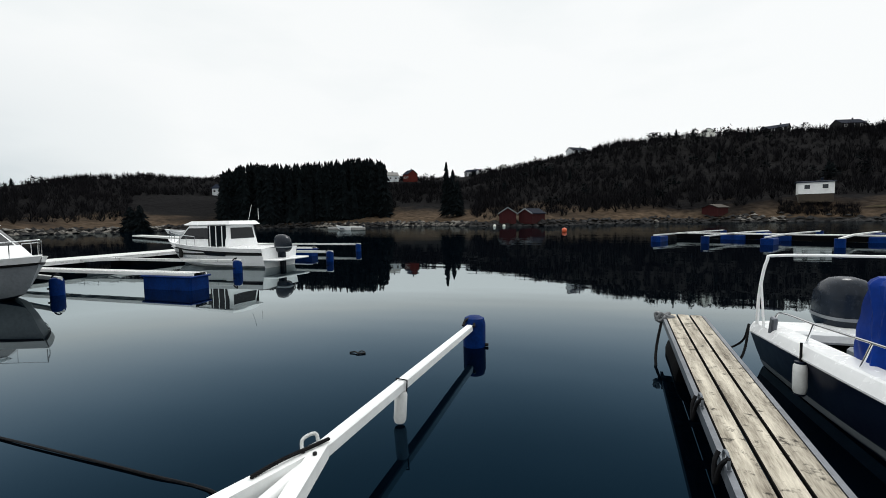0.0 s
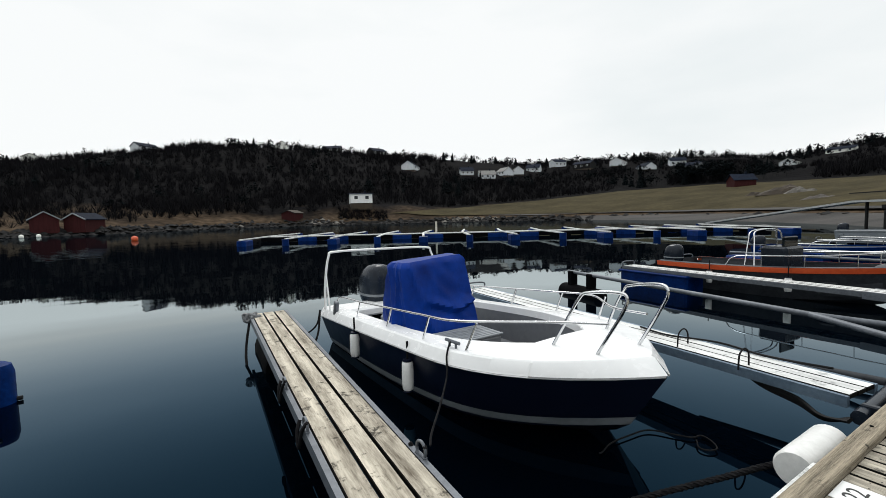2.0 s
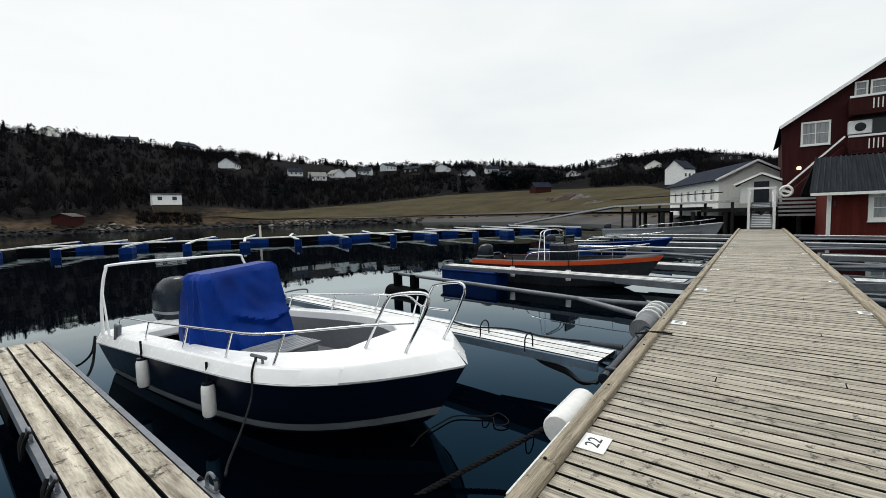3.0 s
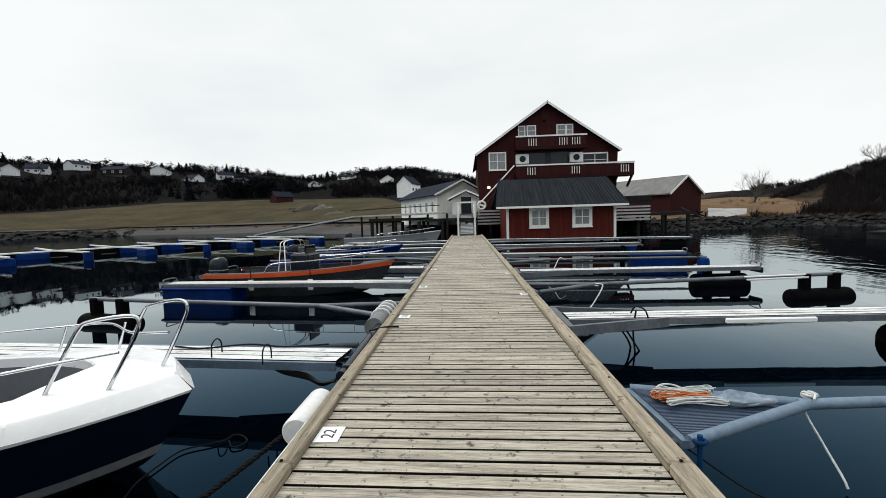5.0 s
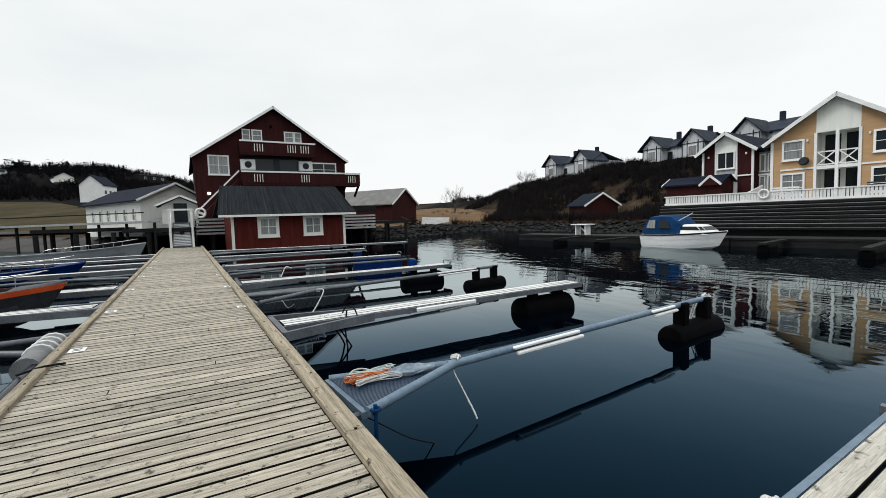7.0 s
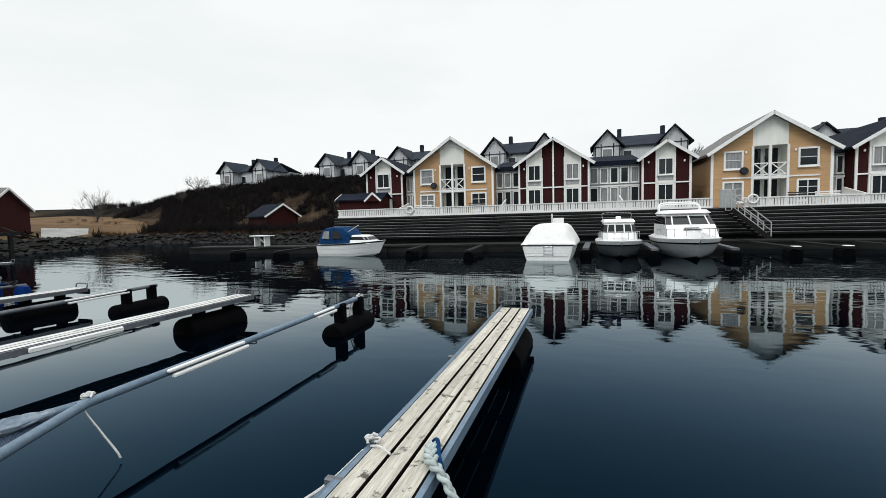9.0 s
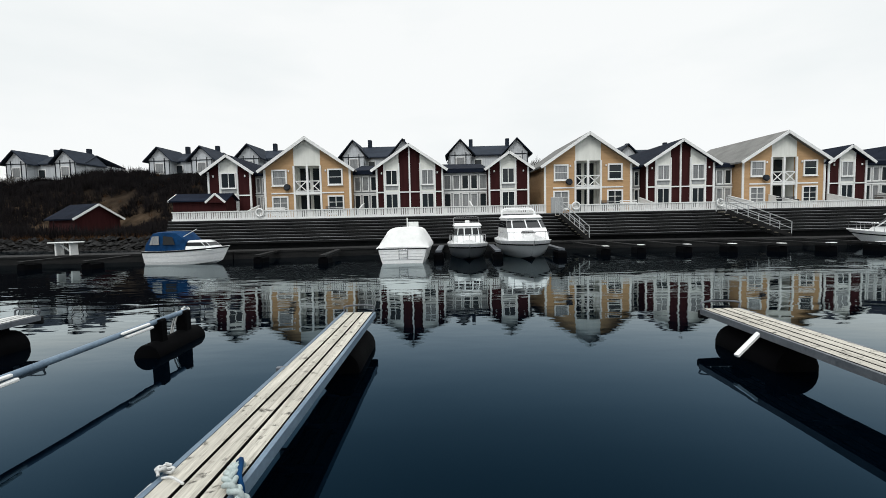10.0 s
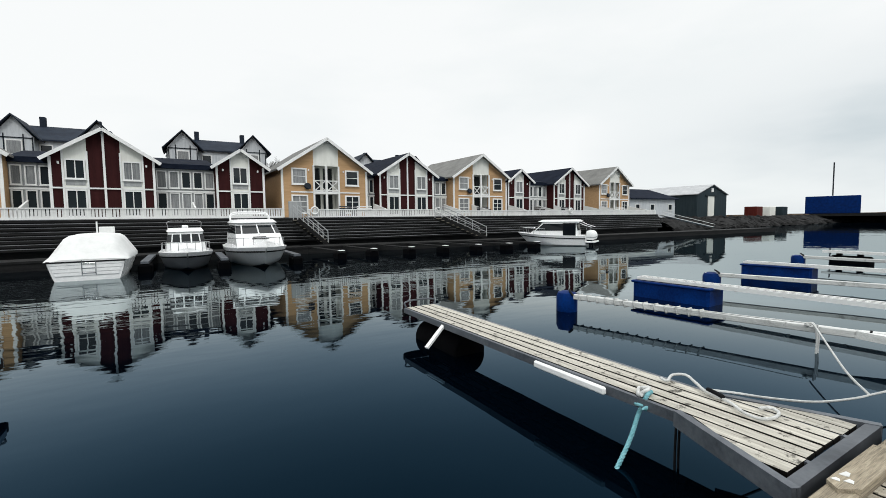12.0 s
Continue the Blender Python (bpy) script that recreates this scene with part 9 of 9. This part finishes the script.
# nail heads and rusty bolts along the edge timbers
for _i in range(24):
    for _y in (-1.148, 1.166):
        b = thing("bolt", pose(-1.2 + 1.3 * _i, _y + rng.uniform(-0.02, 0.02), 0.553), "rusty bolt head in the edge timber", "bolt", "edge timber bolts")
        part("head", Shape().tube([(0, 0, 0), (0, 0, 0.008)], [0.012, 0.009], 8), JOINT, b)


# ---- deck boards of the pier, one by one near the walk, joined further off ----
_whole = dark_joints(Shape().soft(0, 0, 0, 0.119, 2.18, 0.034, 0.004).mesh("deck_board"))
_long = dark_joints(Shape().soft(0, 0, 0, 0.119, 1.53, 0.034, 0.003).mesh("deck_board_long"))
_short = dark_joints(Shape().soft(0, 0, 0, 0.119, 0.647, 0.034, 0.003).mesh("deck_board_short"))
_rest, _nails = Shape(), Shape()
PITCH, SKEW = 0.1337, -0.03


def lay_board(me, x, y, z):
    b = new("deck_board", me)
    b.parent = pier
    b.location = (x - SKEW * (y + 0.3), y, z)
    b.rotation_euler = (0, rng.uniform(-0.012, 0.012), SKEW + rng.uniform(-0.002, 0.002))


for _i in range(int(61 / PITCH)):
    x, z = -25.7713 + PITCH * _i, 0.484 + rng.uniform(-0.003, 0.002)
    if -6.0 < x < 24.0:
        cut = rng.random()
        if cut < 0.05:
            lay_board(_long, x, 0.3465, z)
            lay_board(_short, x, -0.745, z)
        elif cut < 0.11:
            lay_board(_long, x, -0.3025, z)
            lay_board(_short, x, 0.789, z)
        else:
            lay_board(_whole, x, 0.022 + rng.uniform(-0.003, 0.003), z)
        if x < 12.0:
            for y in (-1.0, -0.44, 0.44, 1.0):
                for g in (-0.033, 0.033):
                    nx, ny, q = x - SKEW * (y + 0.3) + g + rng.uniform(-0.008, 0.008), y + rng.uniform(-0.02, 0.02), rng.uniform(0.0035, 0.0055)
                    _nails.add([(nx + q * math.cos(k), ny + q * math.sin(k), z + 0.0185) for k in (0, 1.257, 2.513, 3.77, 5.027)] + [(nx, ny, z + 0.0195)], [(k, (k + 1) % 5, 5) for k in range(5)])
    else:
        _rest.soft(x, 0.022, z, 0.119, 2.18, 0.034, 0.004)
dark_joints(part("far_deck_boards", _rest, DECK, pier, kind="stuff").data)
part("nail_heads", _nails, OUTBOARD, pier, "dark rusty nail heads", kind="stuff")
